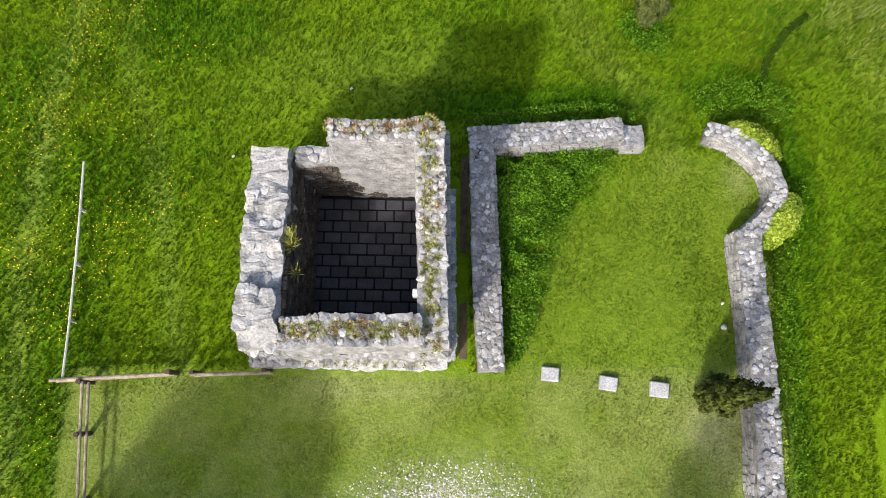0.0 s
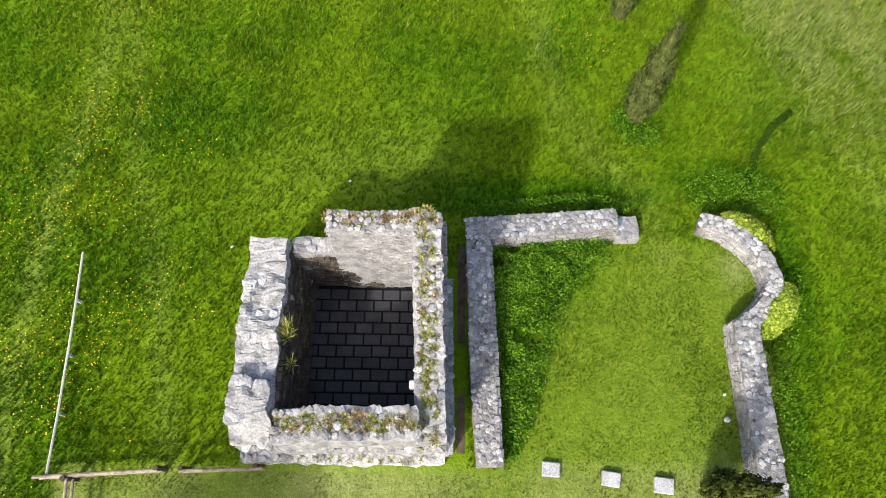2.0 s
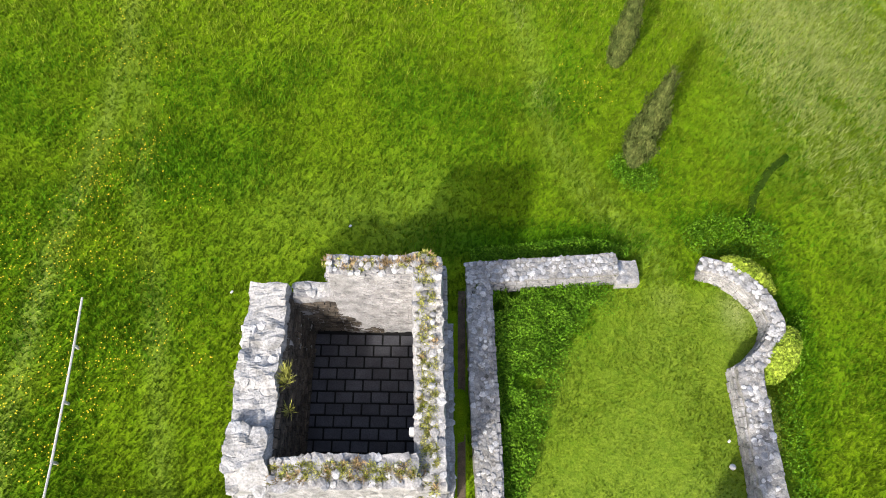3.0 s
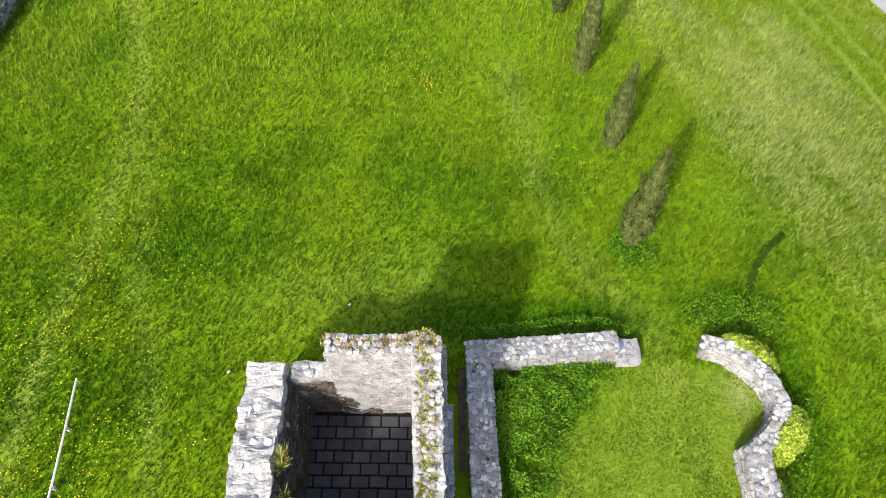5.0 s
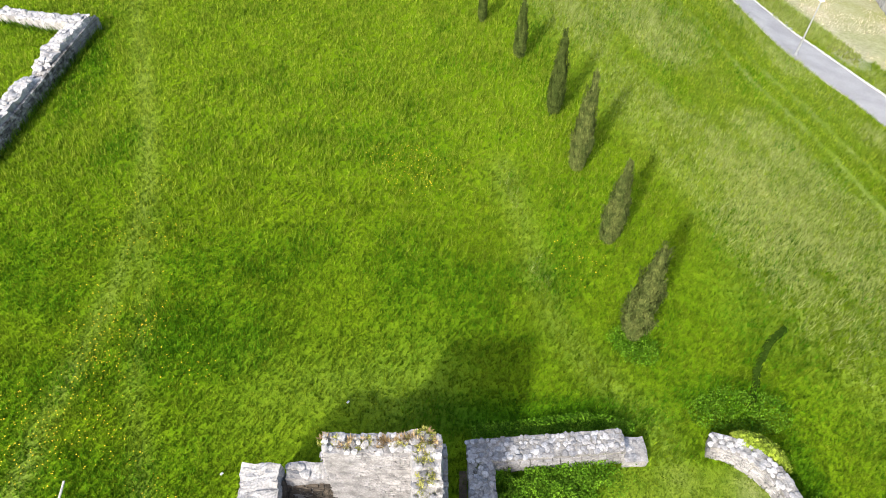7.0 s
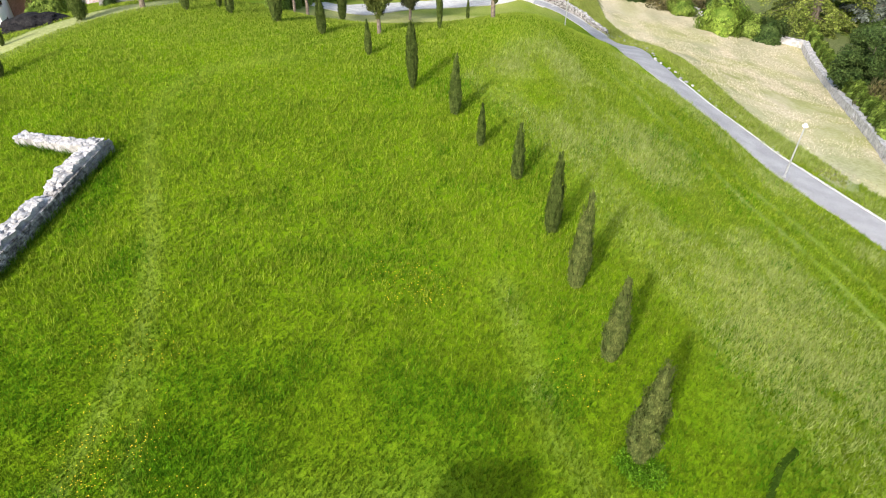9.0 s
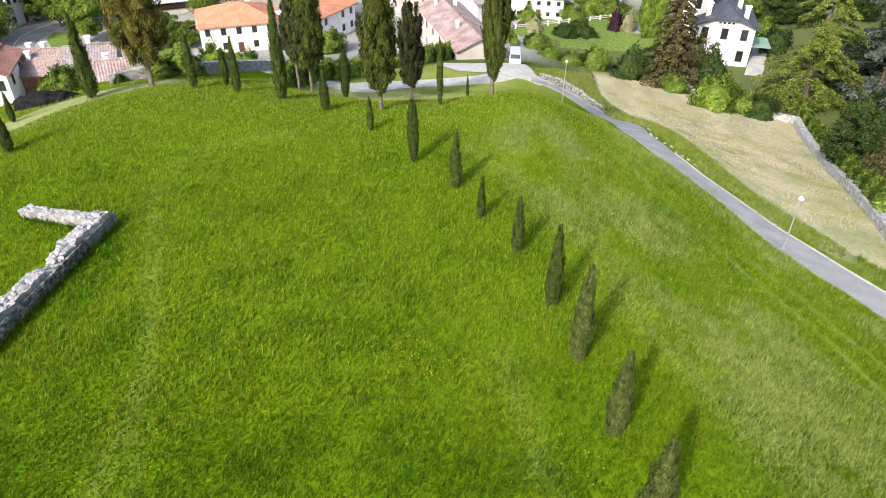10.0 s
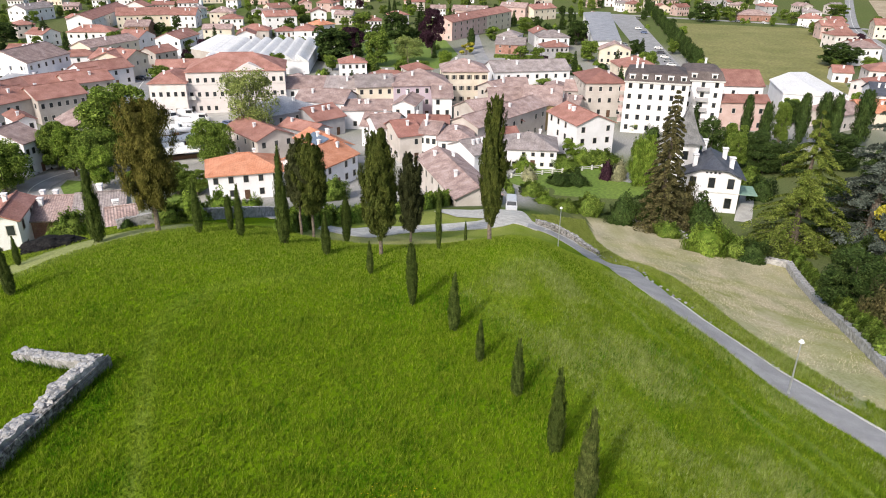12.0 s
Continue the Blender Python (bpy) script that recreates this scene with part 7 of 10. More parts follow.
for v in bm.verts:
    v.co = Vector((v.co.x * 2.7, v.co.y * 1.5, max(v.co.z, -0.2) * 0.95)) * (1 + 0.22 * noise.noise(v.co * 2.3) + 0.10 * noise.noise(v.co * 7))
heap = tagged(part("covered_mound", bm, mat("black_netting", (0.006, 0.006, 0.007), (0.022, 0.021, 0.021), 2.5, bump=1.0, fine=9, rand=0, dist=0.08, spec=0.1)), "mound under dark netting below the crest of the hill", "mound")
heap.matrix_basis = pose(-36.9, 60.0, gz(-36.9, 60.0) + 0.1, 0, 0, 20)

# ---- street lamps ----
def street_lamp(x, y, h, turn, label="slim grey street lamp with a white head"):
    t = thing("street_lamp", label, "street lamp", x, y, gz(x, y), "lane lamps")
    bm = bmesh.new()
    rod(bm, (0, 0, -0.3), (0, 0, h), 0.07, 0.045, 10)
    part("pole", bm, METAL, t)
    bm = bmesh.new()
    rod(bm, (0, 0, h), (0, 0, h + 0.08), 0.09, 0.2, 12)
    rod(bm, (0, 0, h + 0.08), (0, 0, h + 0.26), 0.2, 0.09, 12)
    part("head", bm, LAMP_WHITE, t)
    bm = bmesh.new()
    rod(bm, (0, 0, -0.1), (0, 0, 0.25), 0.14, 0.10, 10)
    part("foot", bm, METAL, t)


street_lamp(23.1, 38.4, 4.0, 0)
street_lamp(14.1, 78.0, 5.1, 0)

# ---- vehicles ----
def car_body(t, paint, glass_h, length, width, van=False):
    bm = bmesh.new()
    hl, hw = length / 2, width / 2
    prof = [(-hl, 0.35), (-hl, 0.75), (-hl + 0.9, 0.95), (-hl + 1.5, glass_h), (hl - 0.7, glass_h), (hl - 0.1, 1.0), (hl, 0.4)] if not van else [(-hl, 0.35), (-hl, 1.0), (-hl + 0.55, 1.25), (-hl + 1.1, glass_h), (hl - 0.05, glass_h), (hl, 0.4)]
    rows = []
    for s in (-1, 1):
        rows.append([bm.verts.new((s * hw * (0.86 if z > 1.3 else 1.0), y, z)) for y, z in prof])
    n = len(prof)
    bm.faces.new(rows[0])
    bm.faces.new(rows[1][::-1])
    for i in range(n):
        j = (i + 1) % n
        bm.faces.new((rows[0][i], rows[1][i], rows[1][j], rows[0][j]))
    bmesh.ops.recalc_face_normals(bm, faces=bm.faces[:])
    bmesh.ops.bevel(bm, geom=bm.edges[:], offset=0.06, segments=2, affect="EDGES")
    body = part("body", bm, paint, t)
    bm = bmesh.new()
    y0, z0, y1, z1 = (-hl + 0.95, 0.98, -hl + 1.5, glass_h) if not van else (-hl + 0.6, 1.28, -hl + 1.1, glass_h)
    d = Vector((0, y1 - y0, z1 - z0))
    nn = Vector((0, -d.z, d.y)).normalized() * 0.03
    w0, w1 = hw * 0.86, hw * 0.76
    a = [(-w0, y0 + d.y * 0.08, z0 + d.z * 0.08), (w0, y0 + d.y * 0.08, z0 + d.z * 0.08), (w1, y0 + d.y * 0.9, z0 + d.z * 0.9), (-w1, y0 + d.y * 0.9, z0 + d.z * 0.9)]
    vs = [bm.verts.new(Vector(p) + nn) for p in a] + [bm.verts.new(Vector(p) - nn) for p in a]
    for f in ((0, 1, 2, 3), (7, 6, 5, 4), (0, 4, 5, 1), (1, 5, 6, 2), (2, 6, 7, 3), (3, 7, 4, 0)):
        bm.faces.new([vs[i] for i in f])
    part("windscreen", bm, GLASS, t)
    for s in (-1, 1):
        bm = bmesh.new()
        box(bm, s * hw * 0.95 - 0.045, s * hw * 0.95 + 0.02, y1 - 0.1, hl - (2.6 if van else 0.9), max(z0, 1.0), glass_h - 0.12, 0.01)
        part("side_window", bm, GLASS, t)
        bm = bmesh.new()
        box(bm, s * hw * 0.68 - 0.18, s * hw * 0.68 + 0.18, -hl - 0.02, -hl + 0.08, 0.62, 0.8, 0.01)
        part("headlight", bm, LENS, t)
        for y in (-hl + 0.8, hl - 0.8):
            bm = bmesh.new()
            rod(bm, (s * hw - s * 0.2, y, 0.32), (s * hw + s * 0.02, y, 0.32), 0.32, 0.32, 14)
            part("wheel", bm, TYRE, t)
    return t


def car(colour, label, van=False, length=4.2, width=1.75, h=1.45):
    t = thing("van" if van else "car", label, "van" if van else "car")
    r, g, b = colour
    paint = mat("car_paint_%d" % (r * 1000 + g * 10), colour, (r * 1.1, g * 1.1, b * 1.1), 1, rough=0.3, bump=0, rand=0, spec=0.5)
    return car_body(t, paint, h, length, width, van)


van = car((0.42, 0.43, 0.45), "silver van parked at the end of the lane", True, 4.8, 1.9, 1.95)
van.matrix_basis = pose(11.5, 110.6, gz(11.5, 110.6) + 0.14, 0, 0, -5)
CARS = [car((0.60, 0.60, 0.60), "white car parked in the town"), car((0.05, 0.05, 0.06), "black car parked in the town"),
        car((0.20, 0.21, 0.22), "grey car parked in the town"), car((0.10, 0.13, 0.22), "dark blue car parked in the town")]
taxi = car((0.60, 0.45, 0.03), "yellow car parked before the town hall")
CARS[0].matrix_basis = pose(-111.4, 266.7, -25.85, 0, 0, 60)
copy_thing(CARS[0], pose(-111.9, 272.5, -25.85, 0, 0, 60))
CARS[1].matrix_basis = pose(-114.3, 264.3, -25.85, 0, 0, 60)
CARS[3].matrix_basis = pose(-116.7, 298.2, -25.85, 0, 0, 60)
copy_thing(CARS[0], pose(-79.9, 221.2, -25.85, 0, 0, 100))
copy_thing(CARS[1], pose(-77.6, 219.8, -25.85, 0, 0, 100))
copy_thing(CARS[1], pose(-85.1, 213.1, -25.85, 0, 0, 80))
CARS[2].matrix_basis = pose(-80.7, 215.7, -25.85, 0, 0, 95)
copy_thing(CARS[0], pose(106.6, 358.8, -25.85, 0, 0, 60))
copy_thing(CARS[1], pose(103.8, 344.0, -25.85, 0, 0, 60))
copy_thing(CARS[0], pose(101.5, 330.2, -25.85, 0, 0, 60))
copy_thing(CARS[2], pose(99.8, 319.0, -25.85, 0, 0, 60))
copy_thing(CARS[0], pose(98.3, 308.5, -25.85, 0, 0, 60))
copy_thing(CARS[0], pose(97.0, 300.0, -25.85, 0, 0, 60))
copy_thing(CARS[0], pose(117.3, 440.7, -25.85, 0, 0, 50))
copy_thing(CARS[3], pose(115.8, 421.7, -25.85, 0, 0, 50))
copy_thing(CARS[2], pose(92.1, 369.5, -25.85, 0, 0, 20))
copy_thing(CARS[1], pose(87.1, 344.5, -25.85, 0, 0, 20))
copy_thing(CARS[0], pose(209.4, 558.5, -25.85, 0, 0, 0))
copy_thing(CARS[0], pose(209.8, 479.8, -25.85, 0, 0, 5))
copy_thing(CARS[0], pose(227.6, 459.8, -25.85, 0, 0, 10))
copy_thing(CARS[2], pose(195.6, 488.3, -25.85, 0, 0, 5))
copy_thing(CARS[0], pose(-94.2, 152.5, -25.85, 0, 0, 40))
copy_thing(CARS[0], pose(-91.8, 156.0, -25.85, 0, 0, 60))
copy_thing(CARS[1], pose(-129.7, 301.6, -25.85, 0, 0, 50))
copy_thing(CARS[2], pose(141.9, 272.9, -25.85, 0, 0, 0))
copy_thing(CARS[0], pose(23.5, 190.5, -25.85, 0, 0, 10))
market_van = car((0.66, 0.66, 0.66), "white van standing among the market stalls", True, 5.4, 2.0, 2.3)
market_van.matrix_basis = pose(-77.4, 207.0, -25.85, 0, 0, 95)
for x, y, a in ((-74.6, 197.0, 100), (-70.3, 189.0, 60), (-74.0, 190.6, 20), (-71.8, 201.8, 95), (-81.0, 204.0, 40)):
    copy_thing(market_van, pose(x, y, -25.85, 0, 0, a))
for x, y, a, k in ((-87.4, 219.6, 100, 2), (-83.5, 219.8, 100, 0), (-119.1, 287.9, 15, 0), (-119.4, 296.0, 15, 2), (-118.4, 278.9, 15, 1), (54.5, 479.6, 20, 0), (131.7, 498.0, 0, 1), (-66.0, 193.0, 60, 2), (-62.0, 197.0, 60, 3), (-64.5, 186.0, 20, 0)):
    copy_thing(CARS[k], pose(x, y, -25.85, 0, 0, a))
taxi.matrix_basis = pose(-75.3, 222.3, -25.85, 0, 0, 100)

# ---- market stalls ----
def stall(x, y, turn, w, d, group="market stalls"):
    t = thing("market_stall", "market stall under a white canvas awning", "market stall", group=group)
    t.matrix_basis = pose(x, y, gz(x, y) + 0.1, 0, 0, turn)
    v = [(-w / 2, -d / 2, 2.5), (w / 2, -d / 2, 2.5), (w / 2, d / 2, 2.5), (-w / 2, d / 2, 2.5), (-w / 2 + 0.2, 0, 3.1), (w / 2 - 0.2, 0, 3.1)]
    v += [(a, b, 2.15) for a, b, c in v[:4]]
    raw("awning", v, [(0, 1, 5, 4), (1, 2, 5), (2, 3, 4, 5), (3, 0, 4), (0, 6, 7, 1), (1, 7, 8, 2), (2, 8, 9, 3), (3, 9, 6, 0)], CANVAS, t)
    for px, py in ((-1, -1), (1, -1), (1, 1), (-1, 1)):
        bm = bmesh.new()
        rod(bm, (px * (w / 2 - 0.1), py * (d / 2 - 0.1), 0), (px * (w / 2 - 0.1), py * (d / 2 - 0.1), 2.5), 0.04)
        part("pole", bm, METAL, t)
    bm = bmesh.new()
    box(bm, -w / 2 + 0.3, w / 2 - 0.3, -0.6, 0.6, 0.05, 0.9, 0.03)
    part("counter", bm, DOOR, t)


stall(-71.7, 173.2, 20, 9, 4)
stall(-67.4, 167.2, 20, 6, 4)
stall(-64.0, 164.3, 25, 10, 6)
stall(-71.2, 193.5, 10, 7, 4)
stall(-68.0, 183.6, 10, 9, 4)
stall(-70.1, 167.0, 20, 5, 3)
stall(-76.3, 185.7, 15, 8, 4)
stall(-66.8, 176.5, 60, 9, 4)
stall(-74.5, 179.5, 15, 5, 3)

# ---- trees, hedges and shrubs of the gardens and the town ----
TREES = {
    "mid": blob_tree(10, 3.6, 1.2, 80, 34000, 0.165, LEAF_MID, 201, "leafy green deciduous tree in the town"),
    "mid2": blob_tree(10, 4.2, 1.1, 85, 36000, 0.165, LEAF_MID, 202, "broad leafy green deciduous tree"),
    "light": blob_tree(10, 3.2, 1.1, 70, 32000, 0.165, LEAF_LIGHT, 203, "bright spring-green deciduous tree"),
    "dark": blob_tree(10, 3.6, 0.8, 80, 34000, 0.165, LEAF_DARK, 204, "dense dark green tree"),
    "willow": blob_tree(10, 3.8, 2.6, 48, 15000, 0.14, LEAF_WILLOW, 205, "airy pale green willow with thin foliage", droop=0.5),
    "purple": blob_tree(10, 3.6, 1.6, 44, 20000, 0.20, LEAF_PURPLE, 206, "dark purple copper beech in the park"),
    "poplar": cypress(10, 1.5, COLUMN, 0.9, 12000, 0.30, LEAF_DARK, 207, "slim upright dark green poplar", name="poplar_tree", bulge=0.6),
    "gold": blob_tree(6, 2.4, 0.8, 10, 5000, 0.34, LEAF_GOLD, 208, "golden yellow-green ornamental tree"),
    "cedar": cedar(20, 8.0, 1.5, 18, LEAF_CEDAR, 209, "large yellow-green cedar with drooping tiers", 0.34, 0.20, 700, gap=0.24),
    "bluecedar": cedar(20, 6.5, 2.5, 15, LEAF_BLUE, 210, "large blue-grey cedar with layered boughs", 0.15, 0.24, 520, gap=0.22),
    "fir": cedar(20, 3.9, 1.0, 30, LEAF_FIR, 211, "tall thin brownish fir with gaps", 0.34, 0.22, 220, "fir_tree", 0.15),
    "spruce": cedar(14, 3.2, 0.6, 18, LEAF_DARK, 212, "dark green spruce in a town garden", 0.3, 0.45, 80, "spruce_tree"),
    "column": cypress(10, 1.4, COLUMN, 0.1, 9000, 0.24, LEAF_LIGHT, 213, "tall clipped bright green conifer column", name="conifer_column", bulge=0.2),
    "bush": shrub("bush", "loose mid-green garden bush", 3, 3, 1.8, 9000, 0.12, LEAF_MID, 221),
    "bushlight": shrub("bush", "bright spring-green garden bush", 3, 3, 1.8, 9000, 0.12, LEAF_LIGHT, 222),
    "bushdark": shrub("bush", "dense dark green garden shrub", 3, 3, 2.0, 9000, 0.12, LEAF_DARK, 223),
    "bushbrown": shrub("bush", "dense brownish-green conifer shrub beside the villa", 3, 3, 2.2, 9000, 0.12, LEAF_FIR, 224),
    "bushpurple": shrub("bush", "small dark purple garden shrub", 2, 2, 1.7, 1600, 0.2, LEAF_PURPLE, 225),
    "bushgold": shrub("bush", "pale yellow flowering shrub", 2, 2, 1.7, 1600, 0.2, mat("pale_blossom", (0.30, 0.30, 0.16), (0.42, 0.41, 0.26), 2, soft=0.4, island=0.3, bump=0), 226),
    "hedge": shrub("hedge", "clipped bright green garden hedge", 4, 1.3, 1.5, 2600, 0.18, LEAF_LIGHT, 227, 0.8, "hedge"),
    "hedgedark": shrub("hedge", "clipped dark green garden hedge", 4, 1.4, 1.6, 2600, 0.20, LEAF_MID, 228, 0.8, "hedge"),
}
SIZE = {"mid": 10, "mid2": 10, "light": 10, "dark": 10, "willow": 10, "purple": 10, "poplar": 10, "column": 10, "gold": 6, "cedar": 20, "bluecedar": 20, "fir": 20, "spruce": 14,
        "bush": 1.8, "bushlight": 1.8, "bushdark": 2.0, "bushbrown": 2.2, "bushpurple": 1.7, "bushgold": 1.7, "hedge": 1.5, "hedgedark": 1.6}
# the same kinds with fewer, larger leaves for the far side of the town
FAR = {
    "mid": lambda: blob_tree(10, 3.6, 1.2, 60, 7000, 0.36, LEAF_MID, 231, "leafy green deciduous tree in the town"),
    "mid2": lambda: blob_tree(10, 4.2, 1.1, 60, 7000, 0.38, LEAF_MID, 232, "broad leafy green deciduous tree"),
    "light": lambda: blob_tree(10, 3.2, 1.1, 55, 6500, 0.36, LEAF_LIGHT, 233, "bright spring-green deciduous tree"),
    "dark": lambda: blob_tree(10, 3.6, 0.8, 60, 7000, 0.36, LEAF_DARK, 234, "dense dark green tree"),
    "bush": lambda: shrub("bush", "loose mid-green garden bush", 3, 3, 1.8, 1600, 0.28, LEAF_MID, 241),
    "bushlight": lambda: shrub("bush", "bright spring-green garden bush", 3, 3, 1.8, 1600, 0.28, LEAF_LIGHT, 242),
    "bushdark": lambda: shrub("bush", "dense dark green garden shrub", 3, 3, 2.0, 1600, 0.28, LEAF_DARK, 243),
}
FIRST = set()


def plant(kind, x, y, h, turn=0.0, wide=1.0, z=None):
    """One of the kinds above at a place of the plan, h metres high, wide times as broad as usual."""
    s = h / SIZE[kind]
    if kind in FAR and math.hypot(x, y) > 240:
        if kind + "_far" not in TREES:
            TREES[kind + "_far"] = FAR[kind]()
        kind += "_far"
    place = Matrix.Translation((x, y, gz(x, y) - 0.05 if z is None else z)) @ pose(0, 0, 0, 0, 0, turn) @ Matrix.Diagonal((s * wide, s * wide, s, 1))
    if kind not in FIRST:
        FIRST.add(kind)
        TREES[kind].matrix_basis = place
        return TREES[kind]
    first = TREES[kind].scale
    return copy_thing(TREES[kind], place @ Matrix.Diagonal((1 / first[0], 1 / first[1], 1 / first[2], 1)))


plant('mid', -78.3, 162.3, 20.7, 231, 1.23)
plant('mid', -98.2, 152.7, 8.4, 286, 1.52)
plant('mid', -52.1, 138.9, 6.2, 238, 1.25)
plant('light', -64.6, 140.3, 6.2, 231, 1.66)
plant('mid', -91.1, 161.8, 9.5, 260, 1.14)
plant('mid', -89.7, 155.2, 12.4, 300, 0.99)
plant('mid2', -78.4, 150.6, 11.5, 97, 1.35)
plant('mid2', -91.8, 137.6, 12.5, 94, 1.20)
plant('mid', -95.8, 142.9, 10.4, 262, 1.36)
plant('willow', -49.8, 177.0, 20.9, 243, 1.07)
plant('mid2', -54.1, 157.4, 12.4, 322, 1.19)
plant('mid', -56.1, 138.8, 7.7, 314, 1.28)
plant('dark', -48.4, 307.2, 16.8, 95, 1.52)
plant('purple', -43.5, 331.3, 13.3, 48, 1.49)
plant('mid2', -28.6, 300.0, 15.6, 228, 0.98)
plant('willow', -16.2, 309.5, 11.8, 155, 1.82)
plant('dark', -25.5, 368.1, 18.1, 72, 1.16)
plant('purple', -6.1, 334.0, 22.3, 46, 0.82)
plant('mid', -46.7, 402.1, 13.2, 275, 1.40)
plant('mid', -28.7, 276.6, 7.8, 355, 1.55)
plant('spruce', -13.1, 386.3, 18.6, 324, 1.27)
plant('gold', 9.8, 335.2, 6.4, 21, 1.50)
plant('poplar', 12.7, 351.5, 10.1, 304, 1.16)
plant('dark', 2.1, 411.5, 12.2, 202, 1.54)
plant('dark', -72.3, 404.8, 9.1, 231, 1.24)
plant('dark', 173.0, 313.6, 10.9, 334, 2.50)
plant('mid', 192.0, 330.2, 4.0, 315, 2.50)
plant('poplar', 79.1, 180.2, 14.3, 332, 0.62)
plant('mid', 88.8, 180.6, 13.9, 80, 0.51)
plant('poplar', 94.1, 180.9, 14.7, 319, 0.72)
plant('poplar', 100.1, 182.2, 14.7, 7, 0.89)
plant('poplar', 103.6, 182.4, 14.4, 270, 0.76)
plant('poplar', 110.3, 181.5, 15.6, 32, 0.99)
plant('dark', 65.6, 168.0, 12.2, 30, 0.86)
plant('dark', 74.9, 161.4, 10.6, 18, 1.11)
plant('poplar', 82.4, 176.1, 13.3, 97, 0.76)
plant('mid', 70.1, 161.2, 10.2, 123, 0.80)
plant('mid', 71.3, 168.2, 10.5, 307, 1.02)
plant('dark', 79.9, 157.2, 9.0, 15, 1.48)
plant('dark', 95.1, 162.1, 9.8, 237, 1.62)
plant('dark', 99.0, 149.7, 9.6, 167, 1.59)
plant('cedar', 62.6, 114.0, 24.7, 225, 1.05)
plant('dark', 75.8, 159.2, 7.7, 302, 1.77)
plant('bushdark', 68.0, 141.2, 4.0, 100, 0.98)
plant('bush', 68.5, 148.7, 3.9, 265, 0.77)
plant('bluecedar', 75.1, 113.5, 30.6, 119, 0.98)
plant('fir', 40.6, 121.4, 25.8, 327, 1.03)
plant('spruce', -192.8, 346.7, 11.5, 150, 2.09)
plant('dark', -219.2, 358.3, 10.7, 255, 1.79)
plant('mid', -119.4, 329.0, 6.8, 2, 2.00)
plant('dark', -244.3, 476.2, 5.2, 339, 2.50)
plant('dark', -223.3, 445.6, 5.0, 43, 2.50)
plant('mid', -87.9, 403.4, 6.1, 234, 2.50)
plant('mid', -103.7, 367.9, 4.7, 335, 1.86)
plant('purple', -101.0, 374.5, 4.0, 142, 1.77)
plant('mid', -92.3, 458.9, 11.8, 208, 1.35)
plant('mid', 24.7, 385.1, 7.8, 282, 1.69)
plant('mid', 46.0, 415.4, 9.9, 42, 1.63)
plant('mid', 45.3, 332.8, 3.0, 130, 2.50)
plant('purple', 42.4, 309.1, 4.3, 161, 1.81)
plant('mid', 51.6, 305.4, 6.6, 117, 2.15)
plant('dark', 67.7, 371.6, 13.9, 262, 1.24)
plant('mid', 68.3, 343.1, 6.5, 147, 1.84)
plant('mid', 82.3, 418.7, 6.2, 15, 2.35)
plant('dark', 172.0, 485.9, 14.1, 35, 1.65)
plant('dark', 174.1, 541.8, 9.8, 288, 1.97)
plant('mid', 196.3, 505.7, 9.1, 55, 2.43)
plant('mid', 225.5, 475.0, 9.3, 205, 1.40)
plant('mid', 222.6, 431.3, 7.9, 55, 1.67)
plant('mid', 285.2, 534.0, 9.7, 148, 2.41)
plant('mid', 35.2, 251.8, 5.2, 197, 2.03)
plant('willow', 26.1, 253.3, 4.8, 34, 1.40)
plant('light', 32.3, 169.1, 5.8, 8, 1.56)
plant('mid', 54.3, 196.8, 3.9, 350, 2.07)
plant('light', 72.7, 318.7, 3.7, 0, 2.50)
plant('gold', 74.8, 107.4, 11.7, 109, 0.73)
plant('dark', 48.2, 72.3, 9.2, 107, 1.30)
plant('bushbrown', 53.0, 75.4, 6.6, 26, 0.82)
plant('bushbrown', 45.2, 61.2, 6.0, 240, 0.67)
plant('dark', 39.4, 123.1, 7.8, 192, 1.41)
plant('bushbrown', 45.2, 124.0, 7.9, 203, 0.64)
plant('bushdark', 48.5, 121.2, 5.5, 214, 0.82)
plant('bushdark', 34.3, 124.2, 5.1, 37, 0.73)
plant('bushlight', 43.8, 105.9, 4.8, 289, 0.91)
plant('bush', 48.6, 106.6, 3.2, 322, 0.97)
plant('bushdark', 51.0, 104.3, 3.2, 101, 1.06)
plant('bush', 40.6, 116.2, 2.5, 345, 1.03)
plant('bush', 28.7, 129.1, 3.4, 138, 0.91)
plant('bush', 24.1, 129.1, 2.0, 172, 1.24)
plant('bushlight', 20.7, 132.9, 1.9, 44, 1.41)
plant('bush', 18.6, 139.8, 2.7, 159, 0.99)
plant('bushgold', 19.3, 151.7, 2.4, 170, 1.20)
plant('bushdark', 26.1, 149.1, 2.3, 7, 1.65)
plant('bushdark', 29.9, 149.2, 2.3, 209, 1.51)
plant('bushpurple', 37.3, 152.3, 4.0, 60, 0.57)
plant('bushgold', 39.9, 152.4, 4.0, 68, 0.68)
plant('bushpurple', 14.5, 159.1, 2.1, 126, 0.89)
plant('bushlight', 18.7, 158.4, 2.7, 51, 1.21)
plant('bush', 29.0, 159.6, 2.8, 5, 1.17)
plant('bush', 37.9, 163.6, 3.5, 30, 1.33)
plant('bushlight', 33.9, 164.4, 3.1, 238, 1.00)
plant('bushlight', -27.5, 70.6, 2.6, 249, 0.92)
plant('bushlight', -25.8, 75.8, 2.6, 90, 0.97)
plant('bushlight', -24.9, 84.0, 2.3, 349, 0.89)
plant('bush', -28.9, 68.1, 1.9, 286, 0.82)
plant('bush', -22.7, 134.1, 3.9, 96, 0.91)
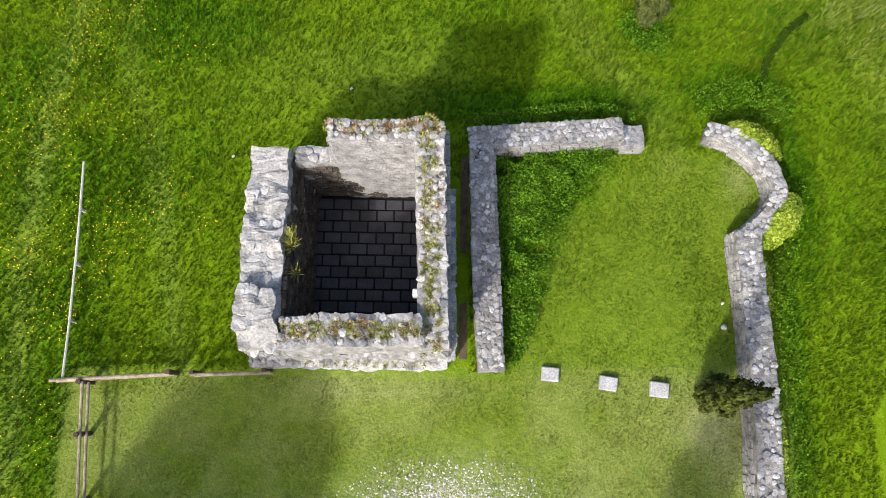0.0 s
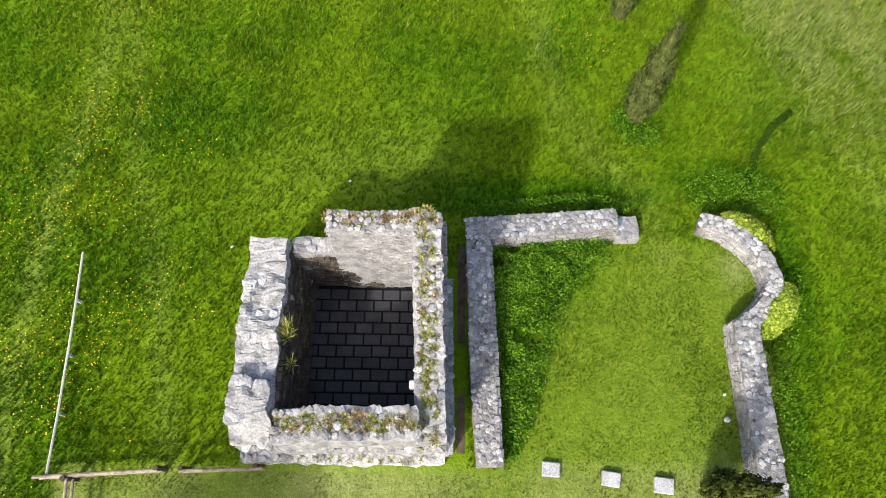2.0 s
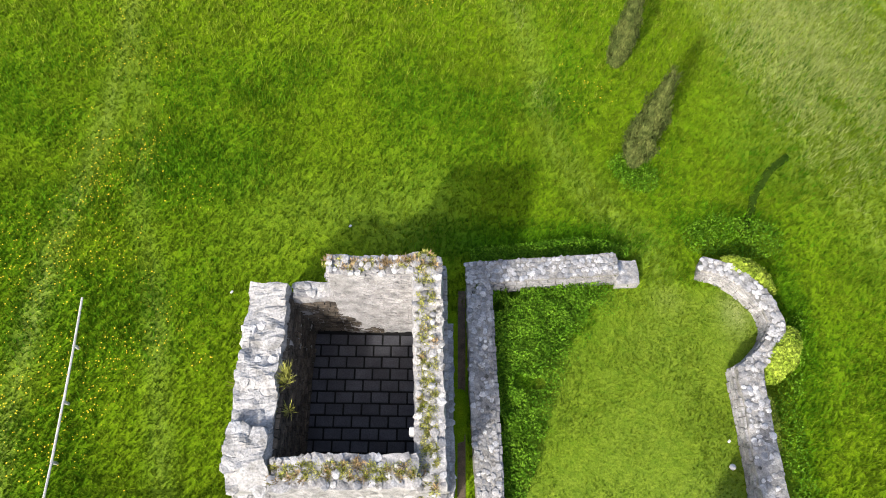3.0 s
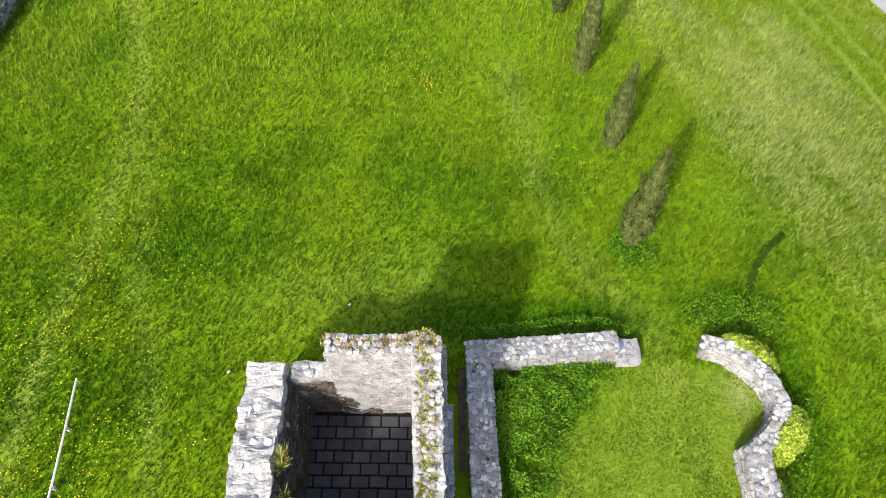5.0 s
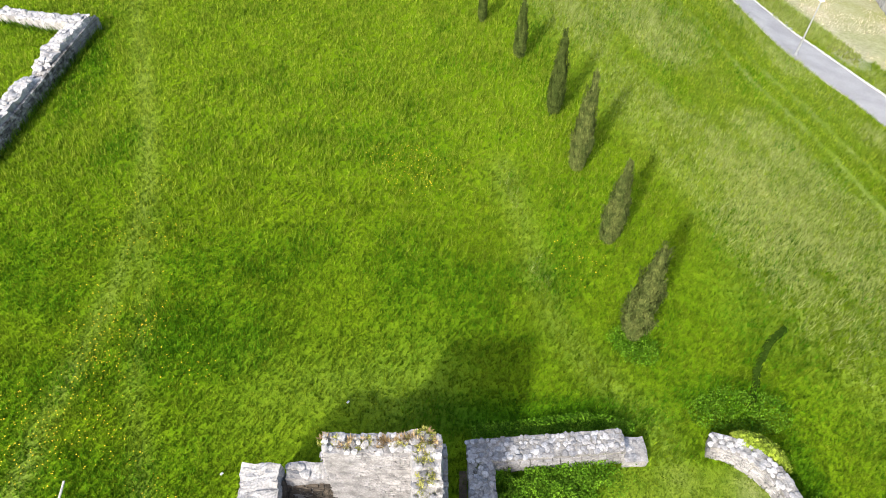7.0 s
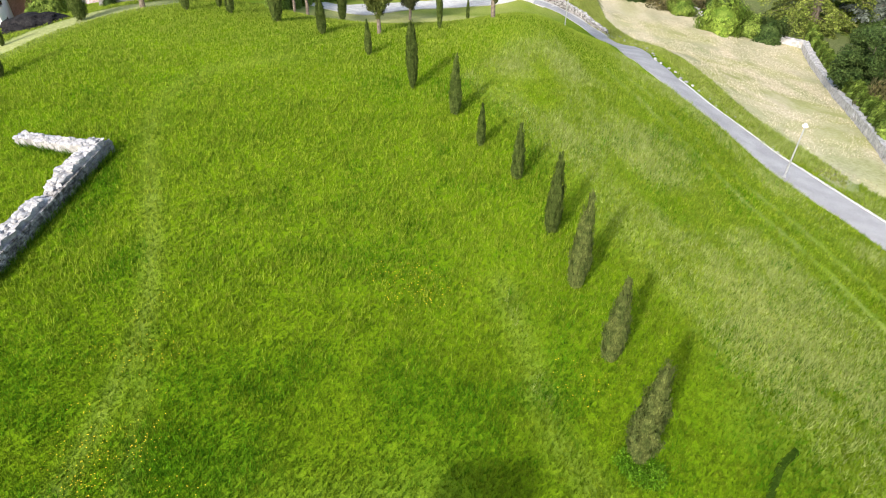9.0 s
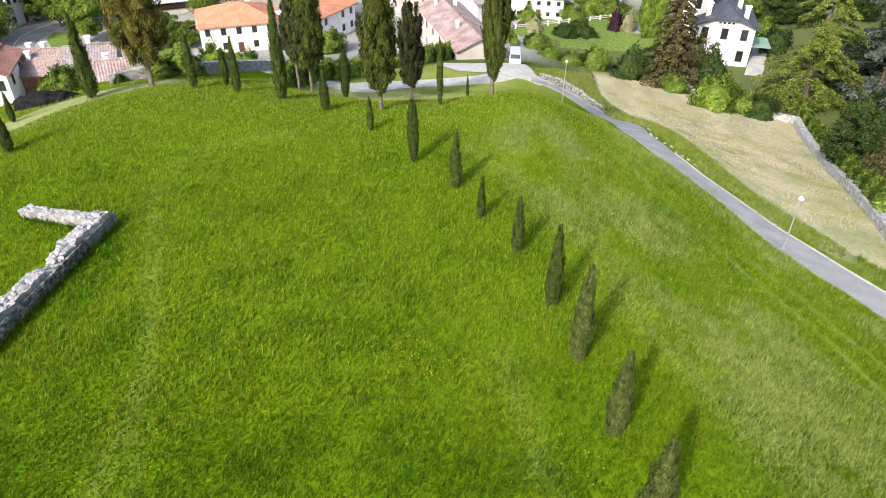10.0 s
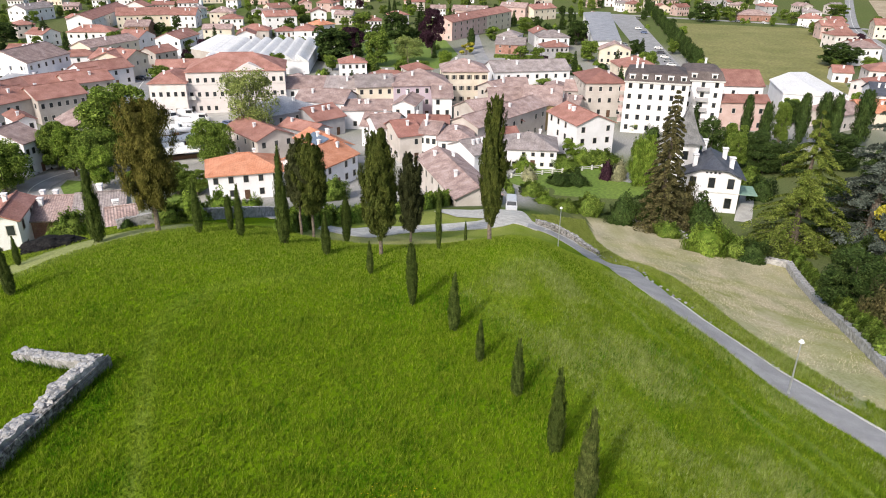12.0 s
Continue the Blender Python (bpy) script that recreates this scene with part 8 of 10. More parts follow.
plant('bushlight', -22.9, 116.9, 4.0, 229, 0.61)
plant('bush', -38.0, 65.6, 2.4, 260, 0.82)
plant('bushdark', -32.5, 65.9, 0.9, 97, 0.96)
plant('bush', -38.8, 64.9, 1.5, 67, 0.96)
plant('mid', 141.2, 223.6, 4.4, 214, 2.08)
plant('mid', -113.2, 456.8, 5.1, 329, 2.50)
plant('mid', -152.1, 397.6, 4.5, 196, 2.50)
plant('mid', -182.8, 316.1, 4.8, 59, 2.50)
plant('dark', -185.2, 300.7, 5.8, 202, 2.49)
plant('mid', -110.6, 173.4, 5.0, 215, 2.39)
plant('bushbrown', 66.0, 93.5, 5.5, 40, 0.9)
plant('dark', 71.5, 97.5, 8.5, 80, 1.1)
plant('bushdark', 62.5, 90.0, 4.0, 10, 1.2)
plant('bushbrown', 73.0, 91.0, 6.0, 130, 0.9)
plant('dark', 78.0, 105.0, 8.0, 200, 1.2)
plant('bushdark', 69.0, 88.0, 4.2, 60, 1.3)
plant('dark', 62.0, 84.0, 7.5, 150, 1.0)
plant('bushdark', 74, 118, 5.0, 158, 1.0)
plant('bushbrown', 80, 124, 6.0, 200, 1.0)
plant('bushdark', 84, 130, 6.0, 228, 1.0)
plant('bushdark', 70, 108, 4.0, 130, 1.0)
plant('bushbrown', 76.5, 111, 4.0, 175, 1.0)
plant('bushdark', 82, 118, 5.0, 214, 1.0)
plant('dark', 88, 128, 7.0, 256, 1.0)
plant('dark', 78, 132, 7.0, 186, 1.0)
plant('bush', 70, 118, 3.0, 130, 1.0)
plant('light', -73.5, 141.5, 11.0, 25, 1.05)
plant('light', -83.5, 150.5, 13.0, 75, 0.95)
plant('light', -57.1, 141.0, 6.0, 15, 1.0)
plant('column', 42.5, 147.7, 12.0, 0, 1.0)
plant('column', 43.6, 147.8, 12.0, 50, 1.0)
plant('column', 44.6, 147.8, 12.0, 100, 1.0)
plant('column', 45.6, 147.9, 12.0, 150, 1.0)
plant('poplar', 151.6, 551.8, 10.5, 0, 1.53)
plant('poplar', 145.5, 518.2, 10.4, 303, 1.55)
plant('poplar', 140.0, 488.3, 10.3, 107, 1.49)
plant('poplar', 135.1, 461.5, 10.5, 308, 1.72)
plant('poplar', 130.7, 437.5, 8.7, 74, 1.51)
plant('poplar', 126.7, 415.7, 9.0, 312, 1.56)
plant('poplar', 123.1, 395.8, 9.1, 37, 1.44)
plant('poplar', 119.8, 377.7, 8.9, 325, 1.52)
plant('poplar', 116.8, 361.1, 9.7, 190, 1.71)
plant('poplar', 114.0, 345.8, 8.8, 300, 1.64)
plant('poplar', 111.4, 331.7, 9.6, 197, 1.49)
plant('poplar', 109.0, 318.6, 8.8, 116, 1.81)
plant('poplar', 106.8, 306.5, 9.0, 97, 1.48)
plant('poplar', 104.7, 295.1, 9.8, 283, 1.50)
plant('mid', 104.7, 286.1, 6.0, 0, 1.6)
plant('hedge', -16.2, 67.2, 1.8, 85)
plant('hedge', -15.8, 71.2, 1.8, 85)
plant('hedge', -15.4, 75.2, 1.8, 85)
plant('hedge', -14.6, 79.2, 1.8, 72)
plant('hedge', -13.3, 83.3, 1.8, 72)
plant('hedge', -12.0, 87.4, 1.8, 72)
plant('hedge', -3.0, 111.7, 2.2, 72)
plant('hedge', -1.4, 116.5, 2.2, 72)
plant('hedge', 0.1, 121.4, 2.2, 72)
plant('hedge', 1.7, 126.2, 2.2, 72)
plant('hedge', 3.2, 131.1, 2.2, 72)
plant('hedgedark', -7.0, 100.7, 1.8, 55)
plant('hedgedark', -4.8, 103.9, 1.8, 55)
plant('hedgedark', 12.9, 157.0, 1.6, -85)
plant('hedgedark', 13.2, 153.0, 1.6, -85)
plant('hedgedark', 13.5, 148.9, 1.6, -85)
plant('hedgedark', 13.8, 144.9, 1.6, -85)
plant('hedgedark', 14.2, 140.9, 1.6, -85)
plant('hedgedark', 24.4, 327.6, 1.5, -6)
plant('hedgedark', 28.0, 327.2, 1.5, -6)
plant('hedgedark', 31.6, 326.8, 1.5, -6)
plant('hedgedark', 35.2, 326.4, 1.5, -6)
plant('hedgedark', 38.8, 326.0, 1.5, -6)
plant('hedgedark', 59.4, 106.8, 2.0, -108)
plant('hedgedark', 57.7, 101.8, 2.0, -108)
plant('hedgedark', 56.1, 96.7, 2.0, -108)
plant('hedgedark', 54.5, 92.1, 2.0, -111)
plant('hedgedark', 52.9, 88.1, 2.0, -111)
plant('hedgedark', 51.3, 84.1, 2.0, -111)
plant('hedgedark', 49.8, 80.1, 2.0, -111)
plant('hedgedark', 48.2, 76.1, 2.0, -111)
plant('hedgedark', 46.6, 72.0, 2.0, -111)
plant('hedgedark', 45.0, 68.0, 2.0, -111)
plant('hedgedark', 43.3, 63.8, 2.0, -113)
plant('hedgedark', 41.4, 59.4, 2.0, -113)
plant('hedgedark', 39.5, 55.0, 2.0, -113)
plant('hedgedark', 37.6, 50.6, 2.0, -113)
plant('hedge', 28.0, 182.7, 1.6, 25)
plant('hedge', 31.3, 184.2, 1.6, 25)
plant('hedge', 31.4, 207.9, 2.0, 38)
plant('hedge', 35.2, 210.9, 2.0, 38)
plant('hedgedark', 16.3, 163.2, 1.8, 14)
plant('hedgedark', 20.2, 164.1, 1.8, 14)
plant('hedgedark', 24.2, 165.1, 1.8, 14)
plant('hedgedark', 28.1, 166.1, 1.8, 14)
plant('hedgedark', 40.3, 161.9, 2.2, 2)

# ---- growth on the ruins ----
def tufts(name, spots, blades, h, spread, material, label, seed, wide=0.03):
    """Tufts of weeds rooted in walls."""
    g = np.random.default_rng(seed)
    out = []
    for x, y, z in spots:
        n = blades
        a = g.uniform(0, 6.28, n)
        d = g.uniform(0, spread, n)
        b = np.stack([x + d * 0.6 * np.cos(a), y + d * 0.6 * np.sin(a), np.full(n, z - 0.03)], -1)
        hh = h * g.uniform(0.4, 1.2, n)
        t = b + np.stack([np.cos(a) * hh * 0.8 * g.uniform(0.2, 1, n), np.sin(a) * hh * 0.8 * g.uniform(0.2, 1, n), hh], -1)
        s = a + 1.57
        o = np.stack([np.cos(s), np.sin(s), np.zeros(n)], -1) * wide / 2
        v = np.empty((n, 3, 3), np.float32)
        v[:, 0], v[:, 1], v[:, 2] = b - o, b + o, t
        out.append(v.reshape(-1, 3))
    return tagged(bulk(name, np.concatenate(out), 3, material), label, "weeds", kind="stuff")


def along(pts, n, width, seed, off=0.0):
    g = random.Random(seed)
    line = resample(pts, 0.1)
    out = []
    for _ in range(n):
        x, y, h = g.choice(line)
        out.append((x + g.uniform(-width, width) + off, y + g.uniform(-width, width), h + 0.03))
    return out


tufts("wall_top_weeds", along(E_LINE, 330, 0.26, 1, -0.05) + along(S_LINE, 150, 0.24, 2) + along(N_TALL, 25, 0.2, 8), 30, 0.09, 0.16, WEED, "olive-green weeds and moss on the wall tops", 301, 0.03)
tufts("dry_wall_weeds", along(N_TALL, 30, 0.15, 3) + along(S_LINE, 30, 0.3, 4) + along(E_LINE, 25, 0.3, 5), 28, 0.16, 0.16, DRY_WEED, "brown dry weeds on the tower walls", 302, 0.03)
tufts("hanging_weeds", [(-6.15 + 0.05 * (i % 3), y, 2.4 + 0.2 * (i % 4)) for i, y in enumerate((7.0, 6.7, 5.2, 5.0, 3.0, 2.8))] + [(-4.62, 4.95, 3.4), (-4.58, 5.1, 3.3), (-4.62, 5.2, 3.4), (-4.55, 4.2, 2.9)], 60, 0.45, 0.25, WEED, "yellowish weeds hanging from the tower wall", 303, 0.03)
tufts("foot_weeds", [(-4.4 + 0.33 * i, 1.50 + 0.05 * math.sin(i * 2.3), 0.85) for i in range(13)], 26, 0.16, 0.16, WEED, "green weeds on the ledge at the tower foot", 304, 0.03)
tufts("wall_top_grass", [(1.38 + 0.03 * (i % 3), 8.5 + 0.1 * i, 0.86) for i in range(8)] + [(4.6 + 0.17 * i, 9.62 + 0.012 * i, 0.84) for i in range(12)], 40, 0.09, 0.15, leafy("wall_moss", (0.06, 0.10, 0.012), (0.12, 0.16, 0.03), 3), "green moss and grass on the low walls", 305, 0.03)

tufts("wall_foot_grass", [(x + 0.55, y, 0.05) for x, y, h in resample(FW2, 0.14)] + [(x, y - 0.5, 0.05) for x, y, h in resample(FW1, 0.3)], 30, 0.6, 0.45, leafy("wall_foot_blades", (0.05, 0.13, 0.006), (0.13, 0.24, 0.014), 2), "tall dark grass at the foot of the corner wall", 306, 0.04)


def ivy(name, centre_line, r, n, label, seed):
    g = np.random.default_rng(seed)
    line = np.array(resample([(x, y, z) for x, y, z in centre_line], 0.1))
    k = g.integers(0, len(line), n)
    d = g.normal(0, 1, (n, 3))
    d[:, 2] = np.abs(d[:, 2])
    d /= np.linalg.norm(d, axis=1, keepdims=True)
    taper = np.sin(np.clip((k + 3) / (len(line) + 5), 0, 1) * np.pi) ** 0.5
    p = line[k] + d * r * taper[:, None] * np.array([1, 1, 0.55]) * g.uniform(0.75, 1.05, (n, 1)) * (0.75 + 0.5 * value_noise(line[k][:, 0] + d[:, 0], line[k][:, 1] + d[:, 1], 2.0, seed))[:, None]
    p[:, 2] = np.maximum(p[:, 2], 0.02)
    return tagged(bulk(name, leaf_quads(p, d + np.array([0, 0, 0.4]), 0.075, 0.0, seed, 0.9), 4, IVY), label, "ivy", kind="stuff")


ivy("ivy", [(10.75, 10.32, 0.75), (11.3, 10.12, 0.85), (11.85, 9.75, 0.8), (12.2, 9.35, 0.6)], 0.40, 7000, "bright yellow-green ivy over the apse wall", 311)
ivy("ivy", [(12.6, 7.6, 0.75), (12.42, 7.1, 0.9), (12.1, 6.6, 0.85), (11.5, 6.05, 0.6)], 0.46, 8000, "thick bright yellow-green ivy on the apse", 312)
ivy("ivy", [(11.42, 5.4, 0.55), (11.45, 4.3, 0.65), (11.5, 3.6, 0.5)], 0.2, 1500, "thin ivy along the east wall", 313)
ivy("ivy", [(11.48, 0.4, 0.6), (11.45, -1.0, 0.7), (11.4, -2.4, 0.6)], 0.2, 1500, "thin ivy along the east wall", 314)

# broad-leaved weeds in the corner of the room, at the wall feet and round the cypress
def weed_bed(x, y):
    n = value_noise(x, y, 1.4, 61)
    corner = inside(x, y, [(1.9, 9.3), (7.3, 9.95), (6.9, 8.8), (5.6, 7.5), (4.7, 6.2), (4.0, 4.8), (3.5, 3.2), (2.8, 1.6), (2.1, 1.6)])
    north = inside(x, y, [(1.2, 10.2), (7.2, 10.7), (7.2, 11.1), (5.5, 11.5), (1.2, 10.9)])
    apse_foot = np.hypot((x - 11.2) / 2.1, (y - 11.6) / 0.9) < 0.7 + 0.5 * n
    outer = (np.abs(x - 12.1 - 0.9 * np.exp(-((y - 8) / 2) ** 2)) < 0.25 + 0.4 * n) & (y > -3) & (y < 10) & (n > 0.35)
    stem = np.hypot(x - 7.85, y - 14.7) < 0.5 + 0.8 * n
    keep = rng.uniform(0, 1, len(x))
    east = np.clip((x - np.interp(y, [1.7, 3.4, 5.2, 6.6, 7.9, 9.0], [2.2, 2.4, 2.7, 3.1, 3.9, 5.0])) / 1.6, 0, 1)
    return (corner & (n > 0.2) & (keep > 0.95 * east)) | (north & (keep > 0.3)) | (apse_foot & (keep > 0.75)) | (outer & (keep > 0.85)) | (stem & (keep > 0.7))


def broad_weeds(n):
    x, y = rng.uniform(1, 14, n), rng.uniform(-3, 16, n)
    k = weed_bed(x, y)
    x, y = x[k], y[k]
    p = np.stack([x, y, ground_z(x, y) + 0.05 + 0.38 * rng.uniform(0, 1, len(x)) ** 0.7 * (0.4 + value_noise(x, y, 2.2, 62))], -1)
    way = np.tile((0.0, -0.2, 1.0), (len(x), 1))
    weeds = leafy("broad_weed_leaves", (0.044, 0.118, 0.004), (0.112, 0.222, 0.013), 2.0)
    tagged(bulk("broad_weeds", leaf_quads(p, way, 0.055, 0.0, 63, 0.8, 0.9), 4, weeds), "dark green broad-leaved weeds at the wall feet", "weeds", kind="stuff")


broad_weeds(420000)

# small things on the lawn and in the meadow
bm = bmesh.new()
bmesh.ops.create_icosphere(bm, subdivisions=2, radius=0.11)
bmesh.ops.create_icosphere(bm, subdivisions=2, radius=0.05, matrix=Matrix.Translation((0.02, -0.03, 0.1)))
ob = tagged(part("garden_spotlight", bm, mat("pale_grey_plastic", (0.40, 0.40, 0.41), (0.5, 0.5, 0.51), 3, rough=0.4, rand=0)), "small round grey floodlight beside the wall", "floodlight")
ob.location = (10.05, 3.05, 0.12)
for x, y in ((-3.46, 11.9), (10.05, 3.9), (-7.7, 9.1)):
    bm = bmesh.new()
    box(bm, -0.06, 0.06, -0.04, 0.04, 0, 0.05, 0.015)
    ob = tagged(part("white_stone", bm, CONCRETE), "small white stone lying in the grass", "stone", "loose white stones")
    ob.matrix_basis = pose(x, y, gz(x, y) + 0.12, 12, 5, 40 * x)
strip("furrow", FURROW, 0.32, mat("dark_green_furrow", (0.012, 0.028, 0.003), (0.034, 0.062, 0.007), 3, rand=0, spec=0.0), 0.03, 0.3, category="furrow", label="narrow dark green furrow through tall grass")
bm = bmesh.new()
box(bm, 0.74, 1.01, 1.8, 9.3, -0.05, 0.035)
for v in bm.verts:
    v.co.x += 0.03 * noise.noise(v.co)
tagged(part("bare_strip", bm, EARTH), "bare earth strip in the gap beside the tower", "earth", kind="structure")

# ---- more of the town further out ----
house(-178, 309, -26.0, 95, 15.0, 9.5, 3.1, 'gablep', 'rust', 'pink', 1, 5, "pink one-storey house with dark red tiled roof", 1, seed=301)
house(-169, 290, -26.0, -78, 14.2, 8.5, 3.1, 'hip', 'red', 'white', 1, 4, "white one-storey house with red tiled hipped roof", 1, seed=302)
house(-63, 448, -26.0, -8, 11.0, 8.3, 6.2, 'gable', 'brown', 'beige', 2, 5, "beige two-storey house with weathered brown tiled roof", 1, seed=303)
house(-112, 465, -26.0, 20, 9.6, 8.1, 6.2, 'hip', 'brown', 'grey', 2, 3, "grey two-storey house with weathered brown tiled hipped roof", 1, seed=304)
house(248, 498, -26.0, -8, 14.7, 8.8, 6.2, 'hip', 'greybrown', 'white', 2, 5, "white two-storey house with lichened grey-brown tiled hipped roof", 1, seed=305)
house(-117, 370, -26.0, 5, 14.3, 8.3, 6.2, 'gable', 'brown', 'cream', 2, 4, "cream two-storey house with weathered brown tiled roof", 1, seed=306)
house(193, 629, -26.0, 12, 11.9, 8.5, 3.1, 'gable', 'greybrown', 'pink', 1, 4, "pink one-storey house with lichened grey-brown tiled roof", 1, seed=307)
house(262, 549, -26.0, -78, 12.6, 8.9, 6.2, 'gable', 'brown', 'beige', 2, 5, "beige two-storey house with weathered brown tiled roof", 1, seed=308)
house(-367, 616, -26.0, 12, 12.6, 9.3, 6.2, 'gable', 'brown', 'beige', 2, 3, "beige two-storey house with weathered brown tiled roof", 1, seed=309)
house(-35, 271, -26.0, 12, 10.1, 9.3, 6.2, 'hip', 'red', 'white', 2, 4, "white two-storey house with red tiled hipped roof", 1, seed=310)
house(196, 540, -26.0, 95, 9.0, 8.9, 6.2, 'gable', 'brown', 'white', 2, 5, "white two-storey house with weathered brown tiled roof", 1, seed=311)
house(-313, 582, -26.0, 20, 9.1, 9.3, 6.2, 'gable', 'red', 'beige', 2, 4, "beige two-storey house with red tiled roof", 1, seed=312)
house(54, 374, -26.0, 95, 13.9, 9.9, 6.2, 'gable', 'red', 'grey', 2, 4, "grey two-storey house with red tiled roof", 1, seed=313)
house(-264, 515, -26.0, 12, 10.1, 9.0, 3.1, 'gable', 'brown', 'pink', 1, 5, "pink one-storey house with weathered brown tiled roof", 1, seed=314)
house(74, 312, -26.0, -8, 13.3, 8.3, 6.2, 'gablep', 'brown', 'cream', 2, 5, "cream two-storey house with weathered brown tiled roof", 1, seed=315)
house(105, 493, -26.0, 95, 13.0, 9.2, 3.1, 'gable', 'red', 'cream2', 1, 5, "pale cream one-storey house with red tiled roof", 1, seed=316)
house(155, 608, -26.0, 12, 9.1, 9.0, 6.2, 'gable', 'brown', 'pink', 2, 3, "pink two-storey house with weathered brown tiled roof", 1, seed=317)
house(-269, 611, -26.0, 12, 14.8, 8.4, 6.2, 'hip', 'red', 'grey', 2, 5, "grey two-storey house with red tiled hipped roof", 1, seed=318)
house(220, 547, -26.0, 12, 12.2, 8.1, 6.2, 'hip', 'brown', 'cream', 2, 5, "cream two-storey house with weathered brown tiled hipped roof", 1, seed=319)
house(171, 528, -26.0, 20, 10.1, 8.1, 6.2, 'gable', 'rust', 'pink', 2, 5, "pink two-storey house with dark red tiled roof", 1, seed=320)
house(-102, 354, -26.0, -78, 11.1, 8.6, 6.2, 'gable', 'red', 'white', 2, 3, "white two-storey house with red tiled roof", 1, seed=321)
house(-194, 499, -26.0, 20, 10.6, 8.1, 6.2, 'gable', 'rust', 'pink', 2, 5, "pink two-storey house with dark red tiled roof", 1, seed=322)
house(-86, 390, -26.0, 20, 10.3, 9.0, 3.1, 'hip', 'rust', 'white', 1, 4, "white one-storey house with dark red tiled hipped roof", 1, seed=323)
house(134, 595, -26.0, -8, 10.3, 9.6, 6.2, 'gable', 'rust', 'white', 2, 3, "white two-storey house with dark red tiled roof", 1, seed=324)
house(-206, 485, -26.0, -8, 14.6, 9.1, 6.2, 'gablep', 'red', 'cream2', 2, 5, "pale cream two-storey house with red tiled roof", 1, seed=325)
house(-86, 465, -26.0, -78, 13.0, 9.7, 6.2, 'gable', 'red', 'white', 2, 3, "white two-storey house with red tiled roof", 1, seed=326)
house(-195, 562, -26.0, -78, 11.9, 8.1, 6.2, 'gablep', 'red', 'white', 2, 4, "white two-storey house with red tiled roof", 1, seed=327)
house(163, 551, -26.0, 5, 13.4, 10.0, 3.1, 'gablep', 'red', 'cream', 1, 5, "cream one-storey house with red tiled roof", 1, seed=328)
house(-147, 579, -26.0, 5, 14.0, 8.9, 3.1, 'gablep', 'red', 'pink', 1, 4, "pink one-storey house with red tiled roof", 1, seed=329)
house(-29, 450, -26.0, 20, 13.3, 8.1, 6.2, 'hip', 'red', 'grey', 2, 4, "grey two-storey house with red tiled hipped roof", 1, seed=330)
house(293, 547, -26.0, 20, 10.2, 9.7, 6.2, 'gable', 'greybrown', 'beige', 2, 3, "beige two-storey house with lichened grey-brown tiled roof", 1, seed=331)
house(-181, 514, -26.0, 12, 13.1, 8.7, 6.2, 'gable', 'red', 'white', 2, 4, "white two-storey house with red tiled roof", 1, seed=332)
house(113, 585, -26.0, -78, 9.1, 9.4, 6.2, 'gable', 'greybrown', 'pink', 2, 5, "pink two-storey house with lichened grey-brown tiled roof", 1, seed=333)
house(-98, 619, -26.0, -8, 12.8, 9.3, 6.2, 'hip', 'red', 'grey', 2, 5, "grey two-storey house with red tiled hipped roof", 1, seed=334)
house(197, 338, -26.0, 12, 11.7, 8.4, 6.2, 'gable', 'rust', 'white', 2, 5, "white two-storey house with dark red tiled roof", 1, seed=335)
house(-198, 534, -26.0, 12, 13.2, 9.1, 3.1, 'gable', 'red', 'cream2', 1, 3, "pale cream one-storey house with red tiled roof", 1, seed=336)
house(-70, 556, -26.0, 5, 14.8, 9.6, 6.2, 'hip', 'brown', 'white', 2, 4, "white two-storey house with weathered brown tiled hipped roof", 1, seed=337)
house(-68, 490, -26.0, 95, 13.8, 8.1, 6.2, 'hip', 'rust', 'white', 2, 3, "white two-storey house with dark red tiled hipped roof", 1, seed=338)
house(-233, 531, -26.0, 20, 10.9, 8.2, 6.2, 'gablep', 'red', 'white', 2, 4, "white two-storey house with red tiled roof", 1, seed=339)
house(165, 586, -26.0, 5, 9.3, 9.3, 6.2, 'gable', 'red', 'cream', 2, 4, "cream two-storey house with red tiled roof", 1, seed=340)
house(-195, 620, -26.0, -8, 11.1, 9.7, 6.2, 'hip', 'red', 'white', 2, 3, "white two-storey house with red tiled hipped roof", 1, seed=341)
house(-185, 584, -26.0, 20, 15.0, 8.7, 3.1, 'gablep', 'red', 'cream', 1, 5, "cream one-storey house with red tiled roof", 1, seed=342)
house(-126, 493, -26.0, 12, 9.8, 8.8, 3.1, 'hip', 'greybrown', 'white', 1, 4, "white one-storey house with lichened grey-brown tiled hipped roof", 1, seed=343)
house(-9, 258, -26.0, 20, 9.4, 8.7, 6.2, 'hip', 'rust', 'beige', 2, 4, "beige two-storey house with dark red tiled hipped roof", 1, seed=344)
house(50, 320, -26.0, 12, 10.9, 9.4, 6.2, 'hip', 'red', 'grey', 2, 5, "grey two-storey house with red tiled hipped roof", 1, seed=345)
house(-144, 279, -26.0, 20, 13.8, 8.3, 6.2, 'hip', 'red', 'white', 2, 3, "white two-storey house with red tiled hipped roof", 1, seed=346)
house(-168, 501, -26.0, 12, 9.8, 8.6, 3.1, 'hip', 'rust', 'cream2', 1, 5, "pale cream one-storey house with dark red tiled hipped roof", 1, seed=347)
house(243, 547, -26.0, 95, 13.5, 9.5, 6.2, 'hip', 'red', 'grey', 2, 4, "grey two-storey house with red tiled hipped roof", 1, seed=348)
house(-27, 592, -26.0, -8, 13.3, 9.9, 3.1, 'hip', 'red', 'pink', 1, 4, "pink one-storey house with red tiled hipped roof", 1, seed=349)
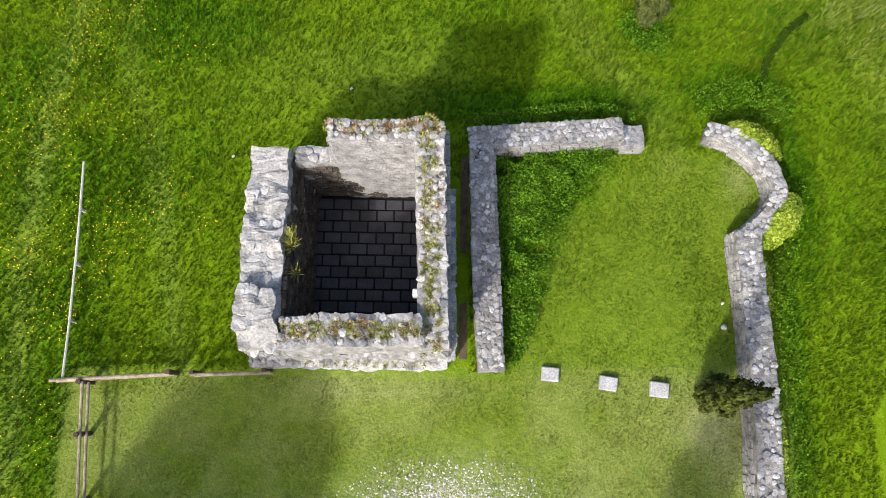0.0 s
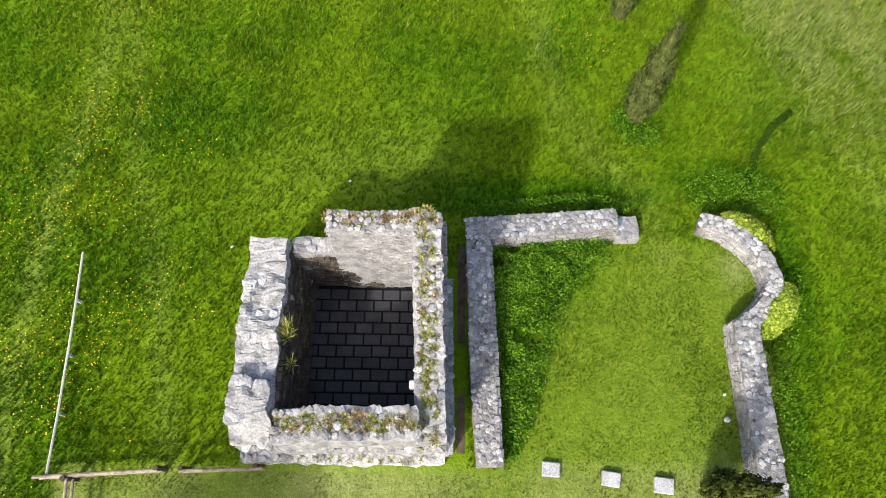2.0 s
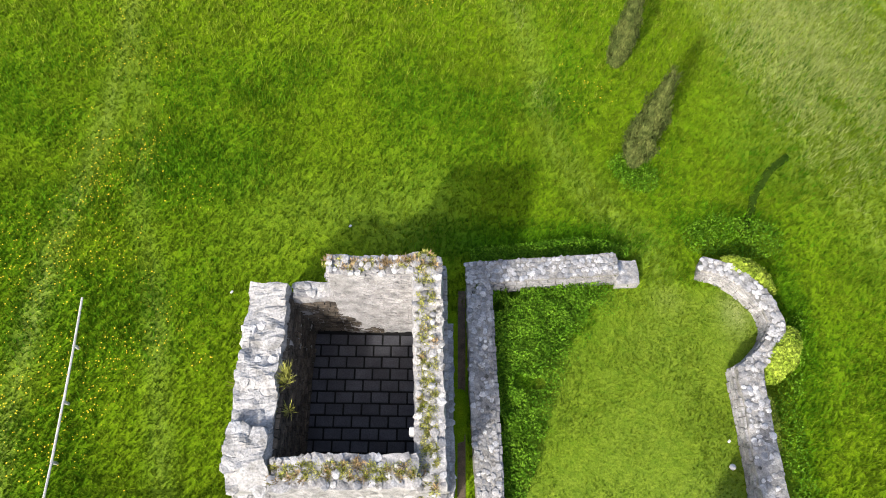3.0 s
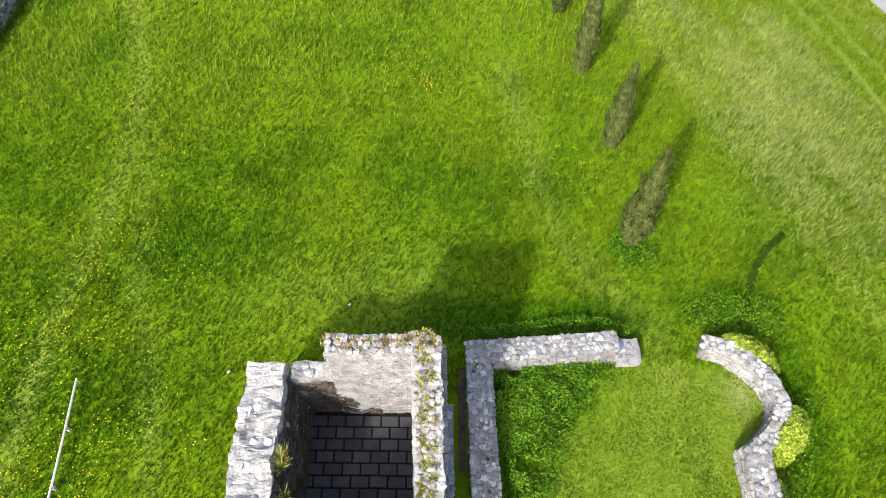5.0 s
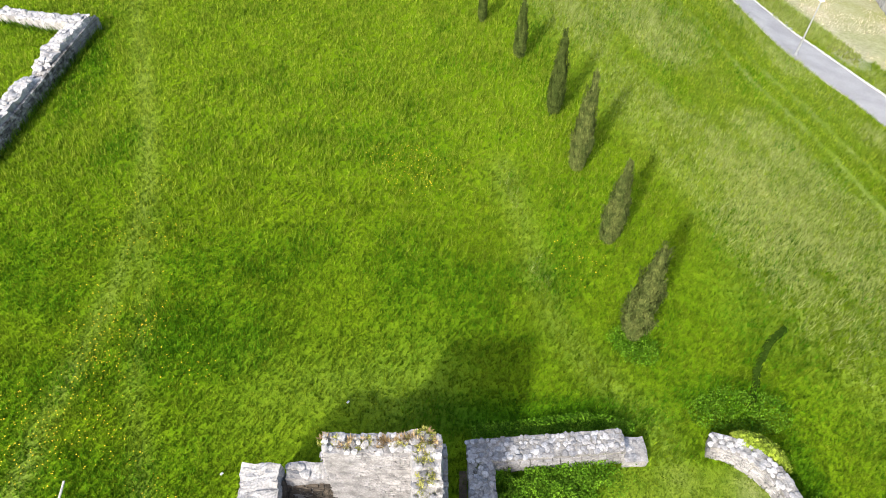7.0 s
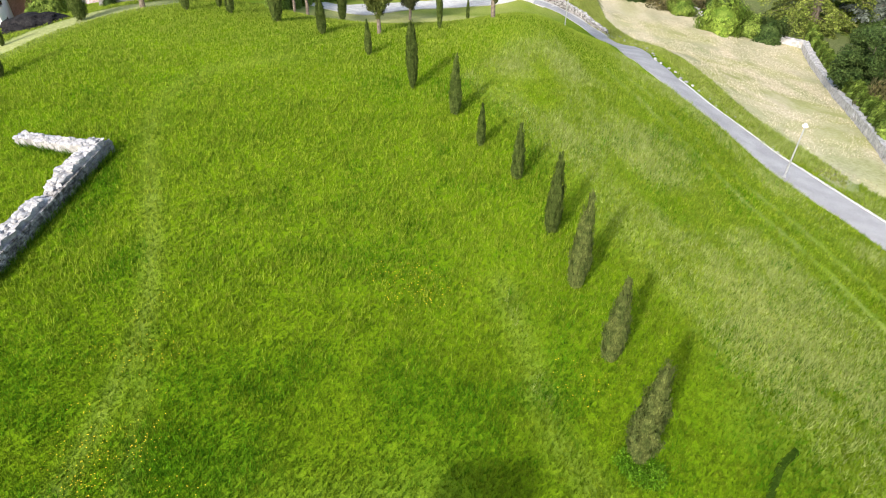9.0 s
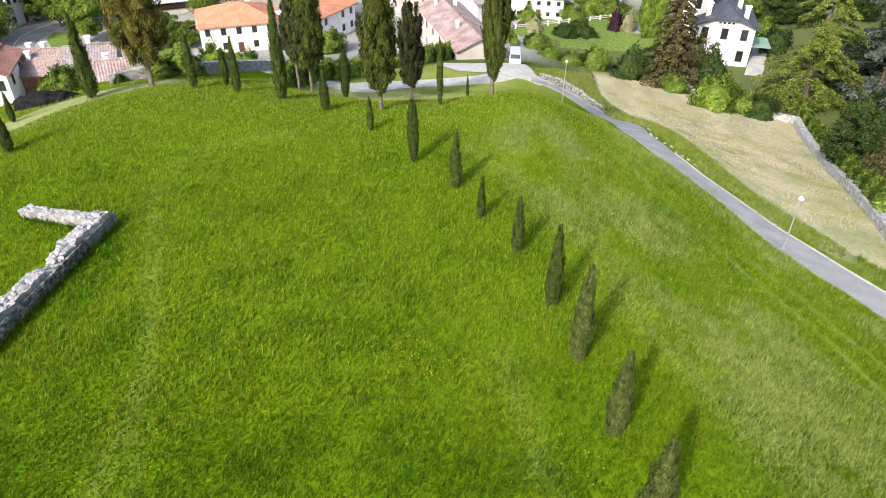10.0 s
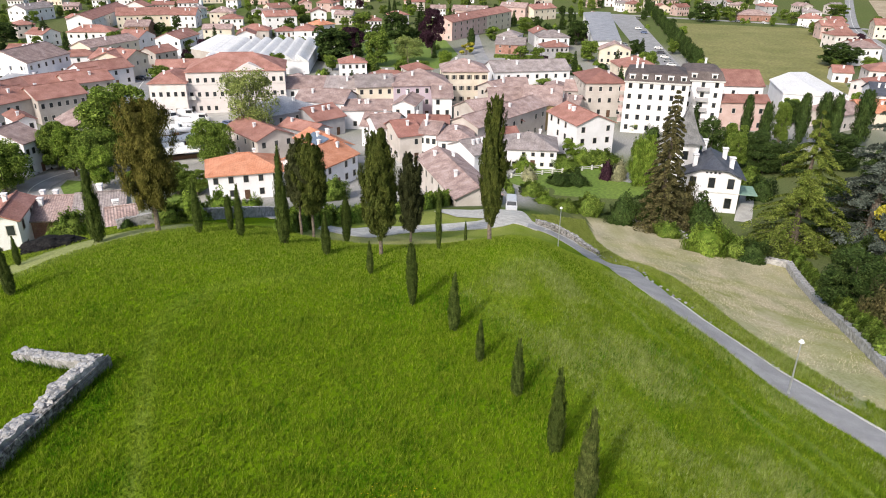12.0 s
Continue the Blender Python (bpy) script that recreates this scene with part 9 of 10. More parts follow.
house(-304, 518, -26.0, 5, 10.9, 8.3, 6.2, 'gable', 'greybrown', 'white', 2, 5, "white two-storey house with lichened grey-brown tiled roof", 1, seed=350)
house(-123, 418, -26.0, 12, 12.4, 9.3, 6.2, 'hip', 'red', 'white', 2, 4, "white two-storey house with red tiled hipped roof", 1, seed=351)
house(-87, 527, -26.0, -8, 12.1, 9.8, 6.2, 'hip', 'red', 'pink', 2, 4, "pink two-storey house with red tiled hipped roof", 1, seed=352)
house(-42, 416, -26.0, 5, 10.4, 9.8, 6.2, 'hip', 'red', 'white', 2, 5, "white two-storey house with red tiled hipped roof", 1, seed=353)
house(148, 238, -26.0, 20, 10.0, 8.0, 6.2, 'gable', 'rust', 'cream2', 2, 4, "pale cream two-storey house with dark red tiled roof", 1, seed=354)
house(275, 634, -26.0, 20, 11.4, 9.2, 3.1, 'hip', 'brown', 'cream2', 1, 4, "pale cream one-storey house with weathered brown tiled hipped roof", 1, seed=355)
house(-64, 622, -26.0, 95, 14.4, 9.3, 6.2, 'hip', 'greybrown', 'cream', 2, 5, "cream two-storey house with lichened grey-brown tiled hipped roof", 1, seed=356)
house(23, 619, -26.0, 95, 12.1, 8.5, 3.1, 'hip', 'red', 'white', 1, 5, "white one-storey house with red tiled hipped roof", 1, seed=357)
house(268, 617, -26.0, -8, 11.9, 9.7, 6.2, 'gable', 'red', 'white', 2, 4, "white two-storey house with red tiled roof", 1, seed=358)
house(-122, 620, -26.0, 95, 13.0, 8.4, 3.1, 'gable', 'red', 'white', 1, 3, "white one-storey house with red tiled roof", 1, seed=359)
house(-16, 548, -26.0, 95, 9.5, 9.5, 6.2, 'gablep', 'red', 'beige', 2, 5, "beige two-storey house with red tiled roof", 1, seed=360)
house(142, 548, -26.0, 20, 10.6, 8.9, 6.2, 'hip', 'rust', 'cream', 2, 4, "cream two-storey house with dark red tiled hipped roof", 1, seed=361)
house(238, 443, -26.0, 5, 10.2, 9.3, 6.2, 'gable', 'rust', 'cream', 2, 5, "cream two-storey house with dark red tiled roof", 1, seed=362)
house(44, 523, -26.0, 20, 14.6, 8.6, 3.1, 'gable', 'rust', 'beige', 1, 3, "beige one-storey house with dark red tiled roof", 1, seed=363)
house(223, 601, -26.0, 5, 11.5, 8.1, 3.1, 'gablep', 'greybrown', 'beige', 1, 5, "beige one-storey house with lichened grey-brown tiled roof", 1, seed=364)
house(-345, 590, -26.0, -78, 11.9, 9.9, 3.1, 'gablep', 'red', 'pink', 1, 4, "pink one-storey house with red tiled roof", 1, seed=365)
house(130, 557, -26.0, -78, 10.6, 8.6, 6.2, 'hip', 'greybrown', 'white', 2, 3, "white two-storey house with lichened grey-brown tiled hipped roof", 1, seed=366)
house(-163, 473, -26.0, -8, 9.2, 8.2, 6.2, 'gablep', 'greybrown', 'white', 2, 4, "white two-storey house with lichened grey-brown tiled roof", 1, seed=367)
house(-105, 525, -26.0, -78, 12.2, 8.7, 6.2, 'gable', 'red', 'pink', 2, 3, "pink two-storey house with red tiled roof", 1, seed=368)
house(56, 598, -26.0, 95, 11.9, 9.3, 6.2, 'hip', 'red', 'grey', 2, 3, "grey two-storey house with red tiled hipped roof", 1, seed=369)
house(-267, 578, -26.0, 95, 11.1, 8.8, 6.2, 'hip', 'red', 'grey', 2, 3, "grey two-storey house with red tiled hipped roof", 1, seed=370)
house(72, 579, -26.0, -78, 14.2, 9.7, 6.2, 'gable', 'red', 'beige', 2, 4, "beige two-storey house with red tiled roof", 1, seed=371)
house(-269, 497, -26.0, 95, 11.0, 9.5, 6.2, 'hip', 'brown', 'white', 2, 5, "white two-storey house with weathered brown tiled hipped roof", 1, seed=372)
house(-84, 580, -26.0, 95, 10.9, 8.4, 3.1, 'hip', 'rust', 'cream2', 1, 4, "pale cream one-storey house with dark red tiled hipped roof", 1, seed=373)
house(141, 625, -26.0, -8, 10.0, 8.4, 6.2, 'gablep', 'red', 'white', 2, 5, "white two-storey house with red tiled roof", 1, seed=374)
house(215, 390, -26.0, 20, 9.2, 8.4, 6.2, 'gable', 'red', 'beige', 2, 5, "beige two-storey house with red tiled roof", 1, seed=375)
house(258, 582, -26.0, 20, 11.2, 9.7, 3.1, 'hip', 'red', 'cream', 1, 5, "cream one-storey house with red tiled hipped roof", 1, seed=376)
house(-48, 254, -26.0, 95, 10.2, 9.5, 3.1, 'hip', 'brown', 'pink', 1, 4, "pink one-storey house with weathered brown tiled hipped roof", 1, seed=377)
house(229, 423, -26.0, -8, 10.1, 8.6, 6.2, 'hip', 'red', 'cream', 2, 5, "cream two-storey house with red tiled hipped roof", 1, seed=378)
house(215, 583, -26.0, 5, 14.9, 8.5, 6.2, 'gablep', 'brown', 'grey', 2, 5, "grey two-storey house with weathered brown tiled roof", 1, seed=379)
house(235, 616, -26.0, 12, 10.8, 8.2, 3.1, 'hip', 'red', 'white', 1, 3, "white one-storey house with red tiled hipped roof", 1, seed=380)
house(264, 427, -26.0, 20, 14.0, 8.6, 6.2, 'gable', 'brown', 'white', 2, 5, "white two-storey house with weathered brown tiled roof", 1, seed=381)
house(-155, 551, -26.0, 95, 14.5, 8.3, 6.2, 'hip', 'red', 'white', 2, 5, "white two-storey house with red tiled hipped roof", 1, seed=382)
house(-250, 530, -26.0, 12, 10.5, 9.1, 6.2, 'gable', 'brown', 'white', 2, 4, "white two-storey house with weathered brown tiled roof", 1, seed=383)
house(-5, 495, -26.0, 5, 9.7, 8.1, 6.2, 'gable', 'brown', 'white', 2, 5, "white two-storey house with weathered brown tiled roof", 1, seed=384)
house(-216, 548, -26.0, -78, 13.2, 8.6, 6.2, 'gable', 'rust', 'white', 2, 4, "white two-storey house with dark red tiled roof", 1, seed=385)
house(-296, 555, -26.0, -8, 11.9, 9.4, 6.2, 'gable', 'red', 'cream', 2, 4, "cream two-storey house with red tiled roof", 1, seed=386)
house(-97, 256, -26.0, 12, 14.6, 9.7, 6.2, 'gable', 'red', 'pink', 2, 3, "pink two-storey house with red tiled roof", 1, seed=387)
house(-20, 241, -26.0, -8, 14.9, 8.0, 6.2, 'hip', 'red', 'white', 2, 3, "white two-storey house with red tiled hipped roof", 1, seed=388)
plant('mid', -1, 226, 5.0, 59, 0.99)
plant('dark', 280, 527, 6.4, 240, 0.99)
plant('dark', -382, 604, 7.3, 242, 1.08)
plant('mid', 248, 455, 7.5, 242, 1.04)
plant('dark', 38, 556, 5.1, 43, 1.23)
plant('spruce', -40, 328, 10.5, 199, 1.21)
plant('mid', 60, 396, 4.6, 194, 0.91)
plant('bushlight', -238, 592, 1.9, 293, 1.23)
plant('dark', -19, 377, 5.8, 203, 1.23)
plant('mid', -69, 345, 6.8, 98, 1.08)
plant('dark', -351, 638, 8.7, 38, 0.97)
plant('bush', -148, 264, 1.9, 330, 0.92)
plant('mid2', 259, 484, 6.3, 254, 1.27)
plant('light', -8, 236, 8.7, 339, 1.13)
plant('mid', 260, 638, 6.9, 6, 0.92)
plant('dark', -18, 387, 7.1, 79, 0.90)
plant('mid', 3, 597, 5.4, 239, 1.15)
plant('mid2', 258, 625, 7.3, 30, 1.16)
plant('bushdark', 151, 578, 2.9, 41, 0.95)
plant('dark', -115, 576, 8.2, 297, 0.94)
plant('mid', -87, 544, 8.6, 217, 1.08)
plant('mid2', 62, 204, 7.8, 211, 1.30)
plant('dark', -116, 352, 5.3, 207, 1.15)
plant('mid', 243, 609, 6.3, 66, 0.99)
plant('light', 64, 514, 4.7, 246, 1.16)
plant('light', 105, 290, 7.0, 37, 1.14)
plant('bushlight', -259, 472, 2.1, 215, 1.24)
plant('mid', 47, 292, 8.0, 302, 1.14)
plant('spruce', 205, 390, 7.8, 287, 1.06)
plant('mid', -12, 517, 6.7, 269, 1.19)
plant('spruce', 56, 579, 8.1, 315, 1.20)
plant('bushlight', -153, 265, 2.0, 222, 0.96)
plant('spruce', -211, 370, 7.7, 43, 1.19)
plant('bushdark', 15, 523, 2.5, 23, 0.94)
plant('bush', -48, 277, 2.4, 352, 1.18)
plant('spruce', 63, 253, 9.1, 312, 1.09)
plant('mid', -215, 508, 7.6, 50, 1.23)
plant('bushdark', -152, 622, 2.3, 147, 1.20)
plant('dark', -98, 242, 4.7, 32, 1.09)
plant('light', -30, 534, 6.1, 259, 0.99)
plant('dark', 89, 522, 6.1, 61, 1.10)
plant('dark', 135, 434, 8.7, 184, 0.93)
plant('bushlight', 125, 450, 1.8, 338, 1.03)
plant('purple', 71, 567, 6.2, 172, 1.03)
plant('mid2', -337, 634, 7.0, 260, 1.24)
plant('dark', 305, 476, 7.2, 331, 1.02)
plant('mid', -118, 533, 4.5, 37, 0.93)
plant('mid', -251, 435, 5.3, 304, 1.00)
plant('mid', 116, 366, 5.3, 114, 1.17)
plant('spruce', -54, 314, 10.2, 356, 1.20)
plant('bushlight', 309, 578, 2.3, 173, 1.01)
plant('mid', 134, 620, 4.7, 165, 1.00)
plant('spruce', 216, 575, 7.7, 18, 1.27)
plant('purple', 71, 376, 8.8, 120, 1.23)
plant('mid', -50, 301, 5.8, 311, 0.96)
plant('spruce', -69, 639, 9.3, 195, 1.28)
plant('bushdark', -310, 570, 2.7, 226, 1.30)
plant('mid2', -100, 247, 8.9, 133, 1.26)
plant('bushlight', 186, 292, 1.6, 355, 1.15)
plant('bush', 86, 319, 2.1, 307, 1.12)
plant('bushdark', 42, 312, 2.4, 6, 0.97)
plant('mid', 45, 600, 6.8, 245, 1.24)
plant('mid', -117, 437, 7.0, 350, 1.00)
plant('bush', 243, 518, 2.2, 274, 0.92)
plant('mid2', -224, 473, 8.2, 184, 0.91)
plant('light', -161, 366, 7.3, 231, 1.20)
plant('bushlight', 262, 537, 2.1, 120, 0.96)
plant('dark', -105, 292, 6.6, 102, 0.94)
plant('spruce', -40, 519, 9.9, 182, 0.90)
plant('mid', 179, 297, 6.7, 40, 1.17)
plant('spruce', -30, 617, 8.9, 336, 0.95)
plant('bushlight', -352, 566, 1.8, 158, 1.03)
plant('bushlight', -18, 320, 1.8, 46, 1.01)
plant('bushlight', 133, 540, 1.9, 167, 1.28)
plant('bushlight', -43, 237, 2.0, 247, 1.26)
plant('dark', -284, 619, 5.5, 339, 1.20)
plant('mid', 174, 293, 8.0, 292, 1.20)
plant('mid', -266, 551, 8.5, 358, 1.22)
plant('mid', -249, 440, 7.7, 351, 1.22)
plant('mid2', -29, 333, 5.6, 51, 1.26)
plant('bushlight', -297, 489, 2.3, 143, 0.96)
plant('purple', 31, 510, 6.6, 139, 0.94)
plant('mid2', 219, 539, 9.1, 240, 0.93)
plant('spruce', -52, 323, 10.7, 320, 1.27)
plant('spruce', -111, 347, 10.5, 73, 1.02)
plant('bushdark', 58, 190, 2.9, 292, 0.95)
plant('dark', -37, 393, 7.8, 267, 1.10)
plant('bushlight', 289, 585, 1.8, 291, 1.19)
plant('mid', -310, 513, 4.6, 233, 1.16)
plant('bush', -86, 379, 2.2, 262, 1.04)
plant('dark', -89, 414, 8.6, 196, 1.09)
plant('spruce', -85, 562, 8.6, 136, 1.10)
plant('bushlight', -279, 492, 2.3, 283, 1.11)
plant('mid', -66, 374, 8.9, 332, 1.14)
plant('bushlight', -316, 504, 2.2, 325, 1.20)
plant('bushlight', 63, 208, 2.3, 212, 1.28)
plant('purple', -109, 321, 8.4, 181, 0.96)
plant('spruce', 82, 479, 7.3, 161, 1.12)
plant('bushlight', 92, 351, 2.1, 85, 1.18)
plant('bushlight', -177, 621, 2.3, 9, 1.00)
plant('bushlight', -299, 489, 2.1, 311, 1.30)
plant('bushlight', 198, 614, 2.0, 12, 0.98)
plant('mid2', -21, 360, 5.4, 222, 1.14)
plant('bushlight', 212, 365, 1.9, 262, 1.12)
plant('bushlight', 99, 577, 1.7, 213, 1.11)
plant('mid', 191, 488, 7.8, 233, 1.02)
plant('mid', 154, 623, 5.3, 12, 1.14)
plant('mid', -191, 336, 6.8, 71, 1.17)
plant('mid2', 153, 586, 4.5, 207, 0.97)
plant('spruce', -275, 565, 8.6, 13, 1.10)
plant('dark', 46, 285, 7.4, 42, 0.91)
plant('mid', 239, 486, 5.4, 231, 1.29)
plant('bushdark', 62, 439, 2.9, 146, 1.30)
plant('light', 1, 303, 7.2, 125, 1.15)
plant('bushdark', -111, 624, 2.6, 320, 1.29)
plant('mid2', 24, 240, 4.9, 317, 1.05)
plant('bushdark', -138, 605, 2.8, 41, 0.92)
plant('light', -277, 493, 5.1, 260, 1.04)
plant('mid', -159, 497, 7.0, 236, 1.28)
plant('light', 96, 261, 7.3, 126, 0.92)
plant('light', -14, 597, 9.4, 103, 1.14)
plant('mid', -285, 592, 7.8, 217, 1.25)
plant('dark', -20, 333, 6.7, 341, 1.06)
plant('dark', -37, 385, 4.9, 218, 1.24)
plant('mid', 234, 596, 6.2, 346, 1.10)
plant('dark', 283, 589, 5.8, 244, 1.24)
plant('mid', 205, 552, 7.1, 237, 0.94)
plant('mid', 215, 423, 8.4, 354, 1.21)
plant('bushdark', 66, 432, 2.0, 56, 0.99)
plant('mid', -9, 277, 6.9, 330, 1.29)
plant('bush', -164, 272, 2.1, 100, 1.09)
plant('bushlight', -68, 255, 1.8, 53, 1.10)
plant('light', -55, 606, 9.2, 326, 1.27)
plant('bush', -49, 477, 2.5, 65, 0.96)
plant('light', -5, 245, 4.4, 40, 1.03)
plant('mid', -148, 470, 6.5, 80, 1.12)
plant('mid', -110, 510, 7.0, 130, 0.99)
plant('dark', 274, 545, 5.0, 136, 0.99)
plant('bushlight', 252, 396, 2.1, 9, 1.17)
plant('purple', -20, 627, 9.3, 19, 1.12)
plant('bushdark', -51, 317, 2.0, 26, 1.05)
plant('mid2', -403, 635, 8.0, 345, 0.99)
plant('mid', 102, 554, 4.5, 40, 1.18)
plant('bush', 224, 537, 2.0, 4, 0.93)
plant('bush', -53, 339, 2.2, 183, 1.08)
plant('bushlight', -169, 593, 1.7, 233, 1.17)
plant('mid', 174, 283, 7.3, 70, 0.99)
plant('mid', -285, 480, 6.0, 188, 1.27)
plant('light', 183, 493, 7.5, 56, 1.14)
plant('mid2', -91, 270, 5.4, 144, 1.11)
plant('dark', 116, 367, 6.6, 187, 0.98)
plant('bush', -96, 395, 2.3, 298, 1.14)
plant('purple', -40, 383, 4.3, 223, 1.26)
plant('bushdark', -190, 378, 2.1, 257, 1.25)
plant('bushlight', -241, 637, 1.6, 79, 0.99)
plant('dark', -302, 574, 8.0, 160, 1.12)
plant('dark', -154, 415, 8.9, 329, 0.90)
plant('mid', 105, 209, 8.3, 91, 1.24)
plant('bush', 109, 219, 1.9, 150, 0.96)
plant('spruce', 73, 238, 8.4, 175, 0.92)
plant('bushdark', -99, 573, 2.7, 248, 1.03)
plant('bush', -69, 478, 2.6, 249, 1.27)
plant('mid', -296, 513, 4.9, 44, 1.21)
plant('dark', 134, 493, 7.3, 15, 1.11)
plant('bushdark', -242, 502, 2.9, 309, 1.05)
plant('spruce', 3, 479, 9.6, 273, 1.03)
plant('mid2', -36, 350, 3.9, 253, 1.01)
plant('light', -1, 305, 7.1, 283, 1.06)
plant('mid', -72, 265, 8.9, 183, 1.08)
plant('mid', 41, 386, 5.3, 119, 1.15)
plant('spruce', 117, 357, 7.3, 83, 1.24)
plant('bush', 303, 566, 1.8, 323, 1.07)
plant('bushlight', -81, 435, 1.9, 57, 0.94)
plant('dark', -129, 432, 8.3, 22, 1.25)
plant('bush', -34, 236, 2.5, 110, 0.98)
plant('mid2', 14, 536, 9.9, 191, 1.09)
plant('mid', -140, 519, 7.0, 263, 1.19)
plant('dark', 39, 191, 7.1, 328, 1.13)
plant('light', 136, 231, 5.8, 255, 0.99)
plant('light', -159, 290, 5.8, 46, 1.25)
plant('light', 193, 474, 4.6, 33, 1.25)
plant('mid2', -256, 416, 8.0, 207, 1.26)
plant('bushlight', -220, 367, 1.8, 25, 0.97)
plant('mid', -139, 610, 5.6, 287, 0.99)
plant('mid', 40, 309, 8.0, 330, 1.23)
plant('bush', -102, 454, 2.4, 213, 1.01)
plant('dark', 274, 440, 5.0, 173, 1.20)
plant('bushlight', -64, 582, 2.1, 124, 1.07)
plant('bush', -126, 533, 2.0, 147, 1.23)
plant('dark', 42, 449, 6.2, 107, 1.18)
plant('mid', -242, 517, 6.9, 121, 1.24)
plant('mid', -250, 473, 5.6, 219, 1.22)
plant('bushdark', 113, 601, 2.6, 350, 0.98)
plant('dark', 76, 418, 7.7, 157, 1.23)
plant('bush', 125, 217, 2.1, 293, 1.26)
plant('dark', 53, 625, 5.9, 195, 1.21)
plant('mid', -15, 629, 6.9, 233, 1.05)
plant('mid', -124, 547, 7.8, 326, 1.24)
plant('light', 104, 257, 7.3, 231, 1.20)
plant('mid', -68, 584, 6.2, 49, 1.19)
plant('spruce', -30, 228, 10.7, 357, 0.94)
plant('bush', 103, 253, 1.9, 35, 1.29)
plant('mid', -0, 250, 8.3, 277, 0.95)
plant('bush', -78, 242, 2.1, 167, 1.22)
plant('dark', 89, 337, 8.3, 330, 1.29)
plant('bushdark', 30, 583, 3.0, 11, 0.90)
plant('bushlight', -177, 382, 1.8, 334, 1.21)
plant('mid', 0, 634, 4.2, 102, 1.28)
plant('mid', 114, 564, 6.4, 51, 1.01)
plant('mid', -21, 400, 6.6, 230, 1.06)
plant('mid', 194, 569, 8.9, 274, 1.04)
plant('dark', 62, 236, 9.0, 328, 0.90)
plant('spruce', 178, 599, 9.5, 118, 1.00)
plant('bush', -316, 499, 1.8, 273, 1.18)
plant('mid', 103, 209, 6.5, 191, 1.00)
plant('spruce', 5, 441, 10.5, 113, 1.05)
plant('spruce', 236, 488, 10.5, 122, 1.01)
plant('mid', 178, 280, 7.8, 98, 1.28)
plant('bushlight', -208, 351, 1.8, 19, 0.95)
plant('light', -24, 500, 9.3, 318, 1.29)
plant('bush', -0, 477, 2.6, 277, 1.05)
plant('dark', 295, 603, 6.8, 293, 1.25)
plant('dark', -186, 303, 4.5, 242, 1.17)
plant('bushlight', 58, 428, 1.9, 252, 1.03)
plant('dark', -299, 614, 8.7, 138, 1.24)
plant('mid2', 211, 470, 5.9, 282, 1.01)
plant('bushdark', 205, 626, 2.4, 82, 1.06)
plant('spruce', -71, 241, 10.7, 244, 0.96)
plant('dark', -153, 388, 8.1, 262, 1.23)
plant('dark', -46, 351, 7.7, 205, 1.17)
plant('purple', -64, 546, 9.6, 306, 1.01)
plant('mid', -82, 271, 9.2, 120, 1.19)
plant('light', -142, 366, 5.7, 48, 1.12)
plant('mid', -160, 261, 5.2, 236, 1.02)
plant('purple', 206, 359, 9.6, 71, 0.92)
plant('dark', 122, 583, 9.1, 89, 1.26)
plant('mid', -270, 593, 9.8, 198, 0.90)
plant('bushdark', 256, 492, 2.0, 136, 1.26)
plant('dark', 82, 516, 8.1, 202, 1.02)
plant('bushdark', 87, 505, 2.7, 33, 1.15)
plant('bushlight', -105, 328, 1.7, 340, 0.95)
plant('mid', 74, 450, 5.0, 69, 0.90)
plant('spruce', -238, 374, 8.7, 98, 1.03)
plant('spruce', -208, 600, 8.6, 319, 1.00)
plant('bush', 29, 517, 1.8, 214, 1.24)
plant('bushlight', 80, 595, 2.1, 50, 0.99)
plant('mid', -250, 552, 6.2, 126, 1.00)
plant('bushlight', 27, 475, 2.2, 34, 1.01)
plant('bush', 221, 524, 2.3, 278, 1.28)
plant('bushlight', 201, 485, 1.9, 14, 1.03)
plant('dark', -163, 396, 10.4, 253, 1.07)
plant('mid', 158, 253, 7.1, 248, 1.15)
plant('bush', -238, 598, 2.0, 110, 0.93)
plant('mid', -149, 519, 4.9, 117, 0.99)
plant('mid', -22, 533, 5.6, 172, 0.90)
plant('light', -111, 397, 5.4, 80, 0.91)
plant('mid', -112, 214, 8.2, 42, 1.07)
plant('dark', 168, 501, 5.4, 339, 1.03)
plant('dark', -86, 439, 7.3, 228, 0.91)
plant('mid', -23, 228, 6.2, 335, 0.94)
plant('bushlight', 2, 541, 1.9, 20, 0.91)
plant('light', 132, 403, 7.3, 352, 1.24)
plant('bush', 183, 509, 2.3, 294, 1.03)
plant('spruce', -35, 386, 7.3, 319, 1.26)
plant('spruce', 90, 328, 9.1, 209, 1.26)
plant('mid2', 55, 564, 7.4, 124, 1.04)
plant('bushlight', 33, 473, 1.8, 133, 0.93)
plant('bushlight', -92, 502, 2.0, 114, 0.94)
plant('mid2', 112, 568, 8.5, 180, 1.01)
plant('mid2', -298, 483, 6.6, 237, 1.09)
plant('dark', 162, 285, 5.8, 207, 1.18)
plant('dark', -50, 378, 4.1, 301, 1.08)
plant('mid', -46, 289, 6.7, 70, 1.27)
plant('mid', -238, 630, 6.4, 77, 1.14)
plant('spruce', -5, 324, 7.3, 283, 0.97)
plant('mid', -125, 559, 6.8, 329, 1.08)
plant('spruce', -10, 535, 8.3, 309, 1.04)
plant('bushlight', -162, 402, 1.6, 210, 1.27)
plant('mid', -77, 238, 5.8, 324, 1.01)
plant('mid', 47, 589, 5.4, 340, 1.08)
plant('bushdark', 176, 524, 2.9, 302, 1.18)
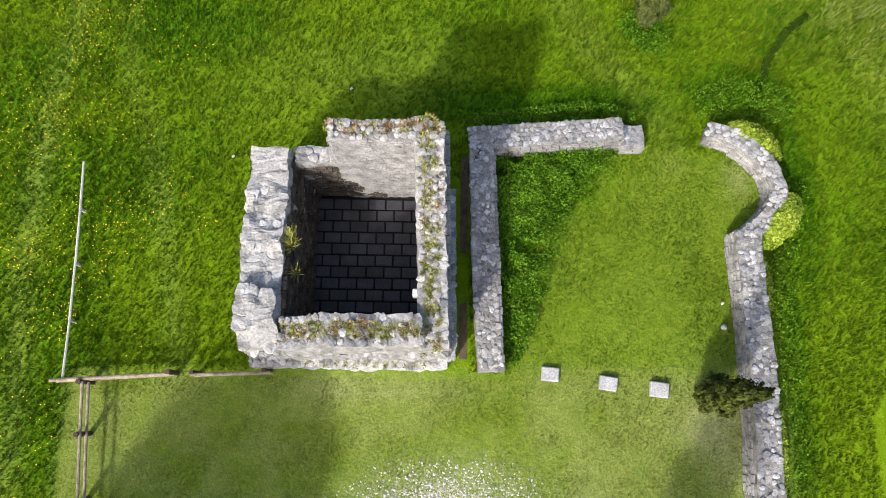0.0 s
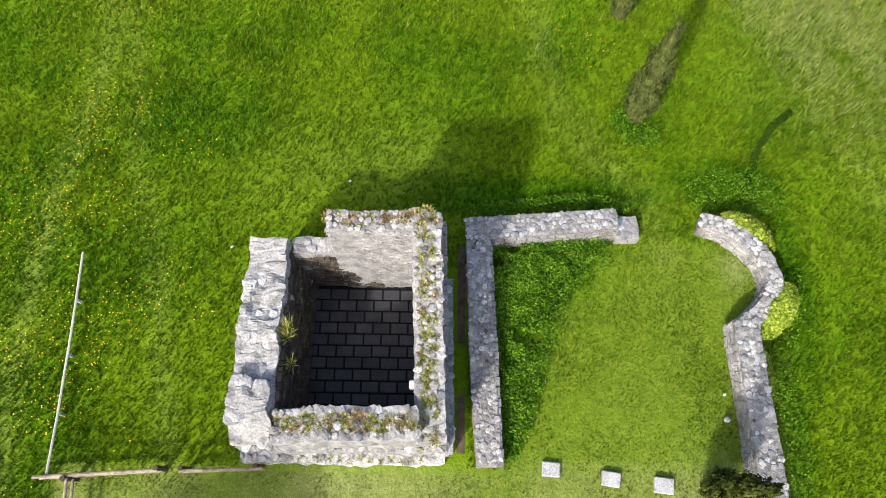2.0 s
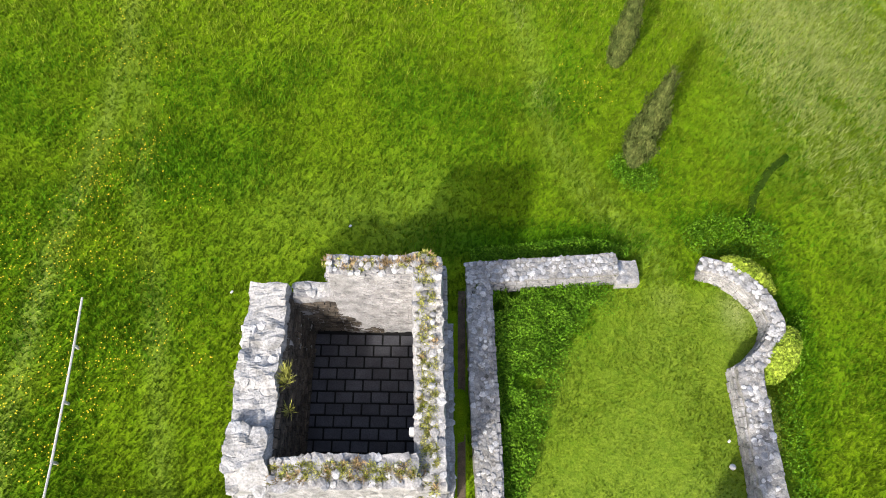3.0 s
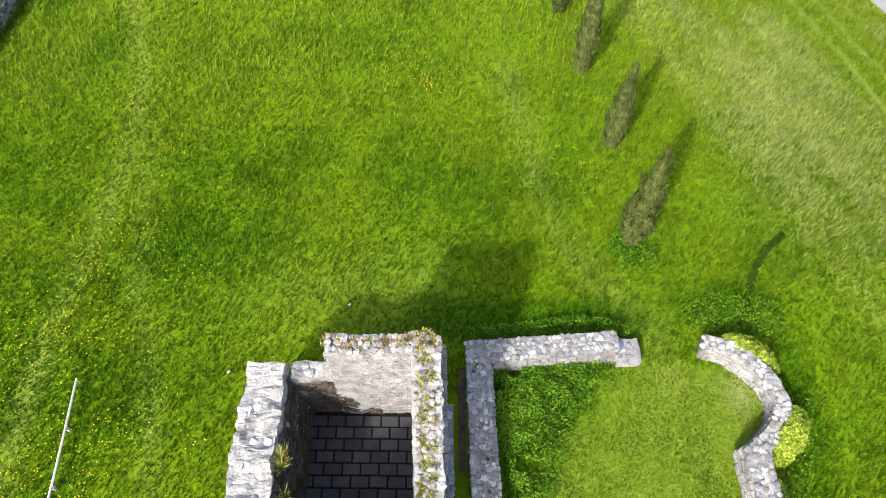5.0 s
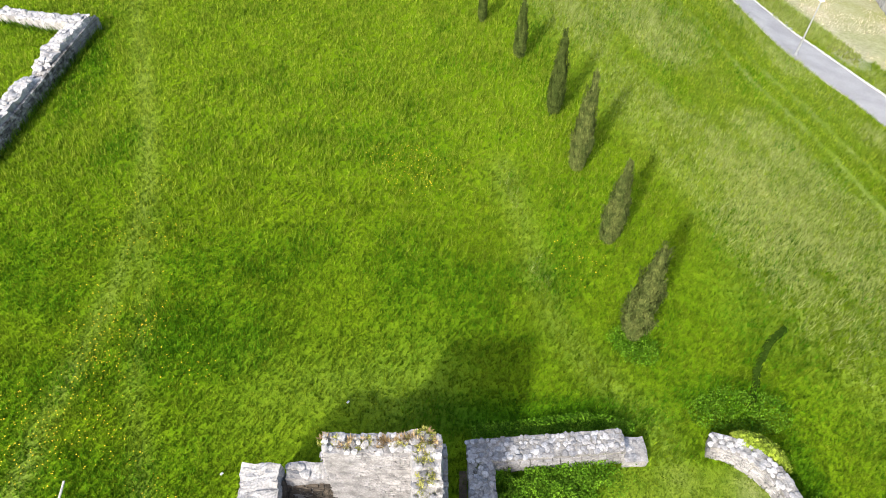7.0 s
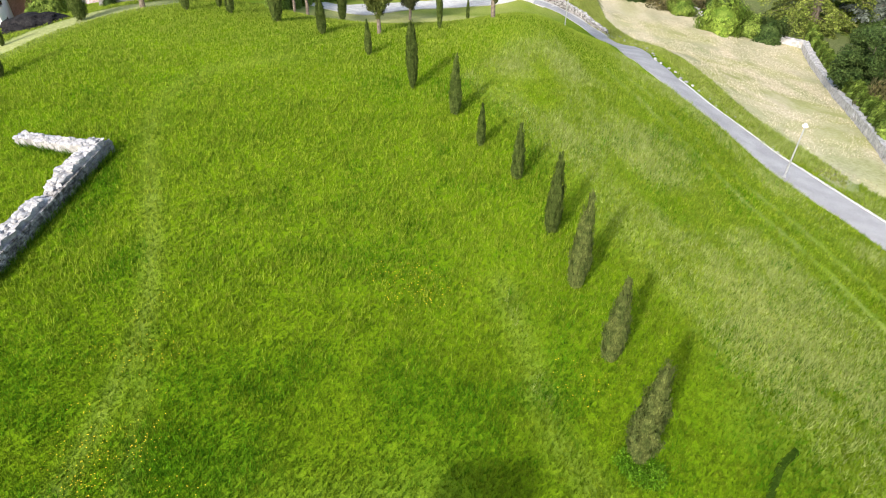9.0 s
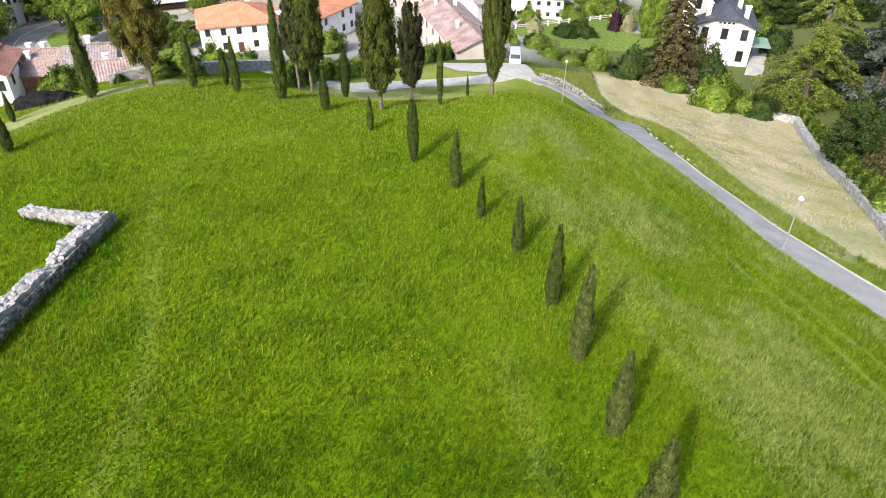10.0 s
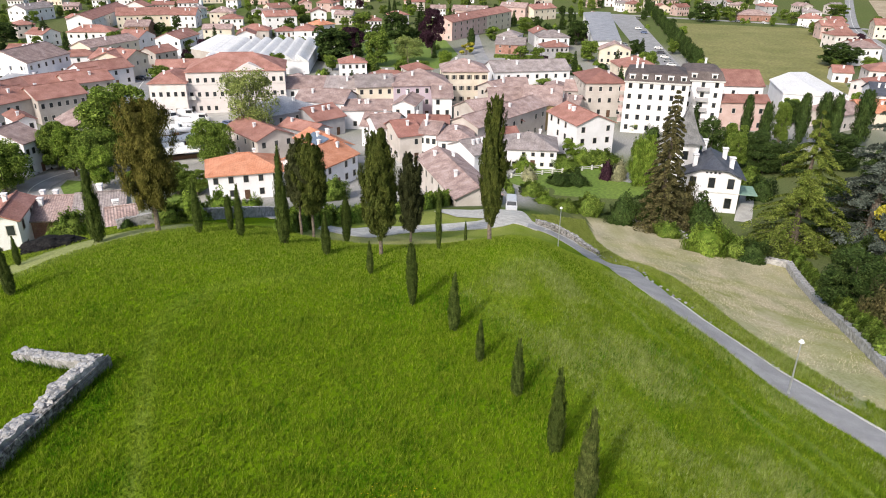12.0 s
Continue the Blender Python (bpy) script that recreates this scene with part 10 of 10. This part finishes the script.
plant('mid', -43, 505, 7.6, 11, 1.25)
plant('bushdark', -161, 338, 2.4, 112, 1.15)
plant('bush', -54, 506, 2.1, 58, 1.11)
plant('mid', 169, 308, 4.3, 46, 1.30)
plant('spruce', -171, 323, 9.7, 156, 1.23)
plant('spruce', -71, 257, 9.1, 91, 0.93)
plant('dark', -333, 529, 4.6, 297, 1.05)
plant('mid', -13, 391, 7.8, 37, 1.20)
plant('dark', 30, 534, 4.1, 115, 0.96)
plant('bushlight', 97, 218, 1.8, 102, 1.03)
plant('spruce', 304, 478, 10.1, 147, 1.17)
plant('bushdark', 63, 230, 2.5, 191, 0.90)
plant('mid', 56, 208, 5.1, 35, 1.13)
plant('bush', -5, 351, 2.1, 170, 1.27)
plant('bush', 28, 387, 2.0, 346, 1.09)
plant('bushlight', -127, 485, 2.1, 124, 0.95)
plant('mid', 278, 469, 7.5, 125, 1.19)
plant('mid2', 64, 319, 9.7, 188, 1.16)
plant('mid', 32, 303, 9.6, 246, 1.09)
plant('mid', 71, 219, 9.1, 193, 1.01)
plant('bushdark', 120, 385, 2.3, 267, 1.08)
plant('dark', -52, 316, 5.6, 329, 1.23)
plant('dark', 169, 278, 4.9, 312, 0.99)
plant('bushdark', 193, 524, 2.9, 190, 1.13)
plant('bushlight', 258, 526, 1.7, 232, 1.17)
plant('spruce', 229, 560, 10.5, 327, 1.29)
plant('light', 284, 446, 7.5, 256, 0.92)
plant('spruce', 52, 285, 9.4, 159, 0.94)
plant('mid', -64, 270, 10.5, 15, 1.02)
plant('light', 199, 606, 7.5, 304, 1.17)
plant('purple', -267, 470, 7.2, 234, 1.22)
plant('bushdark', -38, 586, 2.4, 95, 1.27)
plant('bushlight', -260, 510, 1.7, 10, 0.98)
plant('spruce', -38, 544, 8.2, 271, 1.25)
plant('light', 168, 620, 8.4, 2, 0.99)
plant('bush', 23, 561, 2.0, 16, 1.20)
plant('mid2', -76, 243, 9.0, 27, 1.20)
plant('dark', -18, 272, 5.2, 143, 0.91)
plant('mid', -132, 624, 7.5, 12, 1.15)
plant('bushdark', -274, 518, 2.6, 359, 0.90)
plant('dark', -86, 453, 5.9, 212, 0.92)
plant('mid', -237, 386, 8.9, 195, 0.97)
plant('mid', 55, 303, 4.0, 170, 1.22)
plant('bush', 117, 603, 2.4, 139, 1.08)
plant('purple', 76, 229, 8.8, 7, 1.04)
plant('mid', -243, 468, 5.0, 226, 1.09)
plant('mid', 168, 281, 6.3, 56, 1.27)
plant('bush', 97, 213, 1.8, 174, 1.28)
plant('mid', 185, 292, 4.2, 7, 0.91)
plant('mid2', 8, 282, 6.2, 131, 1.23)
plant('light', 104, 568, 7.8, 213, 0.96)
plant('mid', -266, 595, 5.5, 299, 1.18)
plant('bushlight', 66, 310, 1.7, 200, 0.96)
plant('mid2', 81, 284, 10.5, 218, 1.10)
plant('mid2', -110, 319, 4.7, 32, 1.15)
plant('dark', -120, 400, 7.2, 45, 0.95)
plant('light', -32, 340, 6.5, 39, 1.19)
plant('mid', -78, 513, 6.0, 310, 0.92)
plant('bushlight', 43, 553, 1.7, 51, 1.21)
plant('mid', -90, 233, 6.0, 71, 1.23)
plant('bush', -94, 232, 2.0, 190, 1.02)
plant('bushdark', 252, 630, 2.4, 193, 1.06)
plant('bushlight', 67, 446, 2.0, 76, 0.92)
plant('bush', -161, 254, 1.9, 274, 0.93)
plant('light', 64, 254, 6.2, 162, 1.26)
plant('bush', -59, 412, 2.1, 232, 0.97)
plant('mid2', 33, 222, 7.0, 133, 1.03)
plant('bushdark', 62, 591, 2.5, 210, 1.04)
plant('light', -141, 627, 6.6, 116, 1.24)
plant('dark', -217, 580, 6.1, 240, 1.08)
plant('light', -52, 241, 4.8, 93, 1.18)
plant('mid', -268, 535, 7.6, 9, 1.03)
plant('mid2', 127, 621, 5.6, 271, 1.02)
plant('spruce', 17, 528, 10.4, 324, 1.10)
plant('mid', 233, 505, 8.0, 287, 1.22)
plant('dark', -70, 427, 6.2, 138, 1.04)
plant('mid2', -108, 338, 6.0, 73, 1.23)
plant('bush', -322, 520, 2.0, 150, 1.18)
plant('mid', 35, 371, 6.6, 339, 0.99)
plant('bush', -91, 558, 1.9, 166, 1.16)
plant('bushdark', 66, 297, 2.6, 60, 1.15)
plant('bushdark', -221, 611, 2.3, 274, 0.95)
plant('mid', 143, 504, 5.5, 25, 1.10)
plant('bushdark', 32, 460, 2.2, 287, 1.24)
plant('mid', -282, 515, 4.8, 94, 1.28)
plant('spruce', 72, 198, 8.0, 321, 1.12)
plant('light', 107, 275, 4.6, 301, 1.26)
plant('bushlight', -78, 506, 2.1, 204, 0.95)
plant('mid', -119, 462, 7.8, 321, 0.96)
plant('dark', 76, 619, 6.4, 281, 1.18)
plant('bush', -115, 244, 2.0, 253, 0.95)
plant('bushlight', 187, 613, 2.0, 129, 0.93)
plant('spruce', 70, 290, 9.4, 50, 1.17)
plant('mid', -262, 432, 6.6, 79, 1.10)
plant('light', 167, 620, 7.3, 207, 1.21)
plant('spruce', -163, 327, 8.8, 191, 0.92)
plant('dark', -289, 521, 8.7, 305, 1.15)
plant('purple', -110, 302, 6.4, 52, 0.92)
plant('mid', 186, 335, 5.8, 234, 0.96)
plant('bushlight', 301, 620, 1.6, 276, 0.95)
plant('dark', -193, 310, 9.9, 243, 0.96)
plant('spruce', 83, 470, 7.6, 115, 1.10)
plant('dark', 54, 431, 9.1, 351, 1.28)
plant('bushlight', -103, 639, 2.0, 37, 1.06)
plant('bushdark', -109, 456, 2.6, 64, 1.21)
plant('dark', 25, 540, 5.9, 104, 1.03)
plant('mid', 25, 274, 9.6, 316, 0.95)
plant('mid', -75, 505, 7.0, 192, 1.13)
plant('mid', 60, 208, 7.5, 52, 1.11)
plant('bushdark', -57, 550, 2.8, 178, 1.21)
plant('mid2', -276, 559, 8.4, 206, 0.91)
plant('dark', -195, 317, 4.5, 227, 1.26)
plant('bushdark', -72, 543, 2.0, 214, 1.17)
plant('mid', -163, 570, 4.2, 134, 1.09)
plant('spruce', 168, 625, 8.3, 337, 0.94)
plant('bush', 0, 320, 1.8, 180, 0.98)
plant('mid2', -31, 383, 8.9, 12, 0.95)
plant('bush', -230, 388, 2.1, 89, 1.17)
plant('dark', -27, 548, 8.4, 301, 1.10)
plant('bush', -85, 233, 1.8, 219, 1.06)
plant('mid', 108, 618, 6.4, 91, 1.19)
plant('bush', -279, 472, 2.0, 107, 1.04)
plant('dark', 103, 207, 8.4, 217, 1.15)
plant('bushlight', 29, 319, 1.6, 249, 1.28)
plant('dark', -331, 596, 4.7, 250, 0.94)
plant('dark', -120, 578, 5.9, 353, 0.96)
plant('dark', -156, 279, 6.5, 308, 1.19)
plant('mid', -272, 457, 9.0, 246, 1.07)
plant('bush', -365, 591, 2.5, 67, 1.23)
plant('bushlight', 41, 326, 1.8, 150, 0.96)
plant('mid', -198, 586, 7.2, 57, 0.93)
plant('bush', -325, 590, 2.6, 165, 1.22)
plant('mid', 142, 541, 8.3, 319, 1.00)
plant('bushlight', 160, 534, 2.1, 200, 1.18)
plant('light', -147, 544, 8.1, 350, 1.14)
plant('mid', -88, 233, 8.4, 56, 1.24)
plant('light', 94, 508, 6.8, 141, 1.17)
plant('dark', -145, 560, 6.2, 26, 0.96)
plant('dark', -80, 573, 5.1, 193, 1.22)
plant('bushdark', -67, 523, 2.4, 67, 1.05)
plant('bush', -30, 389, 2.1, 162, 1.04)
plant('mid2', 30, 593, 9.7, 240, 1.16)
plant('dark', -328, 637, 5.1, 190, 1.28)
plant('dark', -43, 368, 7.7, 274, 0.97)
plant('spruce', 139, 588, 9.2, 50, 0.92)
plant('bushdark', 73, 519, 3.0, 115, 1.28)
plant('bush', 246, 459, 2.4, 186, 1.06)
plant('dark', -45, 385, 5.2, 308, 0.99)
plant('mid', -17, 269, 8.6, 297, 1.08)
plant('mid', -155, 351, 7.2, 291, 1.04)
plant('dark', -84, 551, 5.7, 142, 1.07)
plant('mid', -152, 330, 10.5, 225, 1.20)
plant('mid2', 54, 250, 9.1, 78, 0.98)
plant('bushdark', 42, 382, 2.4, 156, 1.05)
plant('dark', 6, 441, 10.1, 72, 1.04)
plant('spruce', 70, 437, 10.0, 179, 1.26)
plant('mid', -243, 501, 5.8, 182, 1.15)
plant('dark', 283, 570, 3.7, 199, 1.08)
plant('mid2', 36, 472, 6.2, 151, 1.14)
plant('bushlight', 155, 267, 1.6, 347, 1.06)
plant('bush', -231, 581, 2.3, 202, 1.04)
plant('bush', -77, 510, 2.1, 116, 1.06)
plant('purple', -95, 482, 7.2, 210, 1.09)
plant('spruce', -183, 497, 8.5, 276, 1.29)
plant('bushdark', -55, 360, 2.6, 199, 1.19)
plant('dark', -95, 610, 6.3, 78, 1.15)
plant('spruce', -25, 262, 7.6, 310, 1.06)
plant('spruce', 44, 471, 7.8, 211, 1.24)
plant('mid2', -59, 427, 7.3, 292, 1.12)
plant('mid', 46, 238, 5.4, 330, 1.06)
plant('light', -302, 628, 6.2, 79, 1.29)
plant('bushlight', -202, 337, 1.7, 177, 1.04)
plant('dark', -56, 240, 4.1, 32, 1.20)
plant('light', -207, 574, 9.6, 229, 1.01)
plant('bushlight', 55, 293, 2.2, 94, 0.98)
plant('dark', -214, 629, 6.4, 9, 1.22)
plant('mid2', -135, 586, 7.4, 158, 0.96)
plant('mid', -148, 503, 5.1, 278, 1.18)
plant('bushdark', -131, 485, 2.7, 88, 0.98)
plant('bushlight', -231, 372, 1.6, 335, 1.13)
plant('mid', -159, 264, 6.6, 133, 1.11)
plant('mid', 109, 343, 7.1, 60, 1.16)
plant('spruce', 65, 373, 9.5, 189, 1.02)
plant('light', 174, 290, 6.5, 358, 1.24)
plant('bush', -286, 467, 2.3, 349, 1.14)
plant('bush', 241, 534, 2.0, 59, 1.18)
plant('bush', -9, 466, 2.3, 40, 1.24)
plant('mid', -13, 473, 5.5, 104, 1.05)
plant('bushlight', 126, 380, 2.3, 276, 1.30)

# trees behind the camera that shade the lawn
plant("mid", -12.6, -12.0, 12.0, 20, 0.95)
# extra unseen tree at the same spot, added only to thicken that shade
plant("dark", -12.0, -11.4, 11.5, 60, 0.95)
put(young_c, 5.0, -9.0, 1.9, 20, 1.0)
